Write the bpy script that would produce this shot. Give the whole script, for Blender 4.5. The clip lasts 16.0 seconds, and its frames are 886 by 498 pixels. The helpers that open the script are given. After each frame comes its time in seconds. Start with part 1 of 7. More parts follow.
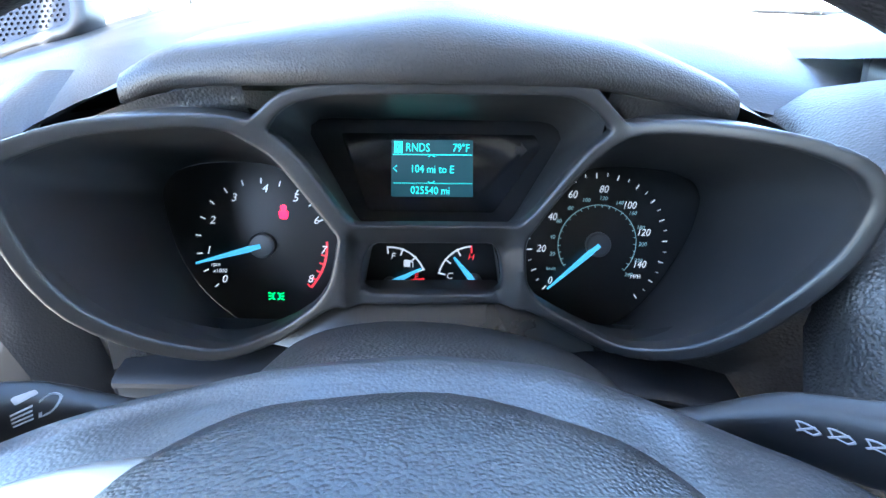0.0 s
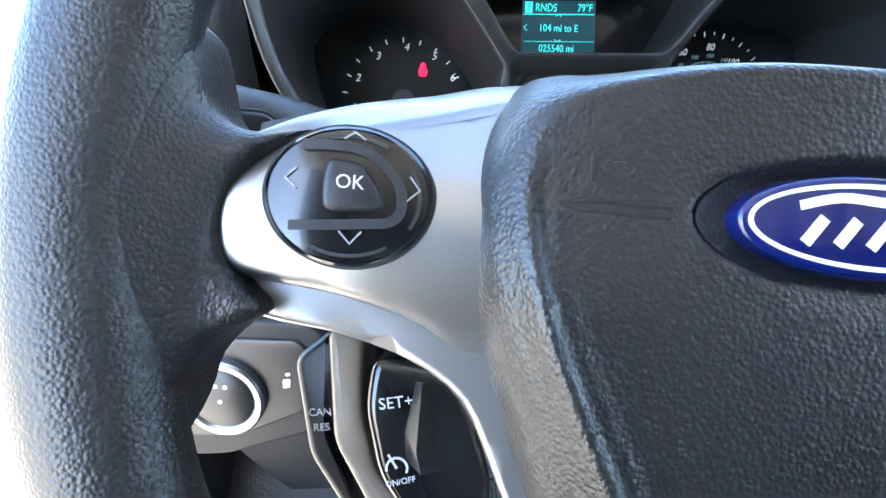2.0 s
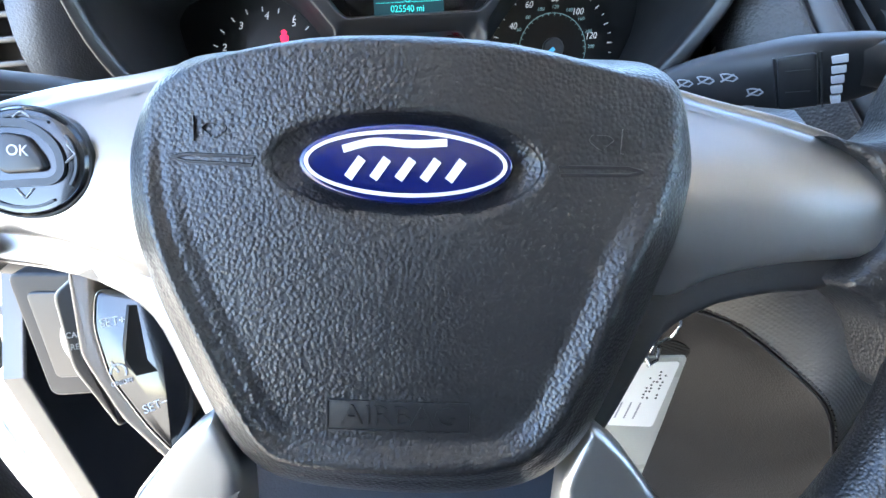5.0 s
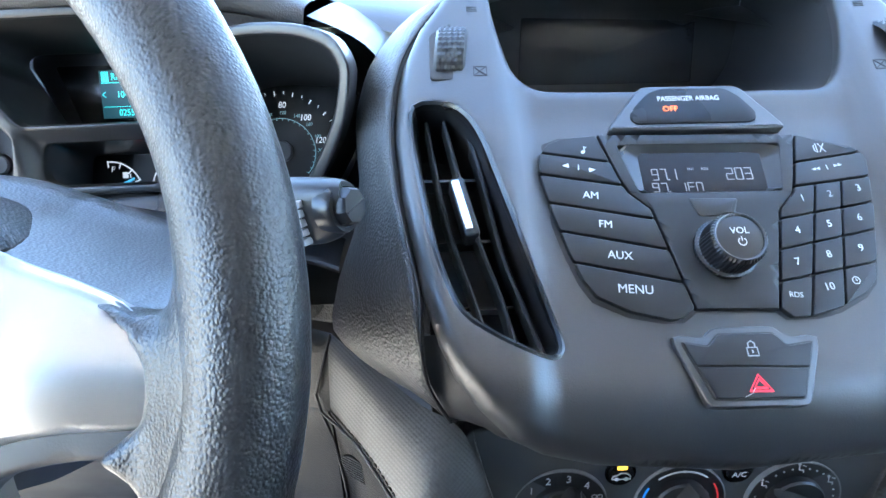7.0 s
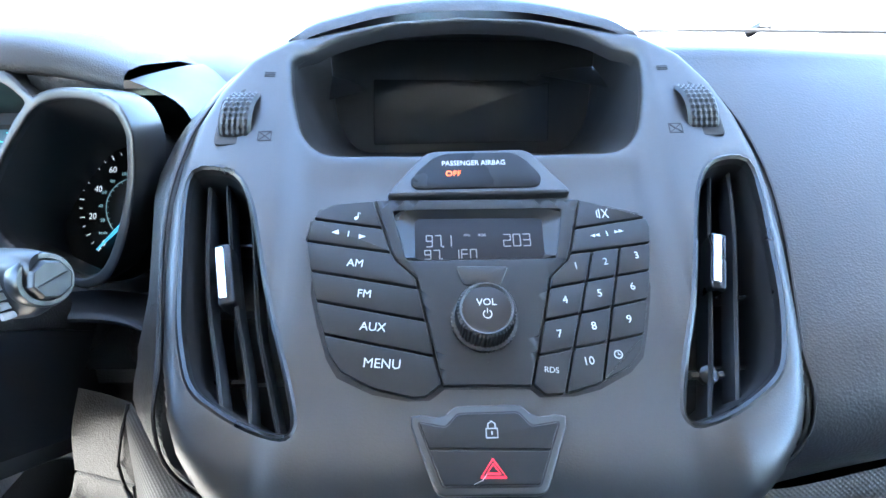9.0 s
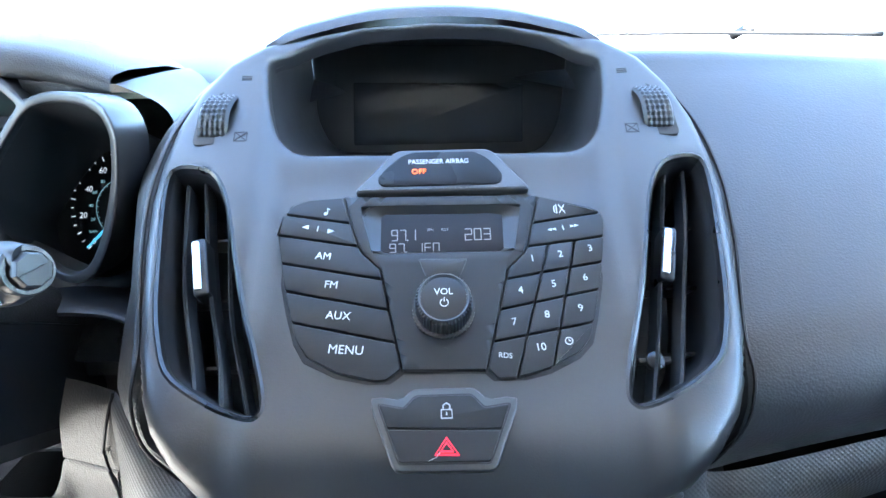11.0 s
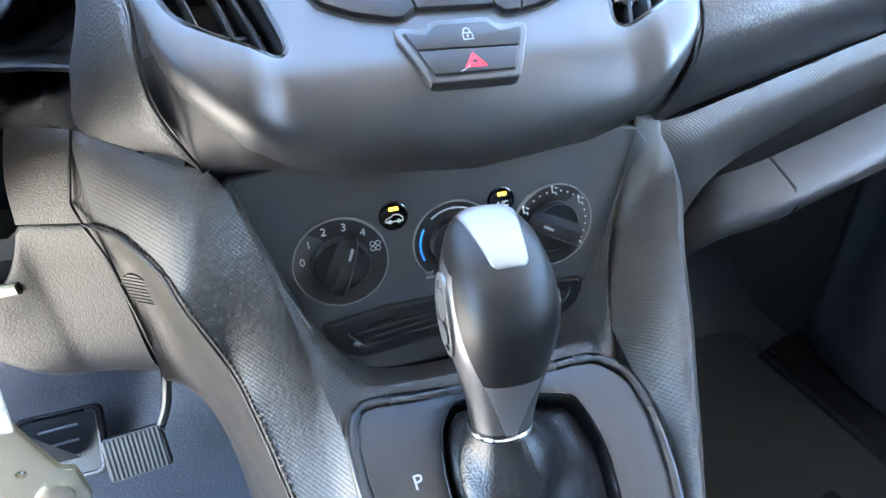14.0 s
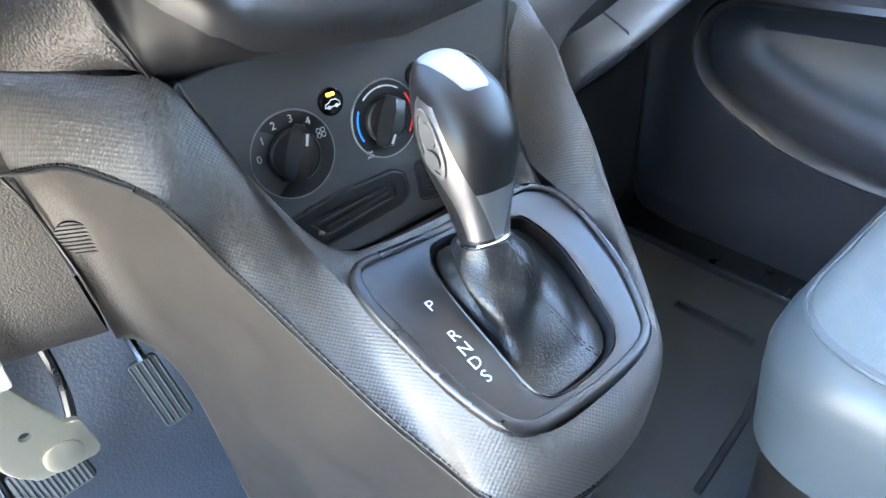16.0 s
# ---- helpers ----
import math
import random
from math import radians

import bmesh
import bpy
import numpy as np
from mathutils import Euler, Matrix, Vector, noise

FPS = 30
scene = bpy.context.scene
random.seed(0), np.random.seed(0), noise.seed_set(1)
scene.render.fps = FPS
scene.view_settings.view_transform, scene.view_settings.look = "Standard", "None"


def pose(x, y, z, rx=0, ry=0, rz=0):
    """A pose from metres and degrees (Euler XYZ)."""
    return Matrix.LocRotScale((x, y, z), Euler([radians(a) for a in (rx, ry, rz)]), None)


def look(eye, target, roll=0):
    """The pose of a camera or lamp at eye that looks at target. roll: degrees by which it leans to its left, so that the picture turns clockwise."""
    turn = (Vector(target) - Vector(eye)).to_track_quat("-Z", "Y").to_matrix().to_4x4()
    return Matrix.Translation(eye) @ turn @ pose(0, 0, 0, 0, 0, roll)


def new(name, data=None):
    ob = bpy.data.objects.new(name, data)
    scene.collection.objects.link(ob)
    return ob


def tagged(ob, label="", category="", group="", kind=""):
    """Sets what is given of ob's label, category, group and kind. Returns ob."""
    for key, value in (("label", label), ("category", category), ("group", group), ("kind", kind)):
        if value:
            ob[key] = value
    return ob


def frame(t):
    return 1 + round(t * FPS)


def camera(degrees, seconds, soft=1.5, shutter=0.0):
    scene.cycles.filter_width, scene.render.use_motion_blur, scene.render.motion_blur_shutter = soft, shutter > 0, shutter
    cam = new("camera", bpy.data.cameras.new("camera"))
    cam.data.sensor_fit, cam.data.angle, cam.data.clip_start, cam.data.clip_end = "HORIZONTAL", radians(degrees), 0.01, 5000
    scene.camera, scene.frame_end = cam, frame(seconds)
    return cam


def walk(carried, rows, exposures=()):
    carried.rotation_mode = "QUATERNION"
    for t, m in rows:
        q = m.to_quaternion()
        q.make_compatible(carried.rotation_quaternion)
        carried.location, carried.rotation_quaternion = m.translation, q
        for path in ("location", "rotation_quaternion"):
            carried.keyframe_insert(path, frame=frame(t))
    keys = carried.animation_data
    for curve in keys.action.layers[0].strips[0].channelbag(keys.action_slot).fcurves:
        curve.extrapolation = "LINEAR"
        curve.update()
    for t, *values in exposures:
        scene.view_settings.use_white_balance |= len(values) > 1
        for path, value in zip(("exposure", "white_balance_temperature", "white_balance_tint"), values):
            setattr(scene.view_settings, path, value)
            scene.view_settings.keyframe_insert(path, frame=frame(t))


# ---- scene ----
from mathutils.geometry import delaunay_2d_cdt

EXPO = 3.82
cam = camera(77.16, 16.0)
PATH = [
    (0, (0.00160, -0.02440, 0.11966), (0.02959, 0.85858, -0.34891), 2.08),
    (0.5, (-0.00718, -0.03418, 0.11483), (0.02578, 0.85173, -0.34786), 2.31),
    (1, (-0.03801, -0.05608, 0.09736), (0.01058, 0.82808, -0.36729), 2.79),
    (1.5, (-0.07683, -0.07775, 0.06599), (-0.01533, 0.80701, -0.39597), 2.68),
    (2, (-0.09847, -0.10093, 0.05066), (-0.04540, 0.77035, -0.43725), 1.92),
    (2.5, (-0.10671, -0.11033, 0.04696), (-0.06560, 0.74673, -0.46661), 1.06),
    (3, (-0.10851, -0.11455, 0.05329), (-0.08067, 0.72384, -0.49107), 0.19),
    (3.2, (-0.10882, -0.11550, 0.05379), (-0.08486, 0.71840, -0.49760), -0.11),
    (5.3, (0.02691, -0.14448, 0.06551), (0.06743, 0.68773, -0.48747), -1.69),
    (5.5, (0.04181, -0.14538, 0.06494), (0.08489, 0.69061, -0.48211), -1.48),
    (6, (0.09393, -0.15080, 0.06762), (0.14316, 0.69429, -0.46474), -0.82),
    (6.5, (0.17106, -0.14320, 0.08127), (0.21193, 0.71860, -0.42433), -0.49),
    (7, (0.22669, -0.13405, 0.08902), (0.25732, 0.75139, -0.37473), -0.65),
    (7.5, (0.27209, -0.12485, 0.09463), (0.29960, 0.77546, -0.33975), -0.59),
    (8, (0.30253, -0.11909, 0.09385), (0.32855, 0.79049, -0.32087), -0.58),
    (8.5, (0.32478, -0.11984, 0.09271), (0.34614, 0.79779, -0.30414), -0.82),
    (9, (0.34540, -0.12457, 0.09361), (0.36720, 0.79609, -0.29615), -0.86),
    (9.2, (0.34984, -0.12686, 0.09279), (0.37444, 0.79559, -0.29254), -0.68),
    (11.5, (0.36485, -0.14447, 0.09516), (0.38199, 0.77822, -0.28998), -1.17),
    (12, (0.36410, -0.14988, 0.08664), (0.38976, 0.76735, -0.31089), -1.00),
    (12.5, (0.36159, -0.16125, 0.06230), (0.40624, 0.74910, -0.34913), -0.47),
    (13, (0.35188, -0.17833, 0.03460), (0.44118, 0.71518, -0.40548), -0.37),
    (13.5, (0.31990, -0.19623, 0.00649), (0.47771, 0.66392, -0.47853), -0.78),
    (14, (0.27632, -0.20243, -0.01520), (0.52141, 0.61656, -0.53404), -1.68),
    (14.5, (0.23627, -0.20623, -0.03253), (0.56512, 0.56579, -0.57644), -2.96),
    (15, (0.21338, -0.22168, -0.04373), (0.61601, 0.49454, -0.61374), -3.98),
    (15.5, (0.19498, -0.22759, -0.03989), (0.64577, 0.44863, -0.62257), -4.87),
    (16, (0.18153, -0.22898, -0.04044), (0.65994, 0.42291, -0.62881), -5.49),
]
walk(cam, [(t, look(e, g, r)) for t, e, g, r in PATH], exposures=[(0.0, EXPO + 0.65, 5500, 8), (1.0, EXPO + 0.55, 5600, 8), (2.0, EXPO + 0.25, 5850, 8), (3.2, EXPO - 0.05, 5900, 8), (5.5, EXPO + 0.45, 5900, 8), (7.5, EXPO + 0.8, 5600, 6), (12.5, EXPO + 0.95, 5620, 6), (13.5, EXPO + 1.3, 5880, 7), (14.5, EXPO + 1.7, 5950, 8), (16.0, EXPO + 1.7, 6100, 8)])

# ---- daylight ----
SUN_FROM = Vector((0.02, -0.77, 0.63)).normalized()
world = bpy.data.worlds.new("sky")
scene.world = world
world.use_nodes = True
wn = world.node_tree.nodes
sky = wn.new("ShaderNodeTexSky")
sky.sky_type = "NISHITA"
sky.sun_disc = False
sky.sun_elevation = math.asin(SUN_FROM.z)
sky.sun_rotation = math.atan2(SUN_FROM.x, SUN_FROM.y)
wn["Background"].inputs["Strength"].default_value = 0.15
world.node_tree.links.new(sky.outputs["Color"], wn["Background"].inputs["Color"])
sun = new("sun", bpy.data.lights.new("sun", "SUN"))
sun.data.energy = 5.0
sun.data.angle = radians(0.6)
sun.data.color = (1.0, 0.94, 0.85)
sun.matrix_world = look(SUN_FROM * 20, (0, 0, 0))

# ---- shared helpers; drawing units of 0.87 mm, x across the van, y ahead, z up, from the wheel's hub ----
U = 0.00087


def plane(o, ex, ev):
    ex = Vector(ex).normalized()
    ev = Vector(ev)
    ev = (ev - ex * ev.dot(ex)).normalized()
    m = Matrix((ex, ev, ex.cross(ev))).transposed().to_4x4()
    m.translation = Vector(o)
    return m


STACK = plane((424, 100, -48.5), (1, 0, 0), (0, 0.776, 0.63))
CLIM = plane((424, 88, -182), (1, 0, 0), (0, 0.115, 1))
FACE = plane((5, 346, -58), (1, 0, 0), (0, 0.32, 1))
BEZ = plane((5, 272, -10), (1, 0, 0), (0, 0.15, 1))
GATE = plane((410, -60, -291.7), (1, 0, 0), (0, 1, 0.37))
WHEEL = plane((0, 0, 0), (0.148, -0.013, -0.007), (0.007, 0.040, 0.073))
SCREEN = plane((424, 370, 49), (1, 0, 0), (0, 0.25, 1))


def part(name, bm, material, parent=None, label="", m=None, angle=35, kind="", flip=True):
    """Links a bmesh in drawing units as one mesh object under a thing or a part."""
    if m is not None:
        bm.transform(m)
    bm.transform(Matrix.Scale(U, 4))
    if flip:
        bmesh.ops.recalc_face_normals(bm, faces=bm.faces)
    me = bpy.data.meshes.new(name)
    bm.to_mesh(me)
    bm.free()
    me.materials.append(material)
    me.shade_smooth()
    me.set_sharp_from_angle(angle=radians(angle))
    ob = new(name, me)
    if parent is not None:
        ob.parent = parent
        if parent.type == "EMPTY":
            ob.matrix_parent_inverse = Matrix.Translation(-parent.location)
    return tagged(ob, label, kind=kind)


def thing(name, label, category, at, group="", kind=""):
    ob = new(name)
    ob.location = Vector(at) * U
    ob.empty_display_size = 0.02
    return tagged(ob, label, category, group, kind)


def tiling(pts, step):
    """A closed outline with no edge longer than step."""
    out = []
    for a, b in zip(pts, list(pts[1:]) + [pts[0]]):
        n = max(1, int(math.dist(a, b) / step))
        out += [(a[0] + (b[0] - a[0]) * i / n, a[1] + (b[1] - a[1]) * i / n) for i in range(n)]
    return out


def curved(pts, n=4, closed=True):
    """A Catmull-Rom curve through points of any dimension."""
    p = [np.array(q, float) for q in pts]
    k = len(p)
    out = []
    for i in range(k if closed else k - 1):
        a, b, c, d = (p[(i + j) % k] if closed else p[min(max(i + j, 0), k - 1)] for j in (-1, 0, 1, 2))
        for s in range(n):
            t = s / n
            out.append(tuple(0.5 * (2 * b + (c - a) * t + (2 * a - 5 * b + 4 * c - d) * t**2 + (3 * b - a - 3 * c + d) * t**3)))
    if not closed:
        out.append(tuple(p[-1]))
    return out


def rounded(pts, r, n=4):
    """A polygon with rounded corners; r is one radius, or one for each corner."""
    out = []
    k = len(pts)
    for i in range(k):
        a, b, c = (np.array(pts[(i + j) % k], float) for j in (-1, 0, 1))
        rr = r[i] if isinstance(r, (list, tuple)) else r
        u, w = a - b, c - b
        lu, lw = np.linalg.norm(u), np.linalg.norm(w)
        d = min(rr, lu * 0.48, lw * 0.48)
        p, q = b + u / lu * d, b + w / lw * d
        for s in range(n + 1):
            t = s / n
            out.append(tuple((1 - t) ** 2 * p + 2 * t * (1 - t) * b + t**2 * q))
    return out


def area2(pts):
    return sum(a[0] * b[1] - b[0] * a[1] for a, b in zip(pts, list(pts[1:]) + [pts[0]]))


def inset(pts, d):
    """A closed outline moved inwards by d."""
    s = 1 if area2(pts) > 0 else -1
    k = len(pts)
    out = []
    for i in range(k):
        a, b, c = (np.array(pts[(i + j) % k], float) for j in (-1, 0, 1))
        u, w = b - a, c - b
        u, w = u / (np.linalg.norm(u) + 1e-9), w / (np.linalg.norm(w) + 1e-9)
        n = np.array([-(u + w)[1], (u + w)[0]])
        ln = np.linalg.norm(n)
        n = n / ln if ln > 1e-6 else np.array([-u[1], u[0]])
        f = 1 / max(0.5, abs(n @ np.array([-u[1], u[0]])))
        out.append(tuple(b + s * n * d * f))
    return out


def clip(pts, a, b, gap=0.0):
    """The part of a polygon that lies left of the line a to b, less a gap."""
    a, b = np.array(a, float), np.array(b, float)
    n = np.array([-(b - a)[1], (b - a)[0]])
    n /= np.linalg.norm(n)
    side = [float((np.array(p) - a) @ n) - gap for p in pts]
    out = []
    for i, p in enumerate(pts):
        q, s, t = pts[(i + 1) % len(pts)], side[i], side[(i + 1) % len(pts)]
        if s >= 0:
            out.append(tuple(p))
        if s * t < 0:
            f = s / (s - t)
            out.append((p[0] + (q[0] - p[0]) * f, p[1] + (q[1] - p[1]) * f))
    return out


def loft(rings, closed=True, caps=(True, True)):
    """A skin over rings of equally many points."""
    bm = bmesh.new()
    rows = [[bm.verts.new(p) for p in ring] for ring in rings]
    for a, b in zip(rows, rows[1:]):
        k = len(a)
        for i in range(k if closed else k - 1):
            j = (i + 1) % k
            try:
                bm.faces.new((a[i], a[j], b[j], b[i]))
            except ValueError:
                pass
    for row, cap in ((rows[0], caps[0]), (rows[-1], caps[1])):
        if cap and closed:
            bm.faces.new(row)
    return bm


def merge(*bms):
    """One bmesh out of several that make up one part."""
    out = bmesh.new()
    for b in bms:
        me = bpy.data.meshes.new("scrap")
        b.to_mesh(me)
        b.free()
        out.from_mesh(me)
        bpy.data.meshes.remove(me)
    return out


def prism(pts, h0, h1, bevel=0.8, seg=3):
    """A plate with a rounded upper edge."""
    rings = [[(*p, h0) for p in pts], [(*p, h1 - bevel) for p in pts]]
    for s in range(1, seg + 1):
        a = math.pi / 2 * s / seg
        rings.append([(*p, h1 - bevel + bevel * math.sin(a)) for p in inset(pts, bevel * (1 - math.cos(a)))])
    return loft(rings)


def lathe(profile, n=32, c=(0, 0), caps=(True, True), knurl=0.0, teeth=0):
    """Rings of (radius, height) about the axis through c."""
    rings = []
    for r, h in profile:
        ring = []
        for i in range(n):
            a = 2 * math.pi * i / n
            rr = r * (1 + (knurl if teeth and (i * teeth * 2 // n) % 2 else 0))
            ring.append((c[0] + rr * math.cos(a), c[1] + rr * math.sin(a), h))
        rings.append(ring)
    return loft(rings, caps=caps)


def tube(path, r, n=8, closed=False, flat=1.0, up=(0, 0, 1)):
    """A rod along points; r is one radius or one for each point; flat squeezes it along up."""
    p = [Vector(q) for q in path]
    k = len(p)
    rings = []
    for i in range(k):
        a, b = p[(i - 1) % k if closed else max(i - 1, 0)], p[(i + 1) % k if closed else min(i + 1, k - 1)]
        t = (b - a).normalized()
        side = t.cross(Vector(up))
        side = side.normalized() if side.length > 1e-4 else t.orthogonal().normalized()
        top = side.cross(t)
        rr = r[i] if isinstance(r, (list, tuple)) else r
        rings.append([p[i] + (side * math.cos(2 * math.pi * j / n) + top * flat * math.sin(2 * math.pi * j / n)) * rr for j in range(n)])
    if closed:
        rings.append(rings[0])
        bm = loft(rings, caps=(False, False))
        bmesh.ops.remove_doubles(bm, verts=bm.verts, dist=1e-4)
        return bm
    return loft(rings)


def inside(poly, xs, ys):
    res = np.zeros(len(xs), bool)
    j = len(poly) - 1
    for i in range(len(poly)):
        (xi, yi), (xj, yj) = poly[i], poly[j]
        if yi != yj:
            res ^= ((yi > ys) != (yj > ys)) & (xs < (xj - xi) * (ys - yi) / (yj - yi) + xi)
        j = i
    return res


def off_edge(poly, xs, ys):
    """The distance of points from a closed outline."""
    p = np.stack([xs, ys], 1)
    best = np.full(len(xs), 1e9)
    for a, b in zip(poly, list(poly[1:]) + [poly[0]]):
        a, b = np.array(a), np.array(b)
        ab = b - a
        s = np.clip((p - a) @ ab / (ab @ ab + 1e-12), 0, 1)
        best = np.minimum(best, np.hypot(*(a + s[:, None] * ab - p).T))
    return best


def sheet(outline, holes=(), step=8, h=None, back=-5, r=0.0, hole_r=0.0, hole_back=None, lines=()):
    """A curved panel with holes through it: heights by h(u, v), edges rounded by r, walls down to back."""
    from_edge = [tiling(outline, step)] + [tiling(q, step * 0.6) for q in holes]
    rings = [(q, 0) for q in from_edge]
    if r:
        rings += [(tiling(inset(outline, r * f), step), 1) for f in (0.15, 0.4, 0.75, 1.0)]
    if hole_r:
        rings += [(tiling(inset(q, -hole_r * f), step * 0.6), 1) for q in holes for f in (0.2, 0.5, 1.0)]
    rings += [(tiling(q, step * 0.8), 1) for q in lines]
    pts, edges = [], []
    for ring, loose in rings:
        k = len(pts)
        if loose:
            xs, ys = np.array(ring).T
            keep = inside(from_edge[0], xs, ys)
            for q in from_edge[1:]:
                keep &= ~inside(q, xs, ys)
            pts += [Vector(p) for p, o in zip(ring, keep) if o]
        else:
            pts += [Vector(p) for p in ring]
            edges += [(k + i, k + (i + 1) % len(ring)) for i in range(len(ring))]
    xs, ys = np.array(outline).T
    gx, gy = np.meshgrid(np.arange(xs.min(), xs.max(), step), np.arange(ys.min(), ys.max(), step))
    gx, gy = gx.ravel() + 0.013, gy.ravel() + 0.017
    keep = inside(from_edge[0], gx, gy)
    for q in from_edge[1:]:
        keep &= ~inside(q, gx, gy)
    for i, q in enumerate(from_edge):
        keep &= off_edge(q, gx, gy) > max(step * 0.45, (hole_r if i else r) + step * 0.3)
    pts += [Vector((a, b)) for a, b in zip(gx[keep], gy[keep])]
    vv, _, ff, *_ = delaunay_2d_cdt(pts, edges, [], 0, 1e-4)
    vx, vy = np.array([v[0] for v in vv]), np.array([v[1] for v in vv])
    tri = np.array(ff)
    cx, cy = vx[tri].mean(1), vy[tri].mean(1)
    keep = inside(from_edge[0], cx, cy)
    for q in from_edge[1:]:
        keep &= ~inside(q, cx, cy)
    z = np.array([h(a, b) for a, b in zip(vx, vy)]) if h else np.zeros(len(vx))
    if r:
        d = np.minimum(off_edge(from_edge[0], vx, vy), r)
        z = z - (r - np.sqrt(np.maximum(r * r - (r - d) ** 2, 0)))
    if hole_r:
        for q in from_edge[1:]:
            d = np.minimum(off_edge(q, vx, vy), hole_r)
            z = z - (hole_r - np.sqrt(np.maximum(hole_r**2 - (hole_r - d) ** 2, 0)))
    bm = bmesh.new()
    vs = [bm.verts.new((a, b, c)) for a, b, c in zip(vx, vy, z)]
    for f in tri[keep]:
        bm.faces.new([vs[i] for i in f])
    loose = [v for v in bm.verts if not v.link_faces]
    bmesh.ops.delete(bm, geom=loose, context="VERTS")
    rim = [e for e in bm.edges if len(e.link_faces) == 1]
    made = bmesh.ops.extrude_edge_only(bm, edges=rim)["geom"]
    ring = [g for g in made if isinstance(g, bmesh.types.BMVert)]
    if hole_back is not None:
        ex, ey = np.array([v.co.x for v in ring]), np.array([v.co.y for v in ring])
        outer = off_edge(from_edge[0], ex, ey) < 1e-3
        for v, o in zip(ring, outer):
            v.co.z += back if o else hole_back
    else:
        for v in ring:
            v.co.z += back
    return bm


def polar(poly, c, n=96):
    """Where n even directions from c meet a closed outline."""
    out = []
    for i in range(n):
        a = 2 * math.pi * i / n
        d = (math.cos(a), math.sin(a))
        best = 0
        for p, q in zip(poly, list(poly[1:]) + [poly[0]]):
            ex, ey = q[0] - p[0], q[1] - p[1]
            den = d[0] * ey - d[1] * ex
            if abs(den) > 1e-12:
                wx, wy = p[0] - c[0], p[1] - c[1]
                t, s = (wx * ey - wy * ex) / den, (wx * d[1] - wy * d[0]) / den
                if t > 0 and -1e-6 <= s <= 1 + 1e-6:
                    best = max(best, t)
        out.append((c[0] + d[0] * best, c[1] + d[1] * best))
    return out


def lettering(body, size, c=(0, 0), h=0.0, turn=0.0, thick=0.12, shear=0.0, wide=1.0):
    """Raised letters of the built-in font, centred on c."""
    cu = bpy.data.curves.new("letters", "FONT")
    cu.body, cu.size, cu.extrude, cu.shear = body, size, thick, shear
    cu.align_x, cu.align_y, cu.resolution_u = "CENTER", "CENTER", 3
    ob = bpy.data.objects.new("letters", cu)
    me = bpy.data.meshes.new_from_object(ob)
    bm = bmesh.new()
    bm.from_mesh(me)
    bpy.data.objects.remove(ob)
    bpy.data.curves.remove(cu)
    bpy.data.meshes.remove(me)
    bm.transform(Matrix.Translation((c[0], c[1], h)) @ Matrix.Rotation(radians(turn), 4, "Z") @ Matrix.Diagonal((wide, 1, 1, 1)))
    return bm


def arc(c, r, a0, a1, n=16):
    return [(c[0] + r * math.cos(radians(a0 + (a1 - a0) * i / n)), c[1] + r * math.sin(radians(a0 + (a1 - a0) * i / n))) for i in range(n + 1)]


def ribbon(pts, w, h0, h1):
    """A flat raised line along points of a plane."""
    left, right = [], []
    for i, p in enumerate(pts):
        a, b = np.array(pts[max(i - 1, 0)], float), np.array(pts[min(i + 1, len(pts) - 1)], float)
        t = (b - a) / (np.linalg.norm(b - a) + 1e-9)
        n = np.array([-t[1], t[0]]) * w / 2
        left.append((p[0] + n[0], p[1] + n[1]))
        right.append((p[0] - n[0], p[1] - n[1]))
    rings = [[(*a, h0), (*a, h1), (*b, h1), (*b, h0)] for a, b in zip(left, right)]
    return loft(rings)


def step01(x, a, b):
    t = min(max((x - a) / (b - a), 0.0), 1.0)
    return t * t * (3 - 2 * t)


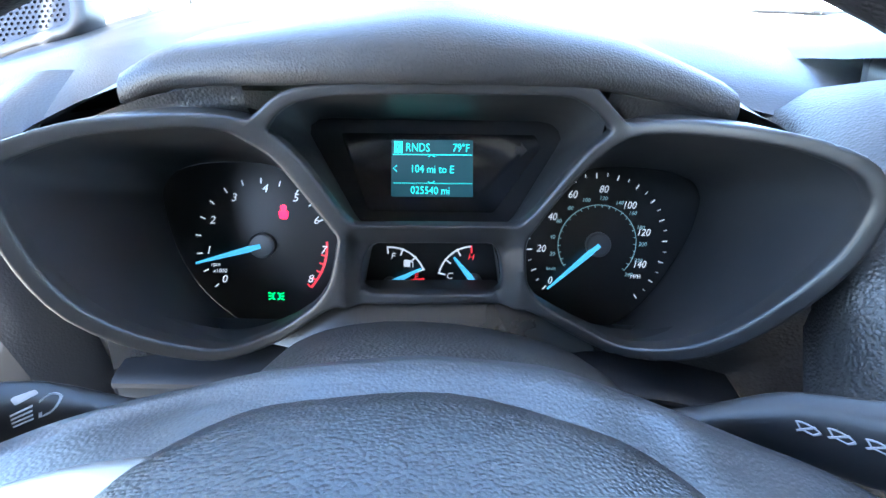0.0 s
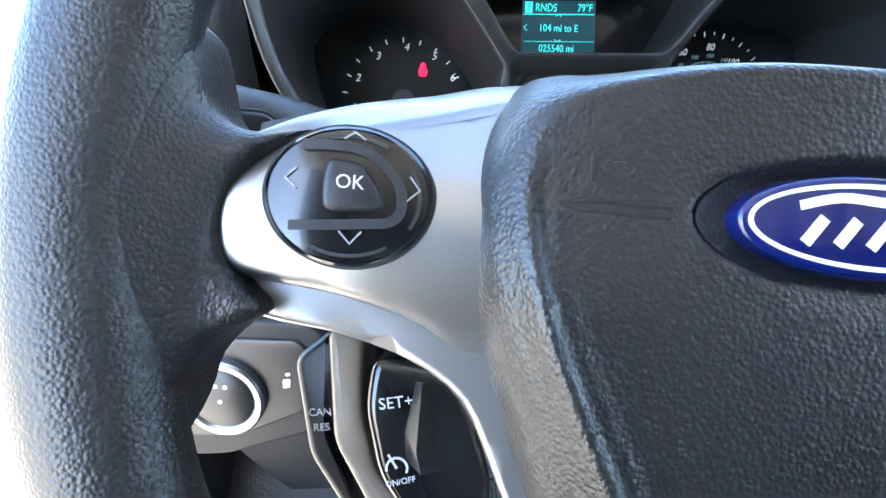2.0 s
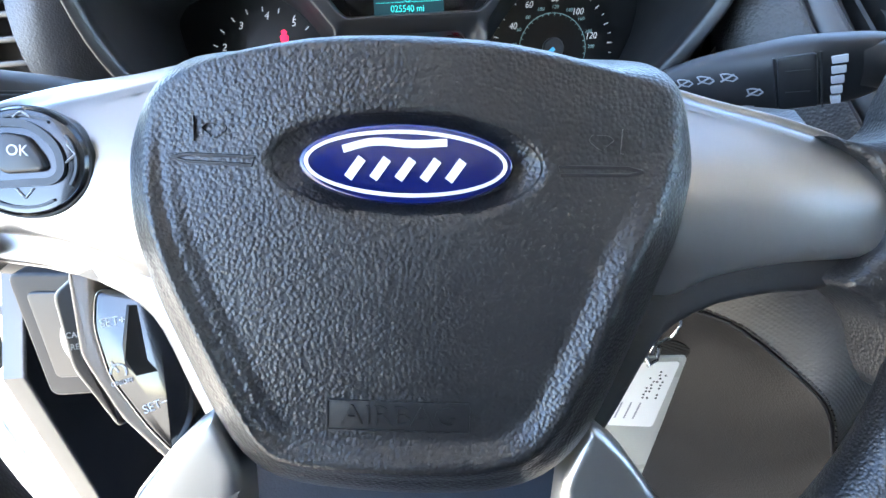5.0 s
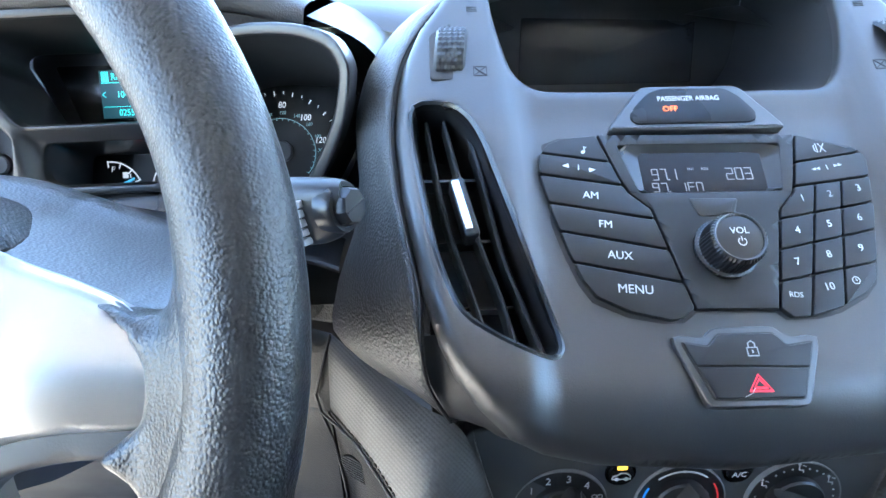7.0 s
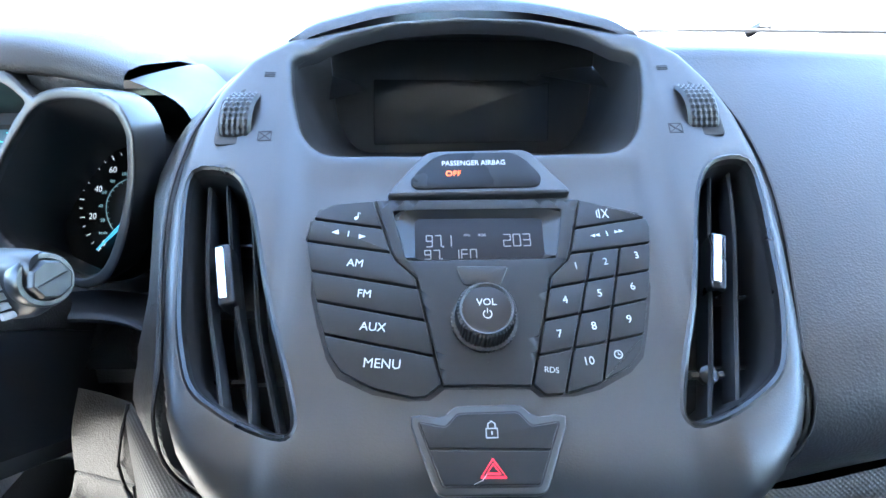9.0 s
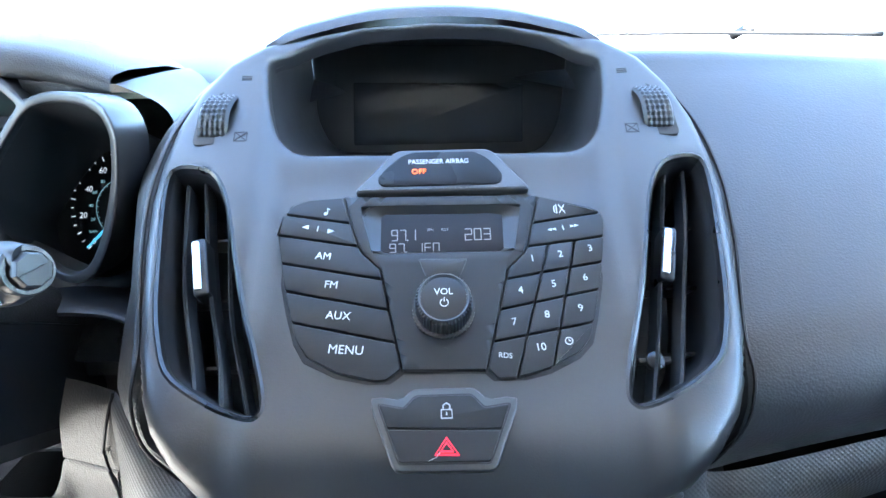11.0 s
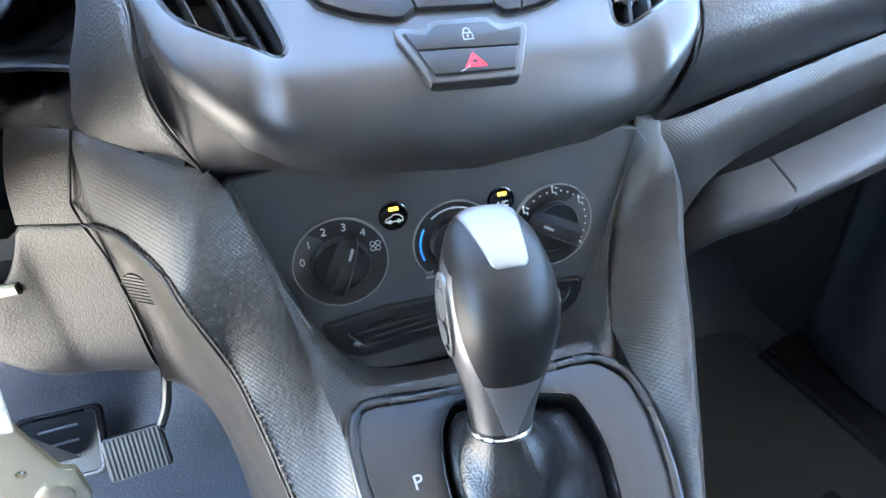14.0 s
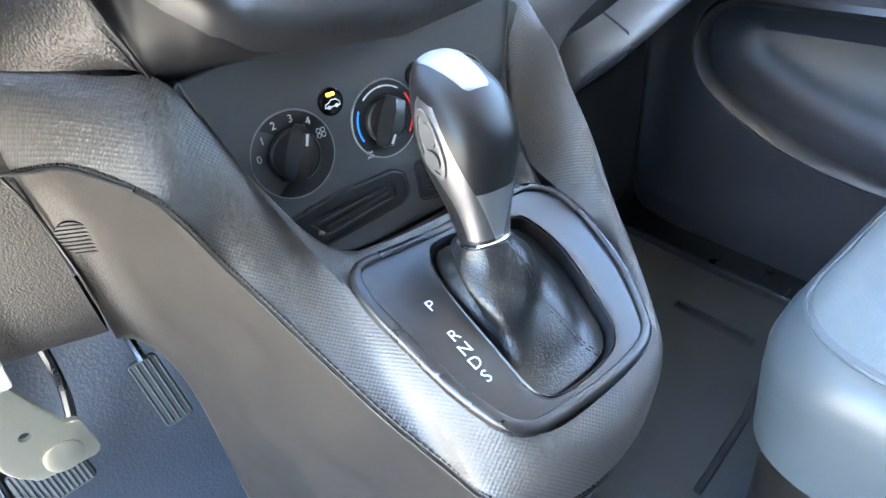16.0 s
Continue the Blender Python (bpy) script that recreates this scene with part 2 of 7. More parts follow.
# ---- materials ----
def material(name, color, rough=0.5, metal=0.0, grain=0.0, cell=1.0, kind="leather", vary=0.12, spec=0.5, coat=0.0, wear=1.0):
    """Plastic, leather, metal or cloth: colour with mottling, uneven gloss and relief of that cell size in drawing units."""
    m = bpy.data.materials.new(name)
    m.use_nodes = True
    nt = m.node_tree
    n, link = nt.nodes, nt.links.new
    b = n["Principled BSDF"]
    b.inputs["Metallic"].default_value = metal
    b.inputs["Specular IOR Level"].default_value = spec
    b.inputs["Coat Weight"].default_value = coat
    b.inputs["Coat Roughness"].default_value = 0.06
    tc = n.new("ShaderNodeTexCoord")
    big = n.new("ShaderNodeTexNoise")
    big.inputs["Scale"].default_value = 14.0
    big.inputs["Detail"].default_value = 6.0
    link(tc.outputs["Object"], big.inputs["Vector"])
    fine = n.new("ShaderNodeTexNoise")
    fine.inputs["Scale"].default_value = 900.0
    fine.inputs["Detail"].default_value = 2.0
    link(tc.outputs["Object"], fine.inputs["Vector"])
    mix = n.new("ShaderNodeMix")
    mix.data_type = "RGBA"
    c = Vector(color)
    mix.inputs[6].default_value = (*(c * (1 - vary)), 1)
    mix.inputs[7].default_value = (*(c * (1 + vary)), 1)
    add = n.new("ShaderNodeMath")
    add.operation = "MULTIPLY_ADD"
    add.inputs[1].default_value = 0.35
    link(fine.outputs["Fac"], add.inputs[0])
    scaled = n.new("ShaderNodeMath")
    scaled.operation = "MULTIPLY"
    scaled.inputs[1].default_value = 0.65
    link(big.outputs["Fac"], scaled.inputs[0])
    link(scaled.outputs[0], add.inputs[2])
    link(add.outputs[0], mix.inputs[0])
    link(mix.outputs[2], b.inputs["Base Color"])
    rr = n.new("ShaderNodeMapRange")
    rr.inputs["To Min"].default_value = rough - 0.07 * wear
    rr.inputs["To Max"].default_value = rough + 0.07 * wear
    rr.inputs["From Min"].default_value, rr.inputs["From Max"].default_value = 0.3, 0.7
    link(big.outputs["Fac"], rr.inputs["Value"])
    link(rr.outputs[0], b.inputs["Roughness"])
    if grain:
        s = 1 / (cell * U)
        bump = n.new("ShaderNodeBump")
        bump.inputs["Strength"].default_value = grain
        bump.inputs["Distance"].default_value = 0.3 * cell * U
        if kind == "leather":
            warp = n.new("ShaderNodeTexNoise")
            warp.inputs["Scale"].default_value = s * 0.5
            link(tc.outputs["Object"], warp.inputs["Vector"])
            shift = n.new("ShaderNodeVectorMath")
            shift.operation = "MULTIPLY_ADD"
            shift.inputs[1].default_value = (0.7 * cell * U,) * 3
            link(warp.outputs["Color"], shift.inputs[0])
            link(tc.outputs["Object"], shift.inputs[2])
            v = n.new("ShaderNodeTexVoronoi")
            v.feature = "SMOOTH_F1"
            v.inputs["Smoothness"].default_value = 0.22
            v.inputs["Scale"].default_value = s * 0.7
            link(shift.outputs[0], v.inputs["Vector"])
            crease = n.new("ShaderNodeMapRange")
            crease.inputs["From Max"].default_value = 0.75
            crease.inputs["To Min"].default_value, crease.inputs["To Max"].default_value = 1.0, 0.0
            link(v.outputs["Distance"], crease.inputs["Value"])
            # uneven pebbles, with pores between
            lump = n.new("ShaderNodeTexNoise")
            lump.inputs["Scale"].default_value = s * 0.45
            lump.inputs["Detail"].default_value = 3.0
            link(tc.outputs["Object"], lump.inputs["Vector"])
            height = n.new("ShaderNodeMath")
            height.operation = "MULTIPLY_ADD"
            height.inputs[1].default_value = 0.25
            link(lump.outputs["Fac"], height.inputs[0])
            link(crease.outputs[0], height.inputs[2])
            link(height.outputs[0], bump.inputs["Height"])
        elif kind == "dimple":
            v = n.new("ShaderNodeTexVoronoi")
            v.voronoi_dimensions = "2D"
            v.inputs["Randomness"].default_value = 0.0
            v.inputs["Scale"].default_value = s
            turn = n.new("ShaderNodeMapping")
            # laid out in the plane that the trim mostly faces, turned to diamonds
            turn.inputs["Rotation"].default_value = (-0.785, 0, 0.785)
            link(tc.outputs["Object"], turn.inputs["Vector"])
            link(turn.outputs[0], v.inputs["Vector"])
            link(v.outputs["Distance"], bump.inputs["Height"])
        elif kind == "weave":
            v = n.new("ShaderNodeTexVoronoi")
            v.inputs["Randomness"].default_value = 0.05
            v.inputs["Scale"].default_value = s
            turn = n.new("ShaderNodeMapping")
            turn.inputs["Rotation"].default_value = (0.5, 0.35, 0.6)
            link(tc.outputs["Object"], turn.inputs["Vector"])
            link(turn.outputs[0], v.inputs["Vector"])
            link(v.outputs["Distance"], bump.inputs["Height"])
        else:
            f = n.new("ShaderNodeTexNoise")
            f.inputs["Scale"].default_value = s
            f.inputs["Detail"].default_value = 3.0
            link(tc.outputs["Object"], f.inputs["Vector"])
            link(f.outputs["Fac"], bump.inputs["Height"])
        link(bump.outputs[0], b.inputs["Normal"])
    return m


def glowing(name, color, strength):
    m = material(name, color, 0.4, vary=0.02)
    b = m.node_tree.nodes["Principled BSDF"]
    b.inputs["Emission Color"].default_value = (*color, 1)
    b.inputs["Emission Strength"].default_value = strength
    return m


def clear(name, color=(1, 1, 1), rough=0.0, ior=1.45):
    m = bpy.data.materials.new(name)
    m.use_nodes = True
    b = m.node_tree.nodes["Principled BSDF"]
    b.inputs["Base Color"].default_value = (*color, 1)
    b.inputs["Roughness"].default_value = rough
    b.inputs["IOR"].default_value = ior
    b.inputs["Transmission Weight"].default_value = 1.0
    return m


LEATHER = material("grained black wheel skin", (0.010, 0.010, 0.011), 0.36, grain=0.8, cell=1.0, kind="leather", spec=0.6)
RIMSKIN = material("fine grained rim skin", (0.011, 0.011, 0.012), 0.4, grain=0.75, cell=0.9, kind="leather", spec=0.55)
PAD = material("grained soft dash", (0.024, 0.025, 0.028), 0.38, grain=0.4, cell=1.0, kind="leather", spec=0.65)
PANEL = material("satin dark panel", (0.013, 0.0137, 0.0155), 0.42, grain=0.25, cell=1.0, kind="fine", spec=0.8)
TRIM = material("fine grained lower trim", (0.0135, 0.0115, 0.0095), 0.44, grain=0.6, cell=1.0, kind="leather", spec=0.3)
WEAVE = material("dimpled trim", (0.040, 0.039, 0.038), 0.46, grain=0.6, cell=2.2, kind="dimple", spec=0.5)
SMOOTH = material("smooth black plastic", (0.010, 0.010, 0.011), 0.3, grain=0.08, cell=0.8, kind="fine")
HOODSKIN = material("grained hood skin", (0.025, 0.024, 0.024), 0.46, grain=0.7, cell=0.9, kind="leather", spec=0.45)
COARSE = material("coarse grained fascia", (0.020, 0.019, 0.0185), 0.46, grain=0.9, cell=1.3, kind="leather", spec=0.6)
KEYMAT = material("matt black keys", (0.010, 0.010, 0.011), 0.4, grain=0.12, cell=0.6, kind="fine")
GLOSS = material("glossy black plastic", (0.005, 0.005, 0.006), 0.16, coat=0.3, wear=0.4)
UNDER = material("dull dark underside", (0.0125, 0.0128, 0.0145), 0.5, grain=0.1, cell=0.8, kind="fine", spec=0.25)
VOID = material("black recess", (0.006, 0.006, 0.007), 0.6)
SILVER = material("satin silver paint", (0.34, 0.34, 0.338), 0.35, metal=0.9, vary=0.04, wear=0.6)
CHROME = material("polished chrome", (0.85, 0.85, 0.84), 0.12, metal=1.0, vary=0.03, wear=0.4)
WHITE = material("white print", (0.50, 0.51, 0.53), 0.5, vary=0.05)
GREYPRINT = material("grey print", (0.30, 0.31, 0.33), 0.5, vary=0.05)
RINGGREY = material("grey dial edge", (0.17, 0.17, 0.175), 0.35)
HEATER = material("dull black heater panel", (0.036, 0.039, 0.042), 0.40, grain=0.2, cell=0.8, kind="fine", spec=0.7)
MATT = material("matt black lining", (0.020, 0.020, 0.021), 0.5, grain=0.1, cell=0.8, kind="fine")
VINYL = material("grained grey floor vinyl", (0.050, 0.053, 0.061), 0.5, grain=0.35, cell=3.4, kind="leather", vary=0.2)
RUBBER = material("dark rubber mat", (0.020, 0.022, 0.021), 0.6, grain=0.4, cell=3.0, kind="fine", vary=0.2)
# ---- van shell ----
FLOOR_Z = -800
HEADLINER = material("light grey headliner", (0.70, 0.69, 0.67), 0.9, grain=0.4, cell=2.0, kind="fine")
WHITEPAINT = material("white body paint", (0.78, 0.78, 0.77), 0.25, vary=0.02, coat=0.5)
part("floor", prism([(-420, -1300), (1290, -1300), (1290, 560), (-420, 560)], -40, 0, 1, 1), VINYL, None, "dark grey cab floor covering", m=Matrix.Translation((0, 0, FLOOR_Z)), kind="structure")
bm = loft([[(x, 430, FLOOR_Z + 2), (x, 500, -793), (x, 560, -768), (x, 610, -728), (x, 655, -660), (x, 720, -480), (x, 740, -60), (x, 780, -60), (x, 780, FLOOR_Z + 2)] for x in (-430, 1290)])
part("bulkhead", bm, VINYL, None, "grained vinyl toe board", kind="structure", angle=50)
# unseen wall, added to close the cab for reflections and bounced light
part("wall_rear", prism([(-460, FLOOR_Z - 40), (1330, FLOOR_Z - 40), (1330, 620), (-460, 620)], -20, 0, 1, 1), PANEL, None, "plain unseen wall closing the cab behind the seats", m=plane((0, -1320, 0), (1, 0, 0), (0, 0, 1)), kind="structure")
part("wall_left", prism([(-1340, FLOOR_Z - 40), (-600, FLOOR_Z - 40), (-600, 200), (-560, 620), (-1340, 620)], 0, 40, 6), PANEL, None, "grey body side behind the driver's doorway", m=plane((-470, 0, 0), (0, 1, 0), (0, 0, 1)), kind="structure")
part("wall_right", prism([(-1340, FLOOR_Z - 40), (-880, FLOOR_Z - 40), (-880, 620), (-1340, 620)], 0, 40, 6), PANEL, None, "grey body side behind the passenger's door", m=plane((1290, 0, 0), (0, 1, 0), (0, 0, 1)), kind="structure")
part("ceiling", prism([(-400, -1330), (1250, -1330), (1230, 60), (-380, 60)], 0, 30, 1, 1), HEADLINER, None, "light grey headliner", m=Matrix.Translation((0, 0, 600)), kind="structure")
# windscreen from the cowl to the roof's front edge
WS = plane((424, 960, 40), (1, 0, 0), (0, -930, 580))
ws = part("windscreen", prism(rounded([(-900, 0), (900, 0), (800, 1096), (-800, 1096)], 60), -3, 3, 0.5, 1), clear("clear glass", (0.97, 0.99, 0.98)), None, "clear sloping windscreen glass", m=WS, kind="structure")
ws.visible_shadow = False
part("cowl", loft([[(x, 900, 40), (x, 980, 46), (x, 1060, 20), (x, 1060, -200), (x, 900, -200)] for x in (-560, 0, 424, 848, 1400)]), SMOOTH, None, "black plastic cowl below the windscreen", kind="structure")
# screen pillars
for s in (-1, 1):
    x = 424 + s * 860
    rings = []
    for f in (0, 0.35, 0.7, 1.0):
        c = Vector((x - s * 90 * f, 880 - 840 * f, 40 + 570 * f))
        rings.append([c + Vector(p) for p in ((-45, -30, -10), (45, -30, -10), (55, 30, 20), (-40, 40, 20))])
    part("pillar_left" if s < 0 else "pillar_right", loft(rings), HEADLINER, None, "grey trimmed windscreen pillar", kind="structure")

# ---- dashboard ----
dash = thing("dashboard", "dark grey grained dashboard with a hooded instrument binnacle", "dashboard", (424, 400, -100))


def surface(rows, n=4, m=3):
    """A smooth skin through rows of points."""
    fine = [curved(r, n, False) for r in rows]
    cols = list(zip(*fine))
    cols = [curved(c, m, False) for c in cols]
    bm = loft(cols, closed=False)
    # a map in true lengths, along and across the skin
    g = np.array(cols)
    along = np.cumsum(np.linalg.norm(np.diff(g, axis=1, prepend=g[:, :1]), axis=2), axis=1)
    along = along - along[:, along.shape[1] // 2:along.shape[1] // 2 + 1]
    across = np.cumsum(np.linalg.norm(np.diff(g, axis=0, prepend=g[:1]), axis=2), axis=0)
    across = across - across[-1:]
    uv = bm.loops.layers.uv.new("UVMap")
    bm.verts.index_update()
    k = len(cols[0])
    for f in bm.faces:
        for lp in f.loops:
            i, j = divmod(lp.vert.index, k)
            lp[uv].uv = (along[i, j] * U, across[i, j] * U)
    return bm


# top pad, driver's side to passenger's side, from the front edge to the glass
rows = [
    [(-440, 330, -20), (-430, 400, 10), (-420, 560, 35), (-400, 760, 50), (-400, 940, 52)],
    [(-330, 260, 0), (-330, 380, 45), (-330, 540, 55), (-330, 740, 66), (-330, 940, 62)],
    [(-230, 330, 40), (-228, 380, 60), (-225, 520, 82), (-225, 720, 80), (-225, 940, 70)],
    [(0, 396, 60), (0, 420, 72), (0, 520, 88), (0, 720, 86), (0, 940, 74)],
    [(200, 380, 50), (200, 410, 66), (200, 520, 84), (200, 720, 84), (200, 940, 74)],
    [(300, 330, 40), (300, 380, 62), (300, 520, 78), (300, 720, 80), (300, 940, 72)],
    [(424, 440, 60), (424, 460, 68), (424, 520, 74), (424, 720, 78), (424, 940, 70)],
    [(556, 290, 50), (566, 360, 62), (570, 520, 72), (570, 720, 74), (570, 940, 66)],
]
part("top_pad", surface(rows), PAD, dash, "grained soft top pad", angle=60, flip=True)
# passenger's pad: from its shadowed lower edge up round the stack and on to the glass
SEAMW = [Vector((574, 95, -148)), Vector((582, 80, -118)), Vector((588, 80, -84))] + [STACK @ Vector((u, v, -6)) for u, v in [(166, -8), (171, 23), (177, 56), (181, 93), (180, 122), (175, 150), (164, 177), (147, 202), (122, 222)]]
SEAMW += [Vector((550, 330, 84)), Vector((556, 440, 80)), Vector((560, 700, 76)), Vector((560, 945, 68))]
FARW = [Vector((1290, y, z)) for y, z in [(136, -16), (116, -14), (104, -6), (102, 4), (112, 14), (130, 21), (152, 27), (180, 32), (210, 36), (245, 39), (285, 42), (330, 45), (400, 47), (520, 50), (740, 54), (945, 54)]]
rows = []
for f in (0.0, 0.05, 0.14, 0.3, 0.5, 0.75, 1.0):
    out = []
    for j, (p, far) in enumerate(zip(SEAMW, FARW)):
        g = j / 15
        q = p.lerp(far, f)
        dip = math.exp(-f / 0.05) * 4
        q += Vector((0, -20 * math.sin(math.pi * min(1, f * 1.3)) * math.exp(-((g - 0.18) / 0.16) ** 2), 6 * math.sin(math.pi * f) * (1 - g) - dip))
        out.append(tuple(q))
    lo = out[0]
    rows.append([(lo[0], lo[1] + 16, lo[2] - 4), (lo[0], lo[1] + 6, lo[2] - 3)] + out)
part("passenger_pad", surface(rows, 3, 4), PAD, dash, "grained passenger side pad", angle=60)
# dimpled strip below the pad, and the glove box
rows = [[(576, 97, -152), (582, 88, -168), (594, 84, -215), (604, 84, -262), (612, 86, -320)], [(600, 94, -149), (606, 84, -166), (614, 86, -205), (619, 92, -235), (624, 108, -262)], [(640, 94, -139), (646, 86, -156), (650, 92, -185), (652, 100, -203), (656, 118, -214)],
        [(700, 96, -125), (706, 89, -141), (708, 96, -165), (709, 104, -180), (712, 122, -190)], [(760, 98, -111), (768, 92, -125), (770, 98, -147), (772, 106, -160), (776, 126, -172)], [(1000, 118, -66), (1005, 114, -80), (1007, 118, -100), (1010, 126, -112), (1012, 150, -124)], [(1290, 140, -18), (1290, 138, -32), (1290, 142, -50), (1290, 150, -62), (1290, 175, -74)]]
part("dimpled_strip", surface(rows), WEAVE, dash, "dimpled trim strip", angle=60)
GLOVE = material("dull grey lid plastic", (0.032, 0.033, 0.036), 0.45, grain=0.3, cell=1.0, kind="leather", spec=0.6)
glove = thing("glove_box", "dark plastic glove box below the dashboard", "glove box", (860, 140, -280))
rows = [[(x, y + 30, z + 14), (x, y, z), (x, y - 6, z - 14), (x, y + 10, z - 34), (x, y + 60, z - 70), (x, y + 120, z - 96)] for x, y, z in ((620, 100, -266), (648, 74, -226), (693, 62, -208), (860, 64, -162), (1100, 88, -130), (1280, 114, -108))]
part("lid", surface(rows), GLOVE, glove, angle=60)
part("handle", tube([(745, 100, -242), (775, 97, -236), (800, 96, -230)], 4, 8, flat=0.5), RINGGREY, glove, "pale slim pull handle")
part("handle", tube([(790, 82, -210), (840, 80, -198), (890, 82, -186)], 2.5, 8, flat=0.5), RINGGREY, glove, "pale slim handle edge")
part("gap", tube([(693, 91, -194), (693, 61, -208), (693, 55, -222), (693, 71, -242), (693, 121, -278)], 1.4, 6), VOID, glove)
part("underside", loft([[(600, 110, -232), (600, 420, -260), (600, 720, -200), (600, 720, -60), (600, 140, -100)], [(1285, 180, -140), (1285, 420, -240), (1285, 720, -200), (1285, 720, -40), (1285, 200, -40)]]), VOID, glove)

# binnacle hood
LIP = [(-172, 289, 58), (-154, 288, 66), (-130, 287, 70), (-78, 283, 73), (8, 282, 76), (92, 284, 75), (132, 287, 70), (158, 286, 64), (176, 284, 58)]
lipc = curved(LIP, 4, False)
rings = []
for x, y, z in lipc:
    k = abs(x - 4) / 180
    rings.append([(x * 0.97, y + 24, z - 4), (x * 0.985, y + 5, z - 2.5), (x, y - 1, z), (x * 1.002, y - 1, z + 9 - 3 * k), (x * 1.004, y + 1.5, z + 19 - 8 * k), (x * 1.007, y + 7, z + 26 - 12 * k), (x * 1.012, y + 28, z + 32 - 16 * k), (x * 1.03, y + 90, z + 37 - 23 * k), (x * 1.08, y + 190, z + 26 - 30 * k), (x * 1.12, y + 300, z + 6 - 24 * k), (x * 1.12, y + 380, z - 20)])
part("hood", loft(rings, closed=False), HOODSKIN, dash, "grained binnacle hood", angle=70)
# the hood's flanks, down to the bezel's ends
for s in (-1, 1):
    base = LIP[0] if s < 0 else LIP[-1]
    rows = [[(base[0] + s * 2, base[1] + 4, base[2] + 8), (base[0] + s * 6, base[1] + 40, base[2] + 10), (base[0] + s * 10, base[1] + 120, base[2] + 10), (base[0] + s * 12, base[1] + 240, base[2])],
            [(base[0] + s * 36, base[1] - 4, base[2] - 6), (base[0] + s * 30, base[1] + 30, base[2] - 4), (base[0] + s * 40, base[1] + 120, base[2] - 2), (base[0] + s * 44, base[1] + 240, base[2] - 10)],
            [(base[0] + s * 56, base[1] - 26, base[2] - 26), (base[0] + s * 62, base[1] + 10, base[2] - 26), (base[0] + s * 62, base[1] + 110, base[2] - 20), (base[0] + s * 70, base[1] + 240, base[2] - 24)],
            [(base[0] + s * 52, base[1] - 14, base[2] - 90), (base[0] + s * 66, base[1] + 10, base[2] - 90), (base[0] + s * 80, base[1] + 100, base[2] - 80), (base[0] + s * 84, base[1] + 240, base[2] - 80)],
            [(base[0] + s * 28, base[1] - 12, base[2] - 150), (base[0] + s * 46, base[1] - 10, base[2] - 170), (base[0] + s * 80, base[1] + 100, base[2] - 150), (base[0] + s * 84, base[1] + 240, base[2] - 150)]]
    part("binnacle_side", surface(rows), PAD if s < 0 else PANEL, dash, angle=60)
# soffit behind the bezel so that nothing shows through
part("core", loft([[(x, 470, 40), (x, 410, 40), (x, 400, -120), (x, 245, -140), (x, 245, -170), (x, 420, -240)] for x in (-285, 0, 300)]), COARSE, dash)
# skirt under the bezel
rows = [[(-200, 262, -62), (-196, 250, -110), (-190, 236, -150)], [(-120, 272, -96), (-118, 262, -118), (-118, 236, -150)], [(-60, 282, -66), (-60, 258, -100), (-60, 236, -140)], [(4, 286, -64), (4, 262, -92), (4, 236, -130)], [(70, 282, -62), (70, 258, -100), (70, 236, -140)], [(130, 272, -92), (130, 262, -116), (128, 236, -150)], [(205, 262, -62), (205, 250, -104), (200, 236, -150)]]
part("cluster_skirt", surface(rows), SMOOTH, dash, angle=60)

# closed underside of the hood's ends, down to the bezel
for s in (-1, 1):
    rows = [[(s * x, 290, z + 1), (s * x, 292, z - 6), (s * x, 293, z - 12), (s * x, 300, z - 20)] for x, z in ((104, 70), (132, 66), (156, 61), (174, 55), (192, 48))]
    part("hood_underside", surface(rows), COARSE, dash, angle=60)
# grained fascia at the right of the column
rows = [[(140, 268, -104), (150, 262, -124), (158, 246, -172)], [(190, 254, -84), (192, 248, -112), (190, 236, -172)], [(216, 240, -44), (218, 236, -96), (216, 222, -168)], [(236, 226, 0), (244, 226, -80), (246, 206, -160)], [(285, 214, 10), (288, 208, -76), (278, 186, -150)]]
part("lower_fascia", surface(rows), COARSE, dash, "grained panel beside the column", angle=60)
# grained flank between binnacle and stack
flank = []
for u, v in [(-118, 224), (-147, 203), (-164, 178), (-176, 151), (-181, 123), (-182, 93), (-178, 56), (-172, 23), (-166, -8), (-159, -33), (-151, -51), (-139, -67), (-122, -82)]:
    p = STACK @ Vector((u, v, -6))
    if v < 0:
        # the seam leaves the face and runs down to the heater panel's corner
        p = Vector([float(np.interp(v, (-82, -67, -51, -33, -8), c)) for c in ((275, 268, 260, 257, 256), (95, 85, 80, 86, 100), (-146, -124, -100, -76, -57))])
    g = (v + 82) / 306
    if v < 60:
        # the lower flank runs out to the edge of the dimpled band
        q = Vector([float(np.interp(v, (-82, -67, -51, -33, -8, 23, 56), c)) for c in ((276, 262, 240, 215, 194, 196, 206), (88, 98, 114, 140, 168, 180, 190), (-141, -137, -135, -132, -128, -108, -78))])
        if v < -45:
            q = q + Vector((1, 2, 1))
        flank.append([tuple(p + Vector((1.5, 2, -4))), tuple(p + Vector((-3, 3, 0))), tuple(p.lerp(q, 0.12) + Vector((-3, 1, 0))), tuple(p.lerp(q, 0.55) + Vector((-3, -2, 0))), tuple(q)])
        continue
    flank.append([tuple(p + Vector((1.5, 2, -4))), tuple(p + Vector((-3, 3, 0))), tuple(p + Vector((-9 - 6 * (1 - g), 14, -1))), tuple(p + Vector((-22 - 14 * (1 - g), 50, -4 - 8 * g))), (max(p.x - 34 - 12 * (1 - g), 240), p.y + 110, p.z - 12 - 20 * g)])
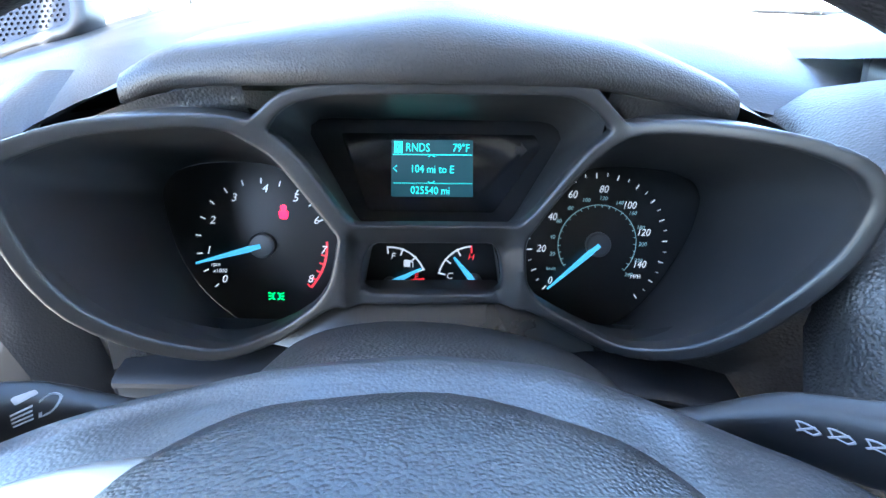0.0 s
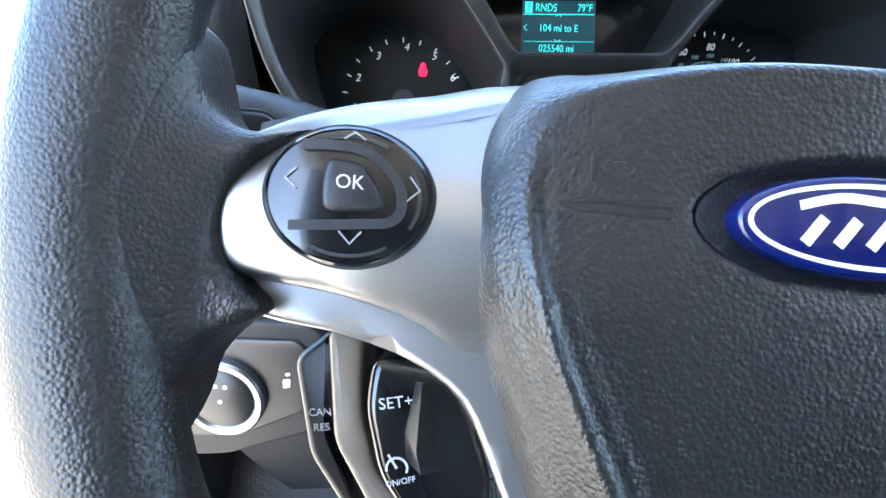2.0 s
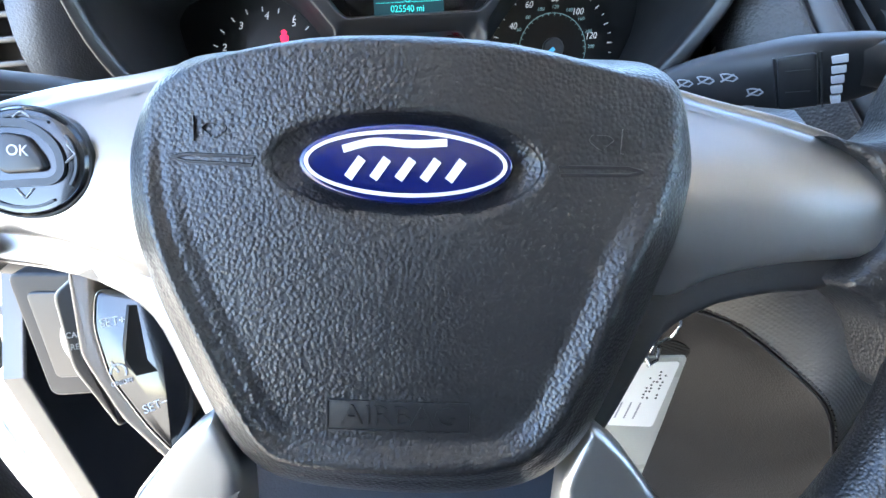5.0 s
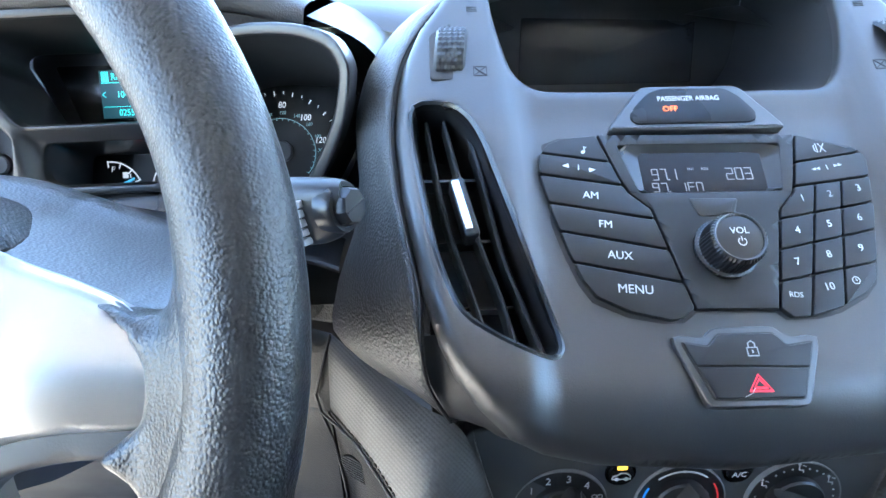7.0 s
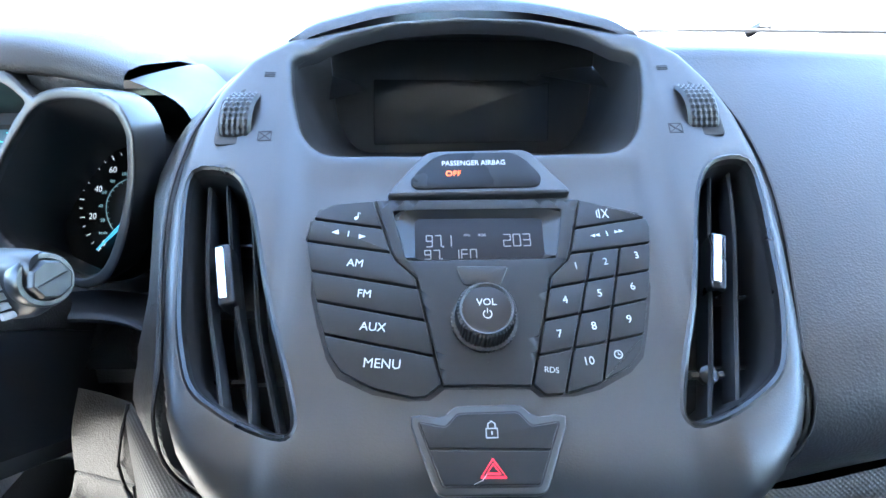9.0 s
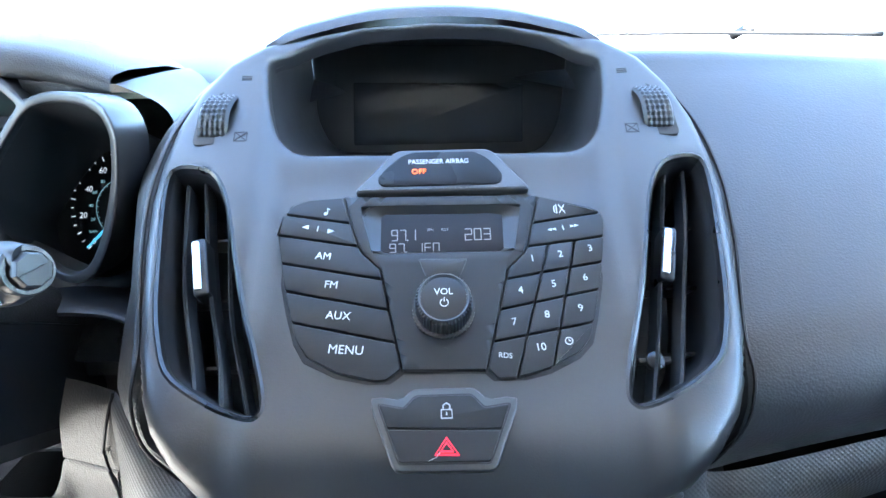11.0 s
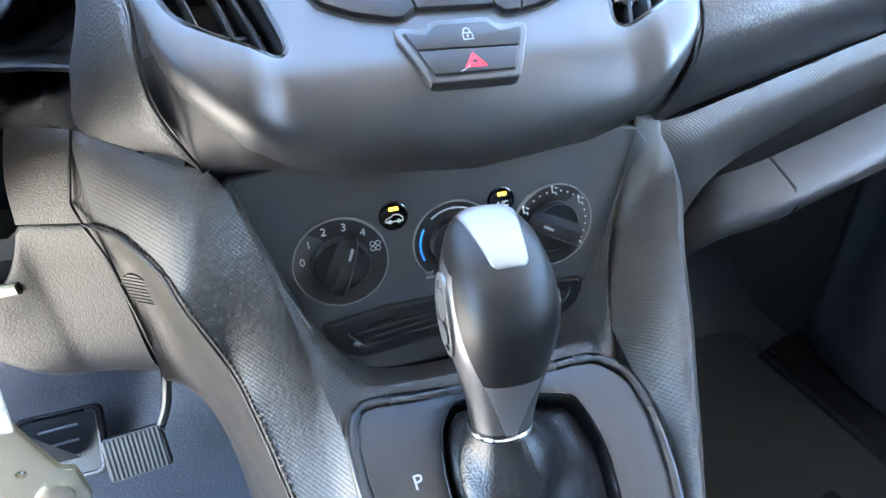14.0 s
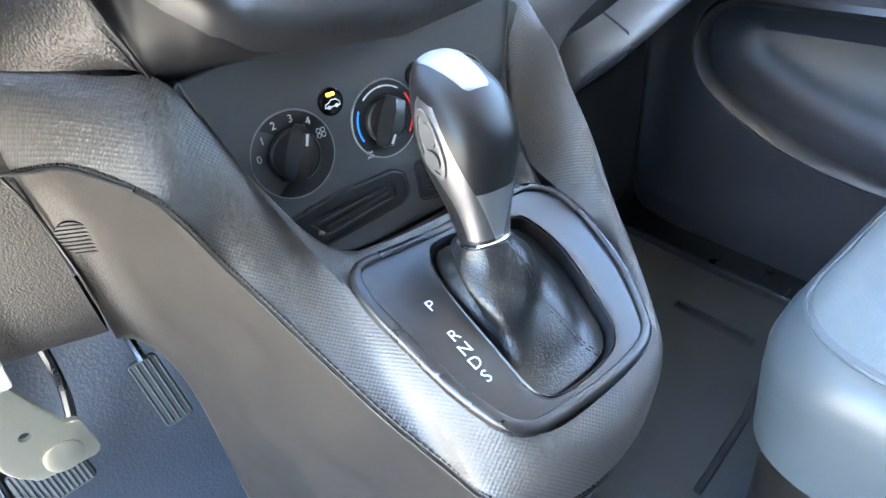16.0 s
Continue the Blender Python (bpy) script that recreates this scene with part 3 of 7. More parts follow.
part("stack_flank", surface([r[2:] for r in flank], 3, 2), COARSE, dash, "grained flank of the stack", angle=60)
part("stack_edge", surface([r[:3] for r in flank], 3, 2), COARSE, dash, "grained rolled edge of the flank", angle=60)

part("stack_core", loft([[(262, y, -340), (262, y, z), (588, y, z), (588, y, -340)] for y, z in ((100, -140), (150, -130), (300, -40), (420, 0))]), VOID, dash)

# left side panel; its unseen rear part is added to block doorway light
part("kick_panel_left", prism([(760, FLOOR_Z), (760, -40), (520, -40), (400, -200), (330, -300), (285, -360), (285, -800)], 0, 24, 4), PANEL, None, "black footwell side panel", m=plane((-452, 0, 0), (0, 1, 0), (0, 0, 1)), kind="structure")
part("roof_rail", loft([[(-480, y, 560), (-400, y, 566), (-392, y, 602), (-400, y, 640), (-480, y, 640)] for y in (-1320, 20)]), HEADLINER, None, "grey roof rail above the open doorway", kind="structure")
part("kick_panel_right", prism([(330, FLOOR_Z), (760, FLOOR_Z), (760, -40), (420, -40), (330, -300)], 0, 30, 4), UNDER, None, "black footwell side panel", m=plane((1268, 0, 0), (0, 1, 0), (0, 0, 1)), kind="structure")

# ---- centre stack ----
stack = thing("centre_stack", "dark grey moulded plastic centre console panel with air vents", "dashboard panel", (424, 100, -60))
SEAM = [(-120, 222), (-147, 202), (-164, 177), (-175, 150), (-180, 122), (-181, 93), (-177, 56), (-171, 23), (-165, -8), (-158, -32),
        (-150, -50), (-138, -66), (-122, -81), (-105, -88), (-75, -94), (0, -99)]
STACK_OUT = SEAM + [(-u, v) for u, v in SEAM[-2::-1]] + [(108, 233), (88, 238), (52, 247), (0, 251), (-52, 247), (-88, 238), (-108, 233)]
VENT_L = curved([(-168, 111), (-151, 110), (-139, 102), (-130, 84), (-122, 55), (-112, 18), (-104, -8), (-97, -33), (-98, -41), (-104, -42),
                 (-116, -38), (-132, -29), (-144, -19), (-151, -4), (-158, 20), (-164, 56), (-169, 90)], 3)
VENT_R = [(-u, v) for u, v in VENT_L][::-1]
SCREEN_HOLE = rounded([(-118, 205), (-114, 171), (-106, 138), (-92, 124), (0, 122), (92, 122), (106, 136), (114, 168), (118, 203), (88, 226), (50, 239), (0, 243), (-50, 239), (-88, 226)], 10, 3)


def stack_h(u, v):
    a = abs(u)
    wing = 7 * step01(a, 98 + 6 * step01(v, 60, 200), 116 + 6 * step01(v, 60, 200))
    low = -0.011 * max(0, -50 - v) ** 2 - 1.0e-6 * max(0, a - 100) ** 2 * max(0, -20 - v) ** 2
    side = -0.0035 * max(0, a - 130) ** 2
    cup = 2.2 * step01(v, -70, -20) * (1 - step01(v, 95, 125))
    return wing + low + side - cup * (1 - step01(a, 90, 112)) - 1


part("panel", sheet(STACK_OUT, [VENT_L, VENT_R, SCREEN_HOLE], 5, stack_h, -10, r=9, hole_r=3.5, hole_back=-9), PANEL, stack, m=STACK, angle=75)

# under the stack: soffit above the heater panel and a closed body behind
rows = [[tuple(STACK @ Vector((u * 0.98, v + 5, stack_h(u, v) - 14))), tuple((STACK @ Vector((u * 0.98, v + 3, stack_h(u, v) - 18))).lerp(Vector((424 + u * 0.98, 96, -148)), 0.5) + Vector((0, -9, 0))), (424 + u * 0.98, 97, -148)] for u, v in [(-158, -34), (-150, -52), (-137, -68), (-121, -83), (-75, -94), (0, -98), (75, -94), (121, -83), (137, -68), (150, -52), (158, -34)]]
rows = [[(258, 88, -77), (261, 80, -103), (275, 96, -147)]] + rows + [[(590, 88, -77), (587, 80, -103), (573, 96, -147)]]
part("stack_soffit", surface(rows, 3, 4), UNDER, dash, "smooth dark underside of the stack", angle=60)
# dark joints down both sides of the stack
for sgn in (-1, 1):
    joint = [STACK @ Vector((sgn * u, v, -8)) for u, v in [(122, 223), (149, 203), (166, 178), (177.5, 151), (182.5, 122), (183.5, 93), (179.5, 56), (173.5, 23), (168, -6)]] + [Vector((424 + sgn * d, y, z)) for d, y, z in ((168, 84, -76), (165, 78, -100), (157, 82, -124), (150, 92, -146))]
    part("joint", tube(curved([tuple(q) for q in joint], 4, False), 1.1, 6), VOID, stack, "dark joint beside the panel")
# hood over the screen and the tunnel down to it
lip = [(u, v, 0) for u, v in [(-122, 214), (-108, 226), (-88, 235), (-50, 247), (0, 251), (50, 247), (88, 235), (108, 226), (122, 214)]]
lip = [STACK @ Vector(p) for p in curved(lip, 4, False)]
bm = loft([[p + Vector((0, 0, 0)), p + Vector((0, 4, 6)), p + Vector((0, 30, 10)), p + Vector((0, 120, 6 - abs(p.x - 424) * 0.10)), p + Vector((0, 300, -14 - abs(p.x - 424) * 0.15))] for p in lip], closed=False)
part("hood", bm, PAD, stack, "grained hood over the screen", angle=60)
hole = [STACK @ Vector((u, v, -8 + stack_h(u, v))) for u, v in polar(SCREEN_HOLE, (0, 180), 96)]
scr = polar(rounded([(-112, 40), (-108, -30), (-92, -58), (98, -62), (116, -36), (124, 36)], 14), (4, -8), 96)
bm = loft([hole, [a.lerp(SCREEN @ Vector((*b, 6)), 0.25) for a, b in zip(hole, scr)], [SCREEN @ Vector((*b, 6)) for b in scr], [SCREEN @ Vector((*b, 0)) for b in scr]], caps=(False, False))
TUNNEL = material("dull tunnel plastic", (0.018, 0.019, 0.021), 0.45, grain=0.12, cell=0.8, kind="fine")
part("screen_tunnel", bm, TUNNEL, stack)
screen = thing("display_screen", "blank black display screen switched off under a hood", "display screen", (424, 370, 20))
part("surround", prism(rounded([(-112, 44), (-108, -34), (-92, -62), (98, -66), (116, -40), (124, 40)], 12), -6, -0.5, 0.4), TUNNEL, screen, m=SCREEN)
part("glass", prism(rounded([(-74, 6), (-76, -51), (82, -51), (82, 2)], 2), -0.5, 0.6, 0.3), material("dark display glass", (0.012, 0.014, 0.018), 0.22, vary=0.05), screen, m=SCREEN)


def air_vent(outline, slats, tab):
    """A dashboard vent: dark duct, upright slats and a chromed tab."""
    vent = thing("air_vent", "black slatted dashboard air vent with a chromed slider tab", "air vent", STACK @ Vector((outline[0][0], 0, -20)), group="centre stack air vents")
    c = (sum(p[0] for p in outline) / len(outline), sum(p[1] for p in outline) / len(outline))
    rings = [[(p[0], p[1], stack_h(*p) - 4) for p in outline], [(*p, -10) for p in inset(outline, 2)], [(*p, -70) for p in inset(outline, 5)]]
    part("duct", loft(rings, caps=(False, True)), VOID, vent, m=STACK)
    rim = inset(outline, -1.5)
    part("rim", loft([[(*p, stack_h(*p) - 0.5) for p in inset(outline, -3.5)], [(*p, stack_h(*p) + 0.6) for p in rim], [(*p, stack_h(*p) - 1) for p in outline], [(*p, stack_h(*p) - 6) for p in inset(outline, 0.6)]], caps=(False, False)), SMOOTH, vent, m=STACK)
    for s in slats:
        pts = curved([(p[0], p[1], -8) for p in s], 4, False)
        ring = [[(x - 1.3, y, z - 16), (x - 1.3, y, z - 1), (x, y, z + 0.6), (x + 1.3, y, z - 1), (x + 1.3, y, z - 16)] for x, y, z in pts]
        part("slat", loft(ring), MATT, vent, m=STACK)
    for f in (0.22, 0.5, 0.78):
        y = min(p[1] for p in outline) + f * 150
        mids = [p[0] for p in polar(outline, (c[0] + (0.5 - f) * 36 * (1 if c[0] < 0 else -1), y), 4)]
        part("cross_slat", loft([[(x, y - 1, -26), (x, y + 1, -26), (x, y + 4, -46), (x, y + 2, -46)] for x in (min(mids[0], mids[2]), max(mids[0], mids[2]))]), SMOOTH, vent, m=STACK)
    (x0, y0), (x1, y1) = tab
    ang = math.degrees(math.atan2(x0 - x1, y0 - y1))
    m = STACK @ Matrix.Translation(((x0 + x1) / 2, (y0 + y1) / 2, 0)) @ Matrix.Rotation(-radians(ang), 4, "Z")
    ln = math.hypot(x1 - x0, y1 - y0) / 2
    slider = part("slider", prism(rounded([(-4, -ln - 3), (5, -ln - 3), (5, ln + 2), (-4, ln + 2)], 2.5), -16, -2, 1.5), SMOOTH, vent, m=m)
    part("chrome_strip", prism(rounded([(-3.2, -ln), (1.6, -ln), (1.6, ln), (-3.2, ln)], 1.6), -3, -0.4, 1.0), CHROME, slider, "chromed strip", m=m)
    return vent


air_vent(VENT_L, [[(-161, 106), (-157, 74), (-150, 32), (-138, -11), (-133, -31)], [(-150, 107), (-144, 74), (-135, 31), (-123, -11), (-118, -37)],
                  [(-136, 98), (-130, 73), (-121, 18), (-110, -20), (-104, -40)]], [(-145, 61), (-138, 29)])
right_vent = air_vent(VENT_R, [[(131, 86), (121, 40), (106, -8), (97, -38)], [(147, 105), (136, 62), (121, 0), (110, -40)], [(160, 108), (153, 70), (140, 20), (126, -34)]], [(138, 61), (130, 31)])
part("round_slider", merge(lathe([(0.1, -16), (4, -16), (5, -13), (5, -10), (3.4, -9), (0.1, -9)], 20, (116, -17)), prism([(107, -18), (125, -18), (125, -15), (107, -15)], -16, -11, 0.5)), SMOOTH, right_vent, m=STACK)

# thumb wheels above the vents
for sgn in (-1, 1):
    wheel = thing("vent_thumb_wheel", "black knurled thumb wheel that shuts an air vent", "vent control", STACK @ Vector((sgn * 146, 150, 0)), group="vent thumb wheels")
    well = rounded([(sgn * -158 * -1, 128), (sgn * 131, 128), (sgn * 131, 176), (sgn * 138, 178), (sgn * 158, 164)], 4)
    part("well", prism(well, -4, 6.2 + stack_h(146, 150) - 6, 0.5), VOID, wheel, m=STACK)
    rings = []
    for i in range(29):
        a = radians(-66 + 132 * i / 28)
        up = 1.1 if i % 2 else 0.0
        ring = []
        for j in range(13):
            x = 134.5 + j * 1.65
            rr = 25 + (up if j % 2 == 0 and 0 < j < 12 else 0) - (2.0 if j in (0, 12) else 0)
            ring.append((sgn * x - sgn * 0.10 * (150 - 150 + 24 * math.sin(a)), 152 + rr * math.sin(a) * 0.98, -17 + rr * math.cos(a) + 5))
        rings.append(ring)
    part("knurled_roller", loft(rings, closed=False), KEYMAT, wheel, m=STACK, angle=15)
    x = sgn * 127
    h = stack_h(127, 134) + 0.1
    part("closed_mark", merge(*[ribbon(q, 0.7, h - 0.5, h + 0.15) for q in ([(x - 4, 130), (x + 4, 130), (x + 4, 137), (x - 4, 137), (x - 4, 130)], [(x - 4, 130), (x + 4, 137)], [(x - 4, 137), (x + 4, 130)])]), VOID, wheel, "printed mark", m=STACK)
    h = stack_h(130, 185) + 0.1
    part("open_mark", merge(*[ribbon([(sgn * 126, 183 + k * 1.6), (sgn * 133, 183.5 + k * 1.6)], 0.7, h - 0.5, h + 0.15) for k in range(3)]), VOID, wheel, "printed mark", m=STACK)

# airbag telltale
pab = thing("airbag_indicator", "glossy black passenger airbag off indicator lit orange", "indicator", STACK @ Vector((0, 105, 0)))
part("housing", prism(rounded([(-54, 90), (-28, 123), (34, 123), (58, 90)], 6), -6, 2.2, 2.2, 4), PANEL, pab, m=STACK)
DARKLENS = material("dark telltale lens", (0.010, 0.010, 0.011), 0.3, vary=0.05, spec=0.2)
part("lens", prism(rounded([(-38, 101), (-33, 108), (-24, 117), (-16, 120), (24, 120), (32, 114), (40, 102), (39, 96), (35, 94), (-35, 94), (-38, 97)], 3), 1, 3.0, 0.6), DARKLENS, pab, m=STACK)
part("caption", lettering("PASSENGER AIRBAG", 5.0, (0, 112), 3.1, wide=0.86), WHITE, pab, "white printed words", m=STACK)
ORANGE = glowing("orange telltale", (1.0, 0.14, 0.02), 0.13)
part("off_light", lettering("OFF", 5.4, (-12.5, 104.5), 3.1), ORANGE, pab, "lit orange word", m=STACK)

# radio
radio = thing("car_radio", "black car radio with a grey display and white lettered keys", "radio", STACK @ Vector((0, 30, 0)))
LEFT = [(-60, 88.5), (-80, 87), (-89.5, 83.5), (-96, 75), (-97, 63), (-92, 37), (-86, 14), (-80, -4), (-74, -13), (-57, -22), (-37, -27), (-31, -26.5), (-23.3, -20.6), (-36, 38.3), (-47, 49), (-50.2, 56.6)]
RIGHT = [(61, 86), (93, 77), (98, 73), (99, 67), (97, 56), (92.5, 35), (84, 6), (79, -7.4), (72, -14.6), (55, -22.7), (37.3, -27.2), (27.5, -27.4), (22.3, -21.9), (38.6, 36.5), (49.2, 46.8), (51.8, 53.8)]
BASE = -1.6
KEYGREY = material("dark grey radio plastic", (0.014, 0.0145, 0.016), 0.4, grain=0.12, cell=0.6, kind="fine", spec=0.3)
back = [(-60, 90), (-82, 89), (-92, 85), (-98.5, 76), (-99, 63), (-94, 36), (-88, 13), (-82, -5), (-76, -15), (-58, -24), (-36, -29), (-30, -28.5), (-22, -22.5), (21, -23.5), (26.5, -29.4), (38, -29.2), (56, -24.7), (73, -16.6), (81, -9), (86, 5), (94.5, 35), (99, 56), (101, 67), (100, 74), (94, 79), (61, 88)]
part("backplate", prism(back, -9, -3.05, 0.3), VOID, radio, m=STACK)
face = [(-58.8, 88.8), (-49.3, 56.6), (-46.2, 49.6), (-35, 38.9), (-22.3, -21.2), (21.2, -22.3), (37.6, 37), (48.2, 47.3), (50.8, 54), (60.2, 86.5)]
RECESS = rounded([(-48.6, 81), (-40.4, 48.5), (42.6, 48), (49.5, 80)], 1.5, 2)
part("faceplate", sheet(face, [RECESS], 8, lambda u, v: BASE + 2.0, -4, r=0.8, hole_r=0.8, hole_back=-3), KEYGREY, radio, m=STACK)
lcd = rounded([(-36, 77), (-36, 49.6), (37, 48.8), (38, 76)], 1, 2)
part("display_frame", loft([[(*p, BASE + 1.8) for p in polar(RECESS, (0, 63), 64)], [(*p, -3.0) for p in polar(lcd, (0, 63), 64)]], caps=(False, False)), SMOOTH, radio, m=STACK)
DISPLAY = material("grey liquid crystal", (0.016, 0.015, 0.017), 0.3, vary=0.05, spec=0.12)
disp = part("display", prism(lcd, -6, -2.9, 0.1), DISPLAY, radio, "grey liquid crystal display", m=STACK)
DIM = glowing("pale display digits", (0.16, 0.155, 0.155), 0.03)


SEG = {"0": "abcdef", "1": "bc", "2": "abged", "3": "abgcd", "4": "fgbc", "5": "afgcd", "6": "afgedc", "7": "abc", "8": "abcdefg", "9": "abcdfg", "F": "aefg", "M": "efabc", "I": "bc"}


def digits(text, x, y, w, h, gap, z):
    """Segment figures for a liquid crystal display."""
    out = []
    for ch in text:
        if ch in " .":
            if ch == ".":
                out.append(ribbon([(x - gap * 0.6, y), (x - gap * 0.6 + 0.9, y)], 0.9, z, z + 0.2))
            x += gap * 0.5 if ch == "." else w + gap
            continue
        seg = {"a": [(x, y + h), (x + w, y + h)], "b": [(x + w, y + h), (x + w, y + h / 2)], "c": [(x + w, y + h / 2), (x + w, y)], "d": [(x, y), (x + w, y)],
               "e": [(x, y), (x, y + h / 2)], "f": [(x, y + h / 2), (x, y + h)], "g": [(x, y + h / 2), (x + w, y + h / 2)]}
        for s in SEG.get(ch, "abcdef"):
            out.append(ribbon(seg[s], 0.55, z, z + 0.2))
        x += w + gap
    return merge(*out)


z = -2.9
part("figures", merge(digits("97.1", -29.5, 58.5, 3.4, 7.2, 1.6, z), digits("203", 14.6, 57.8, 4.0, 7.6, 1.6, z), digits("97. 1FM", -30.5, 50.6, 3.4, 5.6, 1.6, z),
                      ribbon([(19.8, 63.4), (20.5, 63.4)], 0.7, z, z + 0.2), ribbon([(19.8, 60), (20.5, 60)], 0.7, z, z + 0.2)), DIM, disp, "pale segment figures", m=STACK)
part("small_marks", merge(lettering("FM1", 2.4, (-6, 65.3), z + 0.1), lettering("RDS", 2.4, (2.5, 65.3), z + 0.1)), DIM, disp, "tiny pale letters", m=STACK)
part("eject_dish", merge(prism(rounded([(-13.5, 44), (-9.5, 32.5), (10.3, 32.2), (15, 43.4)], 2), BASE + 1.2, BASE + 2.7, 0.7), ), SMOOTH, radio, m=STACK)
part("dish_floor", prism(rounded([(-11, 42.6), (-8, 35), (9, 34.8), (12.5, 42.2)], 1.5), BASE + 1.4, BASE + 2.75, 0.1), KEYMAT, radio, m=STACK)
knob = part("volume_knob", lathe([(17, BASE), (17.6, 3), (16.2, 3.4), (15.6, 4), (15.2, 16), (14.2, 17.6), (13.4, 18), (12.6, 17.6), (12.4, 17.0)], 96, (0, 12), caps=(True, False), knurl=-0.035, teeth=48), SMOOTH, radio, "knurled volume knob", m=STACK, angle=20)
part("knob_ring", lathe([(13.9, 17.6), (13.3, 18.4), (12.5, 17.9)], 48, (0, 12), caps=(False, False)), material("dark chrome", (0.05, 0.05, 0.053), 0.35, metal=0.6), knob, m=STACK)
part("knob_cap", lathe([(12.6, 16), (12.4, 17.3), (8, 17.9), (0.1, 18.1)], 48, (0, 12)), SMOOTH, knob, m=STACK)
part("knob_print", merge(lettering("VOL", 5.2, (0, 15.2), 18.1), ribbon(arc((0.2, 9), 2.1, 120, 420, 20), 0.5, 17.9, 18.2), ribbon([(0.2, 9.4), (0.2, 12)], 0.5, 17.9, 18.2)), WHITE, knob, "white printed word", m=STACK)
part("pin_hole", lathe([(0.7, BASE + 1.9), (0.7, BASE + 2.15), (0.1, BASE + 2.1)], 10, (0.5, -9.6)), VOID, radio, m=STACK)

LD = [((-97, 77.4), (-53, 69.4)), ((-98, 62.8), (-49, 53.7)), ((-94, 44), (-35.9, 32)), ((-90, 26.2), (-31.6, 13.2)), ((-84, 7.2), (-26, -6.4))]
GAP = 0.3


def key(poly, prints, name="key"):
    b = part(name, prism(rounded(poly, 1.0, 2), -5, BASE + 2.1, 0.6), KEYGREY, radio, m=STACK)
    part("legend", merge(*prints), WHITE, b, "white legend", m=STACK)


ZL = BASE + 2.15
tri = lambda x, y, s: prism([(x - s, y), (x + s, y + abs(s) * 0.75), (x + s, y - abs(s) * 0.75)] if s > 0 else [(x - s, y), (x + s, y - abs(s) * 0.75), (x + s, y + abs(s) * 0.75)], ZL - 0.1, ZL + 0.1, 0.02, 1)
lp = [[merge(lathe([(1.1, ZL - 0.1), (1.1, ZL + 0.1)], 12, (-69.5, 76.6)), ribbon([(-68.4, 76.6), (-68.4, 80.4), (-67, 79.4)], 0.5, ZL - 0.1, ZL + 0.1))],
      [tri(-81, 67.6, 2.0), tri(-65.5, 64.4, -2.0), ribbon([(-73.7, 64.5), (-73.2, 68)], 0.5, ZL - 0.1, ZL + 0.1)],
      [lettering("AM", 6.4, (-68.8, 47.6), ZL, -6)], [lettering("FM", 6.4, (-63.2, 29.1), ZL, -6)], [lettering("AUX", 6.6, (-58.1, 10.2), ZL, -6)], [lettering("MENU", 7.0, (-53, -9.5), ZL, -5)]]
for i in range(6):
    q = LEFT
    if i > 0:
        q = clip(q, LD[i - 1][1], LD[i - 1][0], GAP)
    if i < 5:
        q = clip(q, LD[i][0], LD[i][1], GAP)
    q = inset(q, 0.35)
    key(q, lp[i])
RD = [((52, 66), (100, 73.4)), ((47, 50), (100, 56.6)), ((32, 29.2), (98, 40)), ((27, 10.4), (93, 22.8)), ((20, -8.4), (88, 3.4))]
COLS = [((63.9, 54), (36.6, -30)), ((80.4, 58), (54.8, -30))]
rows = []
for i in range(6):
    q = RIGHT
    if i > 0:
        q = clip(q, RD[i - 1][1], RD[i - 1][0], GAP)
    if i < 5:
        q = clip(q, RD[i][0], RD[i][1], GAP)
    rows.append(q)
key(inset(rows[0], 0.35), [ribbon([(69.5, 74), (69.5, 77.5), (71, 79), (71, 72.8), (69.5, 74)], 0.5, ZL - 0.1, ZL + 0.1), ribbon([(72.5, 73), (76, 79)], 0.5, ZL - 0.1, ZL + 0.1), ribbon([(72.5, 79), (76, 73)], 0.5, ZL - 0.1, ZL + 0.1)])
key(inset(rows[1], 0.35), [tri(65, 61.4, 1.3), tri(67.6, 61.8, 1.3), ribbon([(73.6, 61), (73, 64)], 0.5, ZL - 0.1, ZL + 0.1), tri(79, 63.6, -1.3), tri(81.6, 64, -1.3)])
labels = [["1", "2", "3"], ["4", "5", "6"], ["7", "8", "9"], ["RDS", "10", "clock"]]
spots = [[(52.7, 42.5), (69.4, 44.8), (87.4, 48.2)], [(44, 22.5), (63.1, 25.9), (81.6, 29.4)], [(38.5, 3.7), (57.1, 7.5), (76.2, 10.7)], [(32.1, -15.1), (51.5, -11.1), (67.1, -8)]]
for r_ in range(4):
    for c_ in range(3):
        q = rows[2 + r_]
        if c_ > 0:
            q = clip(q, COLS[c_ - 1][0], COLS[c_ - 1][1], GAP)
        if c_ < 2:
            q = clip(q, COLS[c_][1], COLS[c_][0], GAP)
        s, at_ = labels[r_][c_], spots[r_][c_]
        if s == "clock":
            prints = [ribbon(arc(at_, 2.0, 0, 360, 20), 0.45, ZL - 0.1, ZL + 0.1), ribbon([(at_[0], at_[1] + 1.2), at_, (at_[0] + 1, at_[1])], 0.4, ZL - 0.1, ZL + 0.1)]
        else:
            prints = [lettering(s, 4.2 if s == "RDS" else 6.0, at_, ZL, 5 if s != "RDS" else -6)]
        key(inset(q, 0.35), prints)

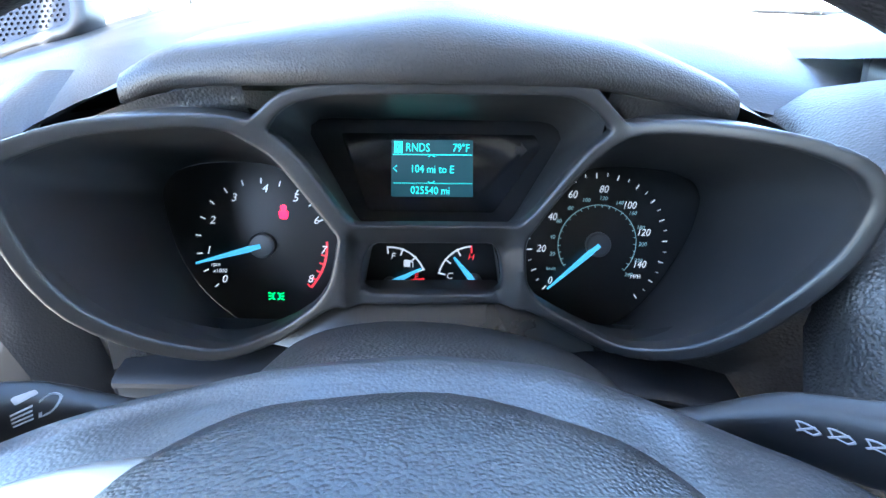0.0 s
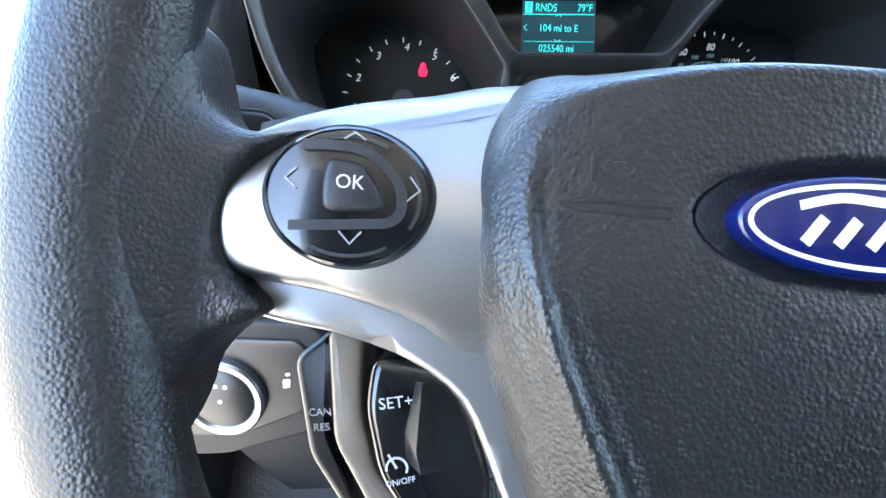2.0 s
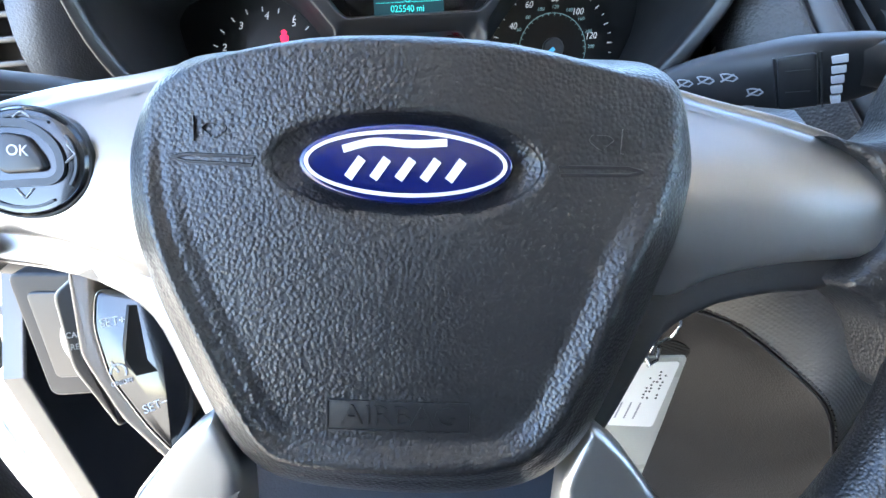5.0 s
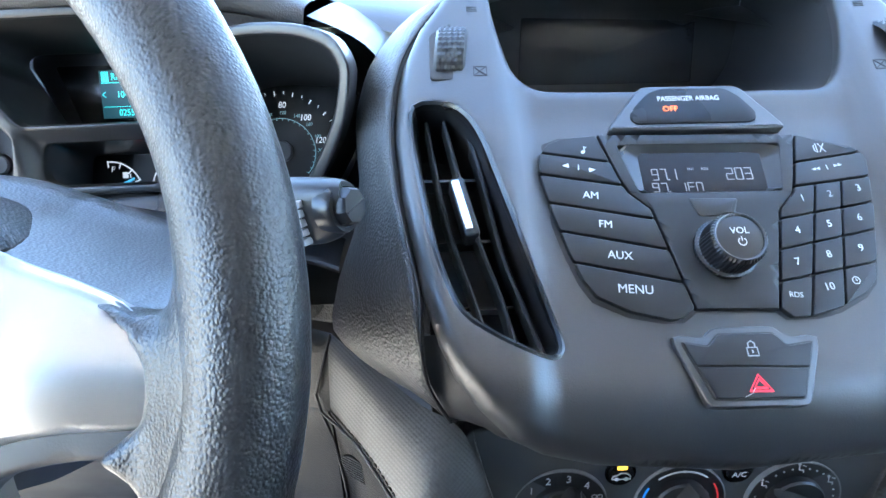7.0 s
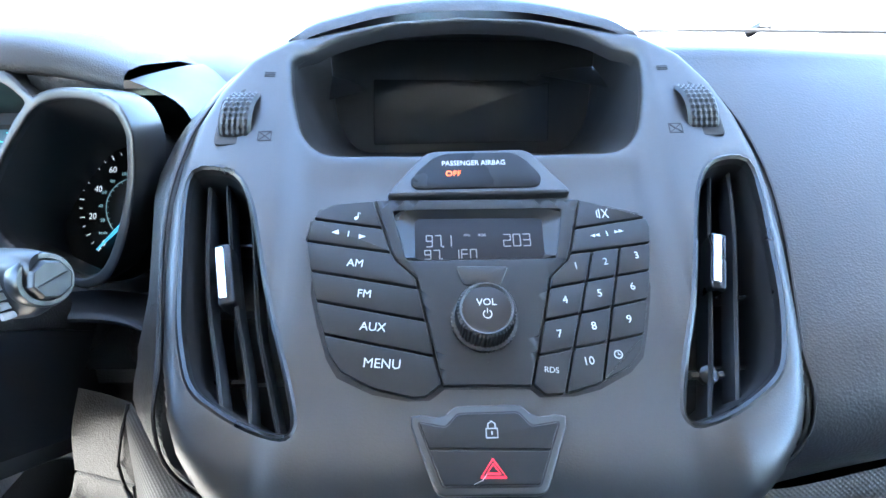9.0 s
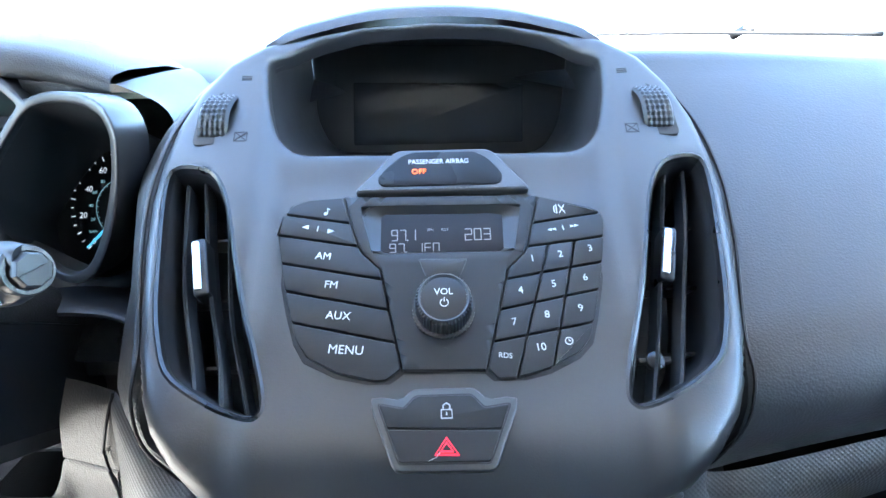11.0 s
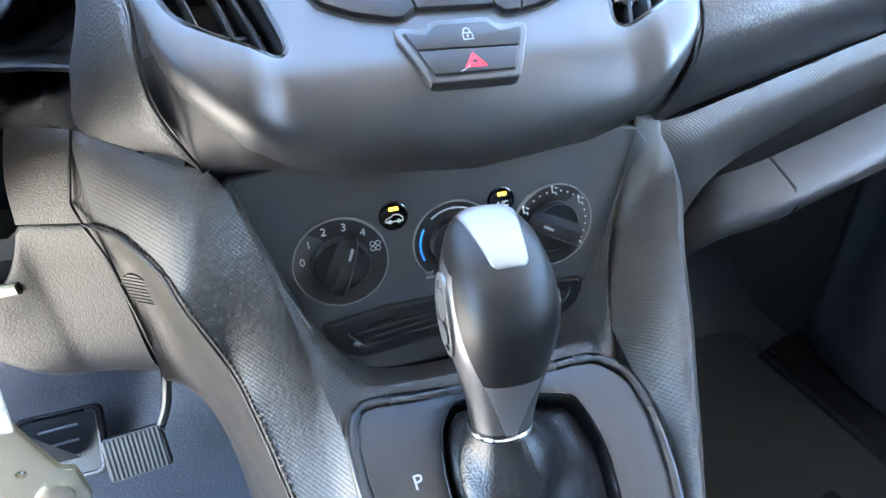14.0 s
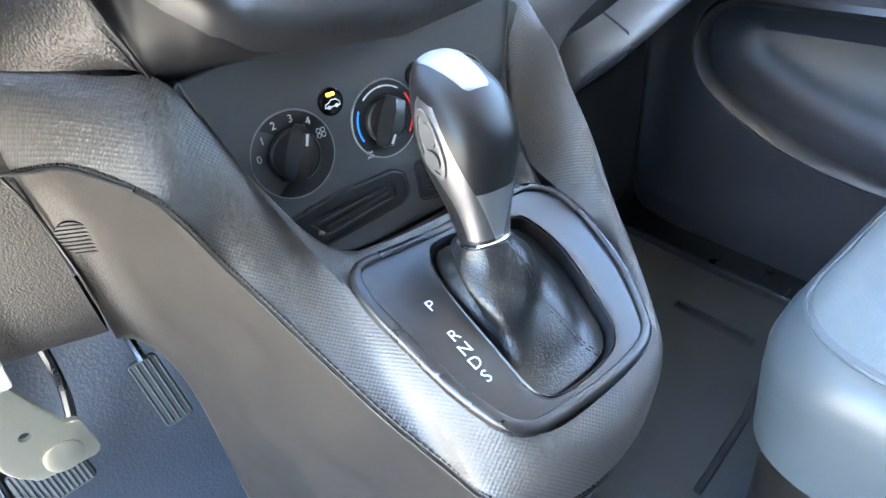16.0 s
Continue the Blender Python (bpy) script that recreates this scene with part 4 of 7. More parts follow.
# lock and hazard switches
haz = thing("hazard_switch_block", "black door lock and red hazard switch block", "switch", STACK @ Vector((0, -52, 0)))
SW = inset(rounded([(-35, -38.8), (-22, -41.5), (-16, -35.4), (13, -35.4), (19, -42.2), (32.4, -40.4), (20.5, -68.3), (-24.2, -67.5)], 1.5, 2), 0.2)
part("bezel", prism(inset(SW, -4.2), -8, 1.1, 1.2), PANEL, haz, m=STACK)
part("backplate", prism(inset(SW, -0.9), -4, 1.4, 0.2), VOID, haz, m=STACK)
lock_key = part("lock_button", prism(clip(SW, (-40, -51), (40, -53.8), 0.4), 0, 2.6, 0.7), KEYGREY, haz, m=STACK)
part("padlock_mark", merge(ribbon([(-3, -47), (2.4, -47), (2.4, -42.8), (-3, -42.8), (-3, -47)], 0.7, 2.5, 2.75), ribbon([(-2, -42.8), (-2, -40.6), (-0.3, -39.4), (1.4, -40.6), (1.4, -42.8)], 0.7, 2.5, 2.75), ribbon([(-0.3, -44), (-0.3, -45.6)], 0.8, 2.5, 2.75)), GREYPRINT, lock_key, "grey padlock", m=STACK)
haz_key = part("hazard_button", prism(clip(SW, (40, -53.8), (-40, -51), 0.4), 0, 2.6, 0.7), KEYGREY, haz, m=STACK)
RED = glowing("red print", (0.85, 0.02, 0.05), 0.04)
tri_ = [(-6.6, -64.2), (5.0, -64.5), (-0.8, -56.4)]
part("hazard_triangle", merge(ribbon(tri_ + [tri_[0], tri_[1]], 1.1, 2.5, 2.75), ribbon([(-3.9, -62.7), (2.4, -62.9), (-0.8, -58.6), (-3.9, -62.7), (2.4, -62.9)], 1.1, 2.5, 2.75)), RED, haz_key, "red double triangle", m=STACK)
part("lint", tube([(-10, -67, 2.8), (-6, -65.5, 3.2), (-4, -63, 3.0)], 0.14, 5), WHITE, haz_key, "pale thread of lint", m=STACK)

# ---- instrument cluster ----
cluster = thing("instrument_cluster", "black instrument cluster with lit gauges, blue needles and a cyan display", "instrument cluster", (5, 320, -60))
TACH = [(-204, 30), (-204, 40), (-201, 49), (-193, 55), (-173, 62), (-148, 64), (-129, 64), (-114, 61), (-103, 54), (-90, 44), (-78, 29), (-67, 14), (-59, 3), (-54, -5), (-55, -14), (-57, -24), (-61, -38), (-72, -54), (-94, -70), (-115, -77), (-131, -76), (-149, -66), (-168, -51), (-184, -32), (-194, -12), (-200, 8)]
SPEED = [(54, -4), (61, 8), (72, 25), (88, 45), (103, 60), (118, 66), (141, 68), (173, 66), (191, 61), (201, 55), (207, 44), (207, 34), (202, 12), (190, -13), (175, -37), (157, -57), (135, -69), (114, -72), (90, -62), (67, -49), (57, -36), (54, -20)]
MIDO = [(-100, 57), (-91, 70), (-79, 77), (-54, 81), (0, 83), (77, 84), (91, 77), (105, 63), (90, 48), (76, 29), (64, 12), (53, 1), (-50, -1), (-58, 8), (-66, 20), (-77, 36), (-88, 48)]
MINI = [(-39, -10), (39, -8), (45, -18), (47.5, -32), (46, -43), (40, -47), (-38, -48.5), (-46, -45), (-48, -36), (-45, -20)]
OUT = [(-208, 30), (-208, 41), (-204, 52), (-195, 59), (-174, 66), (-148, 68), (-129, 68), (-113, 66), (-104, 64), (-93, 74), (-80, 81), (-54, 85), (0, 87), (78, 88), (94, 81), (107, 68), (118, 70), (141, 72), (173, 70), (193, 65), (204, 58), (211, 45), (211, 33), (206, 10), (194, -16), (178, -41), (160, -61), (137, -73), (113, -76), (88, -66), (64, -53), (48, -52), (-44, -54), (-60, -52), (-74, -60), (-95, -75), (-115, -81), (-132, -80), (-151, -70), (-171, -54), (-188, -34), (-198, -13), (-204, 8)]
hole_t = inset(curved(TACH, 3), 4)
hole_s = inset(curved(SPEED, 3), 4)
hole_m = inset(rounded(MIDO, 5, 2), 3.5)
hole_n = inset(rounded(MINI, 5, 2), 2)


def bez_h(u, v):
    """The bezel wraps towards the driver at both ends, and dips round the small gauges."""
    a = abs(u) - 105
    return 0.72 * 0.5 * (math.sqrt(a * a + 225) + a) - 10 * step01(-v, -6, 14) * (1 - step01(abs(u), 44, 56))


BEZEL = material("soft black bezel", (0.020, 0.0195, 0.0195), 0.36, grain=0.1, cell=0.8, kind="fine")
part("bezel", sheet(curved(OUT, 2), [hole_t, hole_s, hole_m, hole_n], 3, bez_h, -40, r=2.6, hole_r=2.2, hole_back=-8), BEZEL, cluster, m=BEZ)
HUB_T, HUB_S = (-127, -2.3), (126.3, 3.8)


def cone(hole, hub, radius, name):
    """The wall from a bezel opening down to a round gauge face."""
    top = polar(hole, hub, 96)
    inner = []
    for p in top:
        d = np.array(p) - np.array(hub)
        ln = np.linalg.norm(d)
        inner.append(tuple(np.array(hub) + d / ln * min(ln * 0.98, radius)))
    up = [BEZ @ Vector((*p, bez_h(*p) - 7)) for p in top]
    dn = [FACE @ Vector((*p, 1.0)) for p in inner]
    part(name, loft([up, [a.lerp(b, 0.3) for a, b in zip(up, dn)], dn], caps=(False, False)), MATT, cluster, angle=60)
    return inner


INK = material("black gauge face", (0.010, 0.010, 0.011), 0.35, vary=0.05)
rim_t = cone(hole_t, HUB_T, 82, "tachometer_wall")
rim_s = cone(hole_s, HUB_S, 92, "speedometer_wall")
tach = part("tachometer_face", prism(inset(rim_t, -4), -3, 0.5, 0.1), INK, cluster, m=FACE)
speedo = part("speedometer_face", prism(inset(rim_s, -4), -3, 0.5, 0.1), INK, cluster, m=FACE)
up = [BEZ @ Vector((*p, bez_h(*p) - 7)) for p in polar(hole_m, (0, 40), 96)]
SCREEN_OUT = rounded([(-92, 84), (-84, 92), (84, 94), (95, 84), (60, 22), (46, 10), (-44, 9), (-56, 20)], 6)
part("display_wall", loft([up, [FACE @ Vector((*p, 2)) for p in polar(SCREEN_OUT, (0, 50), 96)]], caps=(False, False)), MATT, cluster, angle=60)
part("display_panel", prism(inset(SCREEN_OUT, -3), -4, 0.5, 0.1), INK, cluster, m=FACE)
part("display_window", prism(rounded([(-68, 82), (74, 84), (79, 75), (46, 26), (-48, 25)], 3), 0, 1.3, 0.3), GLOSS, cluster, m=FACE)
up = [BEZ @ Vector((*p, bez_h(*p) - 7)) for p in polar(hole_n, (0, -28), 96)]
MINI_OUT = rounded([(-44, 4), (46, 5), (52, -30), (46, -44), (-46, -45), (-50, -30)], 6)
part("small_gauge_wall", loft([up, [FACE @ Vector((*p, 2)) for p in polar(MINI_OUT, (0, -20), 96)]], caps=(False, False)), SMOOTH, cluster, angle=60)
mini = part("small_gauge_face", prism(inset(MINI_OUT, -4), -4, 0.5, 0.1), INK, cluster, m=FACE)

DIALW = glowing("lit white figures", (0.80, 0.82, 0.85), 0.035)
DIALG = glowing("lit pale blue figures", (0.25, 0.42, 0.45), 0.03)
REDL = glowing("red telltale", (1.0, 0.01, 0.06), 0.16)
REDM = glowing("red gauge marks", (0.8, 0.03, 0.04), 0.06)
GREENL = glowing("green telltale", (0.02, 0.9, 0.15), 0.1)
NEEDLE = glowing("blue needle", (0.12, 0.50, 0.82), 0.05)
CYAN = glowing("cyan display letters", (0.10, 0.85, 0.75), 0.09)
CYAND = glowing("dark display ground", (0.01, 0.035, 0.042), 0.1)


def ticks(hub, r0, r1, angles, w, z=0.5, long=1.0):
    return merge(*[ribbon([(hub[0] + r0 * math.cos(radians(a)), hub[1] + r0 * math.sin(radians(a))), (hub[0] + r1 * math.cos(radians(a)), hub[1] + r1 * math.sin(radians(a)))], w, z, z + 0.25) for a in angles])


# tachometer: figures 0 to 8
ang = lambda k: 222 - 33.0 * k
part("ticks", ticks(HUB_T, 46, 50, [ang(k / 2) for k in range(0, 13)], 0.9), DIALW, tach, "lit white ticks", m=FACE)
part("red_zone", merge(ribbon(arc(HUB_T, 48, ang(6.6), ang(8.0), 24), 1.6, 0.5, 0.8), ticks(HUB_T, 44, 48, [ang(k / 4) for k in (28, 29, 30, 31, 32)], 1.0)), REDM, tach, "red arc", m=FACE)
for k, p in enumerate([(-157, -29.4), (-168, -7.4), (-164, 15.5), (-147.5, 32.7), (-124.5, 40), (-102, 33.5), (-87, 17), (-82, -5.5), (-92, -28)]):
    part("figure", lettering(str(k), 8.4, p, 0.7, shear=0.25), DIALW, tach, m=FACE)
part("unit", merge(lettering("rpm", 4.2, (-163, -18), 0.7, shear=0.2), lettering("x1000", 4.2, (-160, -23), 0.7, shear=0.2)), DIALW, tach, m=FACE)
part("seat_belt_light", merge(prism(rounded([(-114, 17.5), (-108, 17.5), (-107, 24), (-115, 24)], 2), 0.5, 0.9, 0.1), lathe([(2.4, 0.5), (2.4, 0.9)], 16, (-111, 26))), REDL, tach, "lit red seat belt light", m=FACE)
gl = []
for s in (-1, 1):
    gl.append(ribbon([(-118 + s * 1.0, -44.5), (-118 + s * 2.6, -44), (-118 + s * 2.6, -40), (-118 + s * 1.0, -39.5)], 1.1, 0.5, 0.9))
    gl += [ribbon([(-118 + s * 3.6, -42 + d), (-118 + s * 6.0, -42 + d * 1.5)], 0.8, 0.5, 0.9) for d in (-1.8, 0, 1.8)]
part("parking_light_mark", merge(*gl), GREENL, tach, "lit green side light mark", m=FACE)


def needle(hub, a, length, face, cap=9.5, tail=0):
    d = Vector((math.cos(radians(a)), math.sin(radians(a)), 0))
    s = Vector((-d.y, d.x, 0))
    h = Vector((*hub, 7))
    ring = lambda q, w, t: [q - s * w - Vector((0, 0, t)), q - s * w * 0.3 + Vector((0, 0, t)), q + s * w * 0.3 + Vector((0, 0, t)), q + s * w - Vector((0, 0, t))]
    part("hub_cap", lathe([(cap, 0.5), (cap, 5), (cap * 0.85, 6.5), (0.1, 7)], 32, hub), HUBCAP, face, "round hub cap", m=FACE)
    part("needle", loft([ring(h + d * tail, 2.6, 0.8), ring(h + d * length * 0.3, 2.2, 0.8), ring(h + d * length, 0.8, 0.4)]), NEEDLE, face, "lit blue needle", m=FACE)


HUBCAP = material("grey hub cap", (0.10, 0.105, 0.115), 0.4)
needle(HUB_T, 196, 50, tach)
# speedometer: 0 to 160
sa = lambda mph: 222 - 1.82 * mph
part("ticks", merge(ticks(HUB_S, 50, 54, [sa(k) for k in range(0, 151, 10)], 0.9), ticks(HUB_S, 51.5, 54, [sa(k) for k in range(5, 151, 10)], 0.6)), DIALW, speedo, "lit white ticks", m=FACE)
for k, p in zip(range(0, 160, 20), [(91.5, -25.5), (83.4, -0.6), (90.5, 23.9), (104.9, 41), (128.1, 45.5), (148.5, 33.9), (161, 13.4), (160, -11.5)]):
    part("figure", lettering(str(k), 7.8, p, 0.7, shear=0.2, wide=0.9), DIALW, speedo, m=FACE)
part("unit", lettering("MPH", 4.0, (158, -21), 0.7), DIALW, speedo, m=FACE)
part("inner_ring", merge(ribbon(arc(HUB_S, 30, 215, -42, 60), 0.5, 0.5, 0.75), ticks(HUB_S, 28, 30, [215 - 10.7 * k for k in range(25)], 0.5)), DIALG, speedo, m=FACE)
for k in range(20, 241, 20):
    a = radians(215 - 1.07 * k)
    part("small_figure", lettering(str(k), 4.2, (HUB_S[0] + 35 * math.cos(a), HUB_S[1] + 35 * math.sin(a)), 0.7, shear=0.15), DIALG, speedo, m=FACE)
part("small_unit", lettering("km/h", 3.6, (92, -16), 0.7), DIALG, speedo, m=FACE)
needle(HUB_S, 222.5, 51, speedo)
# fuel and coolant
part("fuel_scale", merge(ribbon(arc((-31, -29), 27, 95, 22, 20), 1.3, 0.5, 0.8), ticks((-31, -29), 22, 28, [95, 70, 46, 22], 1.2), lettering("F", 7, (-29.5, -9), 0.7, shear=0.2), prism(rounded([(-21, -17), (-16, -17), (-16, -11.5), (-21, -11.5)], 0.8), 0.5, 0.8, 0.1), ribbon([(-16, -12), (-14, -13.5), (-14, -17)], 0.7, 0.5, 0.8)), DIALW, mini, "lit white fuel scale", m=FACE)
part("empty_mark", merge(lettering("E", 6.5, (-11.5, -24.6), 0.7, shear=0.2), ribbon([(-16, -27.6), (-5, -26)], 1.2, 0.5, 0.8)), REDM, mini, m=FACE)
part("coolant_scale", merge(ribbon(arc((32.5, -27), 27, 168, 95, 20), 1.3, 0.5, 0.8), ticks((32.5, -27), 22, 28, [168, 143, 118], 1.2), lettering("C", 7, (14, -23.5), 0.7, shear=0.2)), DIALW, mini, "lit white coolant scale", m=FACE)
part("hot_mark", merge(lettering("H", 6.5, (30, -8.5), 0.7, shear=0.2), ticks((32.5, -27), 22, 28, [95], 1.2)), REDM, mini, m=FACE)
needle((-31.4, -29.6), 28, 27, mini, 5)
needle((33, -27), 130, 25, mini, 6)
# trip display
tr = part("trip_display", prism(rounded([(-31, 78), (28.5, 79), (30, 37.5), (-31, 36.5)], 1), 0.8, 1.8, 0.2), CYAND, cluster, "dark trip display", m=FACE)
Z = 1.9
part("gear_letters", merge(lettering("RNDS", 8.6, (-11.8, 72.6), Z, wide=0.80), lettering("79\u00b0F", 8.4, (20, 73), Z, wide=0.80), lettering("104 mi to E", 8.0, (-1, 57.2), Z, wide=0.86), lettering("025540 mi", 8.0, (-2, 41.4), Z, wide=0.86)), CYAN, tr, "cyan words and figures", m=FACE)
part("chosen_gear", prism([(-29, 68.4), (-23, 68.5), (-23, 77), (-29, 77)], Z - 0.2, Z + 0.1, 0.02, 1), CYAN, tr, "lit box", m=FACE)
part("chosen_letter", lettering("P", 8.0, (-26, 72.6), Z + 0.15, wide=0.7), CYAND, tr, m=FACE)
part("rules", merge(ribbon([(-30, 67.4), (28, 68.4)], 0.6, Z - 0.1, Z + 0.1), *[ribbon([(-29 + k * 1.5, 46.6 + k * 0.02), (-28.2 + k * 1.5, 46.6 + k * 0.02)], 0.6, Z - 0.1, Z + 0.1) for k in range(39)], ribbon([(-4, 66.2), (-1.5, 68), (1, 66.2)], 0.6, Z - 0.1, Z + 0.1), ribbon([(-4, 48.5), (-1.5, 46.8), (1, 48.5)], 0.6, Z - 0.1, Z + 0.1), ribbon([(-27, 59.5), (-29.5, 57.3), (-27, 55)], 0.6, Z - 0.1, Z + 0.1)), CYAN, tr, m=FACE)
part("turn_arrow", merge(prism([(60, 70), (64, 70), (64, 67.5), (69, 72.8), (64, 78), (64, 75.5), (60, 75.5)][::1], 1.2, 1.6, 0.1)), VOID, cluster, "unlit turn arrow", m=FACE)

# ---- steering wheel ----
wheel_at = WHEEL @ Vector((0, -8, -60))
swheel = thing("steering_wheel", "black grained steering wheel with silver spokes and a blue oval badge", "steering wheel", wheel_at)
RC = (0, -7)
ring = []
for i in range(120):
    a = 2 * math.pi * i / 120
    ca, sa_ = math.cos(a), math.sin(a)
    # thumb rests swell towards the spokes
    grip = sum(math.exp(-(((a - b + math.pi) % (2 * math.pi) - math.pi) / 0.16) ** 2) for b in (0.13, math.pi - 0.13, -0.23, math.pi + 0.23))
    row = []
    for j in range(20):
        b = 2 * math.pi * j / 20
        rr = 202 - (20 + 3.0 * grip * max(0, math.cos(b))) * math.cos(b) * 1.0
        row.append((RC[0] + rr * ca, RC[1] + rr * sa_, -12 + 18 * math.sin(b)))
    ring.append(row)
ring.append(ring[0])
bm = loft(ring, caps=(False, False))
bmesh.ops.remove_doubles(bm, verts=bm.verts, dist=1e-3)
rim = part("rim", bm, RIMSKIN, swheel, "grained black rim", m=WHEEL, angle=60)

PADO = curved([(-95, 26), (-90, 38), (-64, 52), (-34, 59), (0, 62), (34, 59), (64, 52), (90, 38), (95, 26), (97.5, 16), (99, 3), (98, -12), (95, -28), (90, -46), (82, -68), (74, -88), (66, -106), (56, -122), (40, -128), (0, -130), (-40, -128), (-56, -122), (-66, -106), (-74, -88), (-82, -68), (-90, -46), (-95, -28), (-98, -12), (-99, 3), (-97.5, 16)], 3)
RIDGE = [(-67, 29), (-34, 36), (0, 37.5), (34, 36), (67, 30), (82, 26), (86, 18), (85.5, 3), (80, -14), (74, -28), (66, -50), (58, -70), (51, -85), (42, -95), (28, -99.5), (0, -101), (-28, -99.5), (-42, -96), (-51, -85), (-60, -68), (-72, -44), (-79, -26), (-83.5, -8), (-84, 8), (-80, 20)]


RIDGE = curved(RIDGE, 3)


def pad_h(u, v):
    """The pad: a flat middle, a soft raised ridge low down, rolled sides and a deep rolled top."""
    x, y = np.atleast_1d(np.array(u, float)), np.atleast_1d(np.array(v, float))
    d = off_edge(RIDGE, x, y)
    ins = inside(RIDGE, x, y)
    soft = lambda q, lo, hi: (lambda t: t * t * (3 - 2 * t))(np.clip((q - lo) / (hi - lo), 0, 1))
    ridge = np.where(ins, 4.5 * (1 - soft(d, 0, 10)), 4.5 * (1 - soft(d, 0, 7))) * (1 - soft(y, -40, 25))
    crease = np.where(ins, -1.6 * np.exp(-(((d - 3) / 2.2) ** 2)) * (1 - soft(x, -40, 10)) * (1 - soft(y, -20, 20)), 0)
    deep = soft(y, 12, 34) * (1 - soft(np.abs(x), 58, 86))
    fall = np.where(ins, 0, -((0.05 + 0.07 * soft(y, 0, 30)) * d**2 * (1 - deep) + 3.7 * (np.sqrt(d * d + 9) - 3) * deep))
    return -1 + ridge * 0.8 + crease + fall - 0.0006 * x * x * soft(y, -30, 10)


BADGE_HOLE = [(43 * math.cos(a), -0.6 + 16 * math.sin(a)) for a in np.linspace(0, 2 * math.pi, 48, endpoint=False)]
EYE = (0, -0.6)
spokes_ = [np.array(polar(q, EYE, 200)) for q in (BADGE_HOLE, RIDGE, PADO)]
dirs_ = (spokes_[2] - EYE) / np.linalg.norm(spokes_[2] - EYE, axis=1)[:, None]
ra, rb, rc = (np.linalg.norm(q - EYE, axis=1)[:, None] for q in spokes_)
lane = np.concatenate([ra + (np.maximum(rb - 12, ra + 2) - ra) * np.linspace(0, 1, 14)[None], np.maximum(rb - 12, ra + 2) + (rb + 8 - np.maximum(rb - 12, ra + 2)) * np.linspace(0, 1, 16)[None, 1:], rb + 8 + (rc - rb - 8) * np.sin(np.linspace(0, math.pi / 2, 16))[None, 1:]], axis=1)
rings = []
for j in range(lane.shape[1]):
    q = np.array(EYE) + dirs_ * lane[:, j:j + 1]
    drop = np.minimum(rc[:, 0] - lane[:, j], 6)
    dip = np.minimum(lane[:, j] - ra[:, 0], 3)
    w_ = pad_h(q[:, 0], q[:, 1]) - (6 - np.sqrt(np.maximum(36 - (6 - drop) ** 2, 0))) - (3 - np.sqrt(np.maximum(9 - (3 - dip) ** 2, 0))) * 0.6
    rings.append([(a, b, c) for (a, b), c in zip(q, w_)])
rings.insert(0, [(a, b, c - 5) for a, b, c in rings[0]])
rings.append([(a * 0.995, b * 0.995, c - 30) for a, b, c in rings[-1]])
pad = part("airbag_cover", loft(rings, caps=(False, False)), LEATHER, swheel, "grained black airbag cover", m=WHEEL, angle=60)
for s in (-1, 1):
    path_ = [(s * u, v) for u, v in ((77, -0.6), (72, -1.8), (50, -2.4), (49, 0.2), (72, 0.6), (77, -0.6))]
    part("cover_slot", tube([(u, v, float(pad_h(u, v)[0]) - 0.3) for u, v in path_], 0.8, 6), VOID, pad, "thin moulded slot line", m=WHEEL)
part("badge_dish", loft([[(43.5 * c_, -0.6 + 16.4 * s_, -2.5) for c_, s_ in [(math.cos(a), math.sin(a)) for a in np.linspace(0, 2 * math.pi, 48, endpoint=False)]], [(36 * c_, -0.6 + 13 * s_, -6) for c_, s_ in [(math.cos(a), math.sin(a)) for a in np.linspace(0, 2 * math.pi, 48, endpoint=False)]]], caps=(False, True)), LEATHER, pad, "grained dished surround", m=WHEEL)
oval = lambda k, e=0: [((34.6 - e) * k * math.cos(a), -0.6 + (12.9 - e) * k * math.sin(a)) for a in np.linspace(0, 2 * math.pi, 64, endpoint=False)]
badge = part("badge", prism(oval(1), -7, 1.0, 2.0, 4), material("deep blue enamel", (0.003, 0.007, 0.075), 0.14, vary=0.03, coat=0.6, wear=0.2), pad, "glossy blue oval badge", m=WHEEL)
BADGEW = material("pale silver badge paint", (0.72, 0.73, 0.76), 0.35, metal=0.2, vary=0.04)
part("badge_ring", loft([[(*p, h) for p in oval(1, e)] for e, h in ((2.2, 0.6), (2.3, 1.3), (3.5, 1.35), (3.6, 0.6))], caps=(False, False)), BADGEW, badge, "thin silver ring", m=WHEEL)
for q, w_ in (([(-20, 3.4), (-10, 6.0), (2, 5.6), (13, 6.4)], 2.4), *(([(x - 2.2, -5.6), (x + 2.2, 0.8)], 2.8) for x in (-16, -8, 0, 8, 16))):
    part("badge_bar", ribbon(curved(q, 5, False), w_, 0.9, 1.5), BADGEW, badge, "plain silver bar", m=WHEEL)
PLATE_H = max(float(pad_h(u, v)[0]) for u in (-24, 0, 23.5) for v in (-79, -84, -89))
part("airbag_plate", prism(rounded([(-24, -79), (23.5, -79), (23.5, -89), (-24, -89)], 1), -4, PLATE_H + 0.15, 0.3), KEYMAT, pad, m=WHEEL)
part("airbag_edge", ribbon([(-24, -79), (23.5, -79), (23.5, -89), (-24, -89), (-24, -79)], 0.7, -3, PLATE_H + 0.7), LEATHER, pad, m=WHEEL)
part("airbag_word", lettering("AIRBAG", 9.6, (0, -84), PLATE_H + 0.25, thick=0.45, wide=1.16), KEYMAT, pad, "embossed word", m=WHEEL)
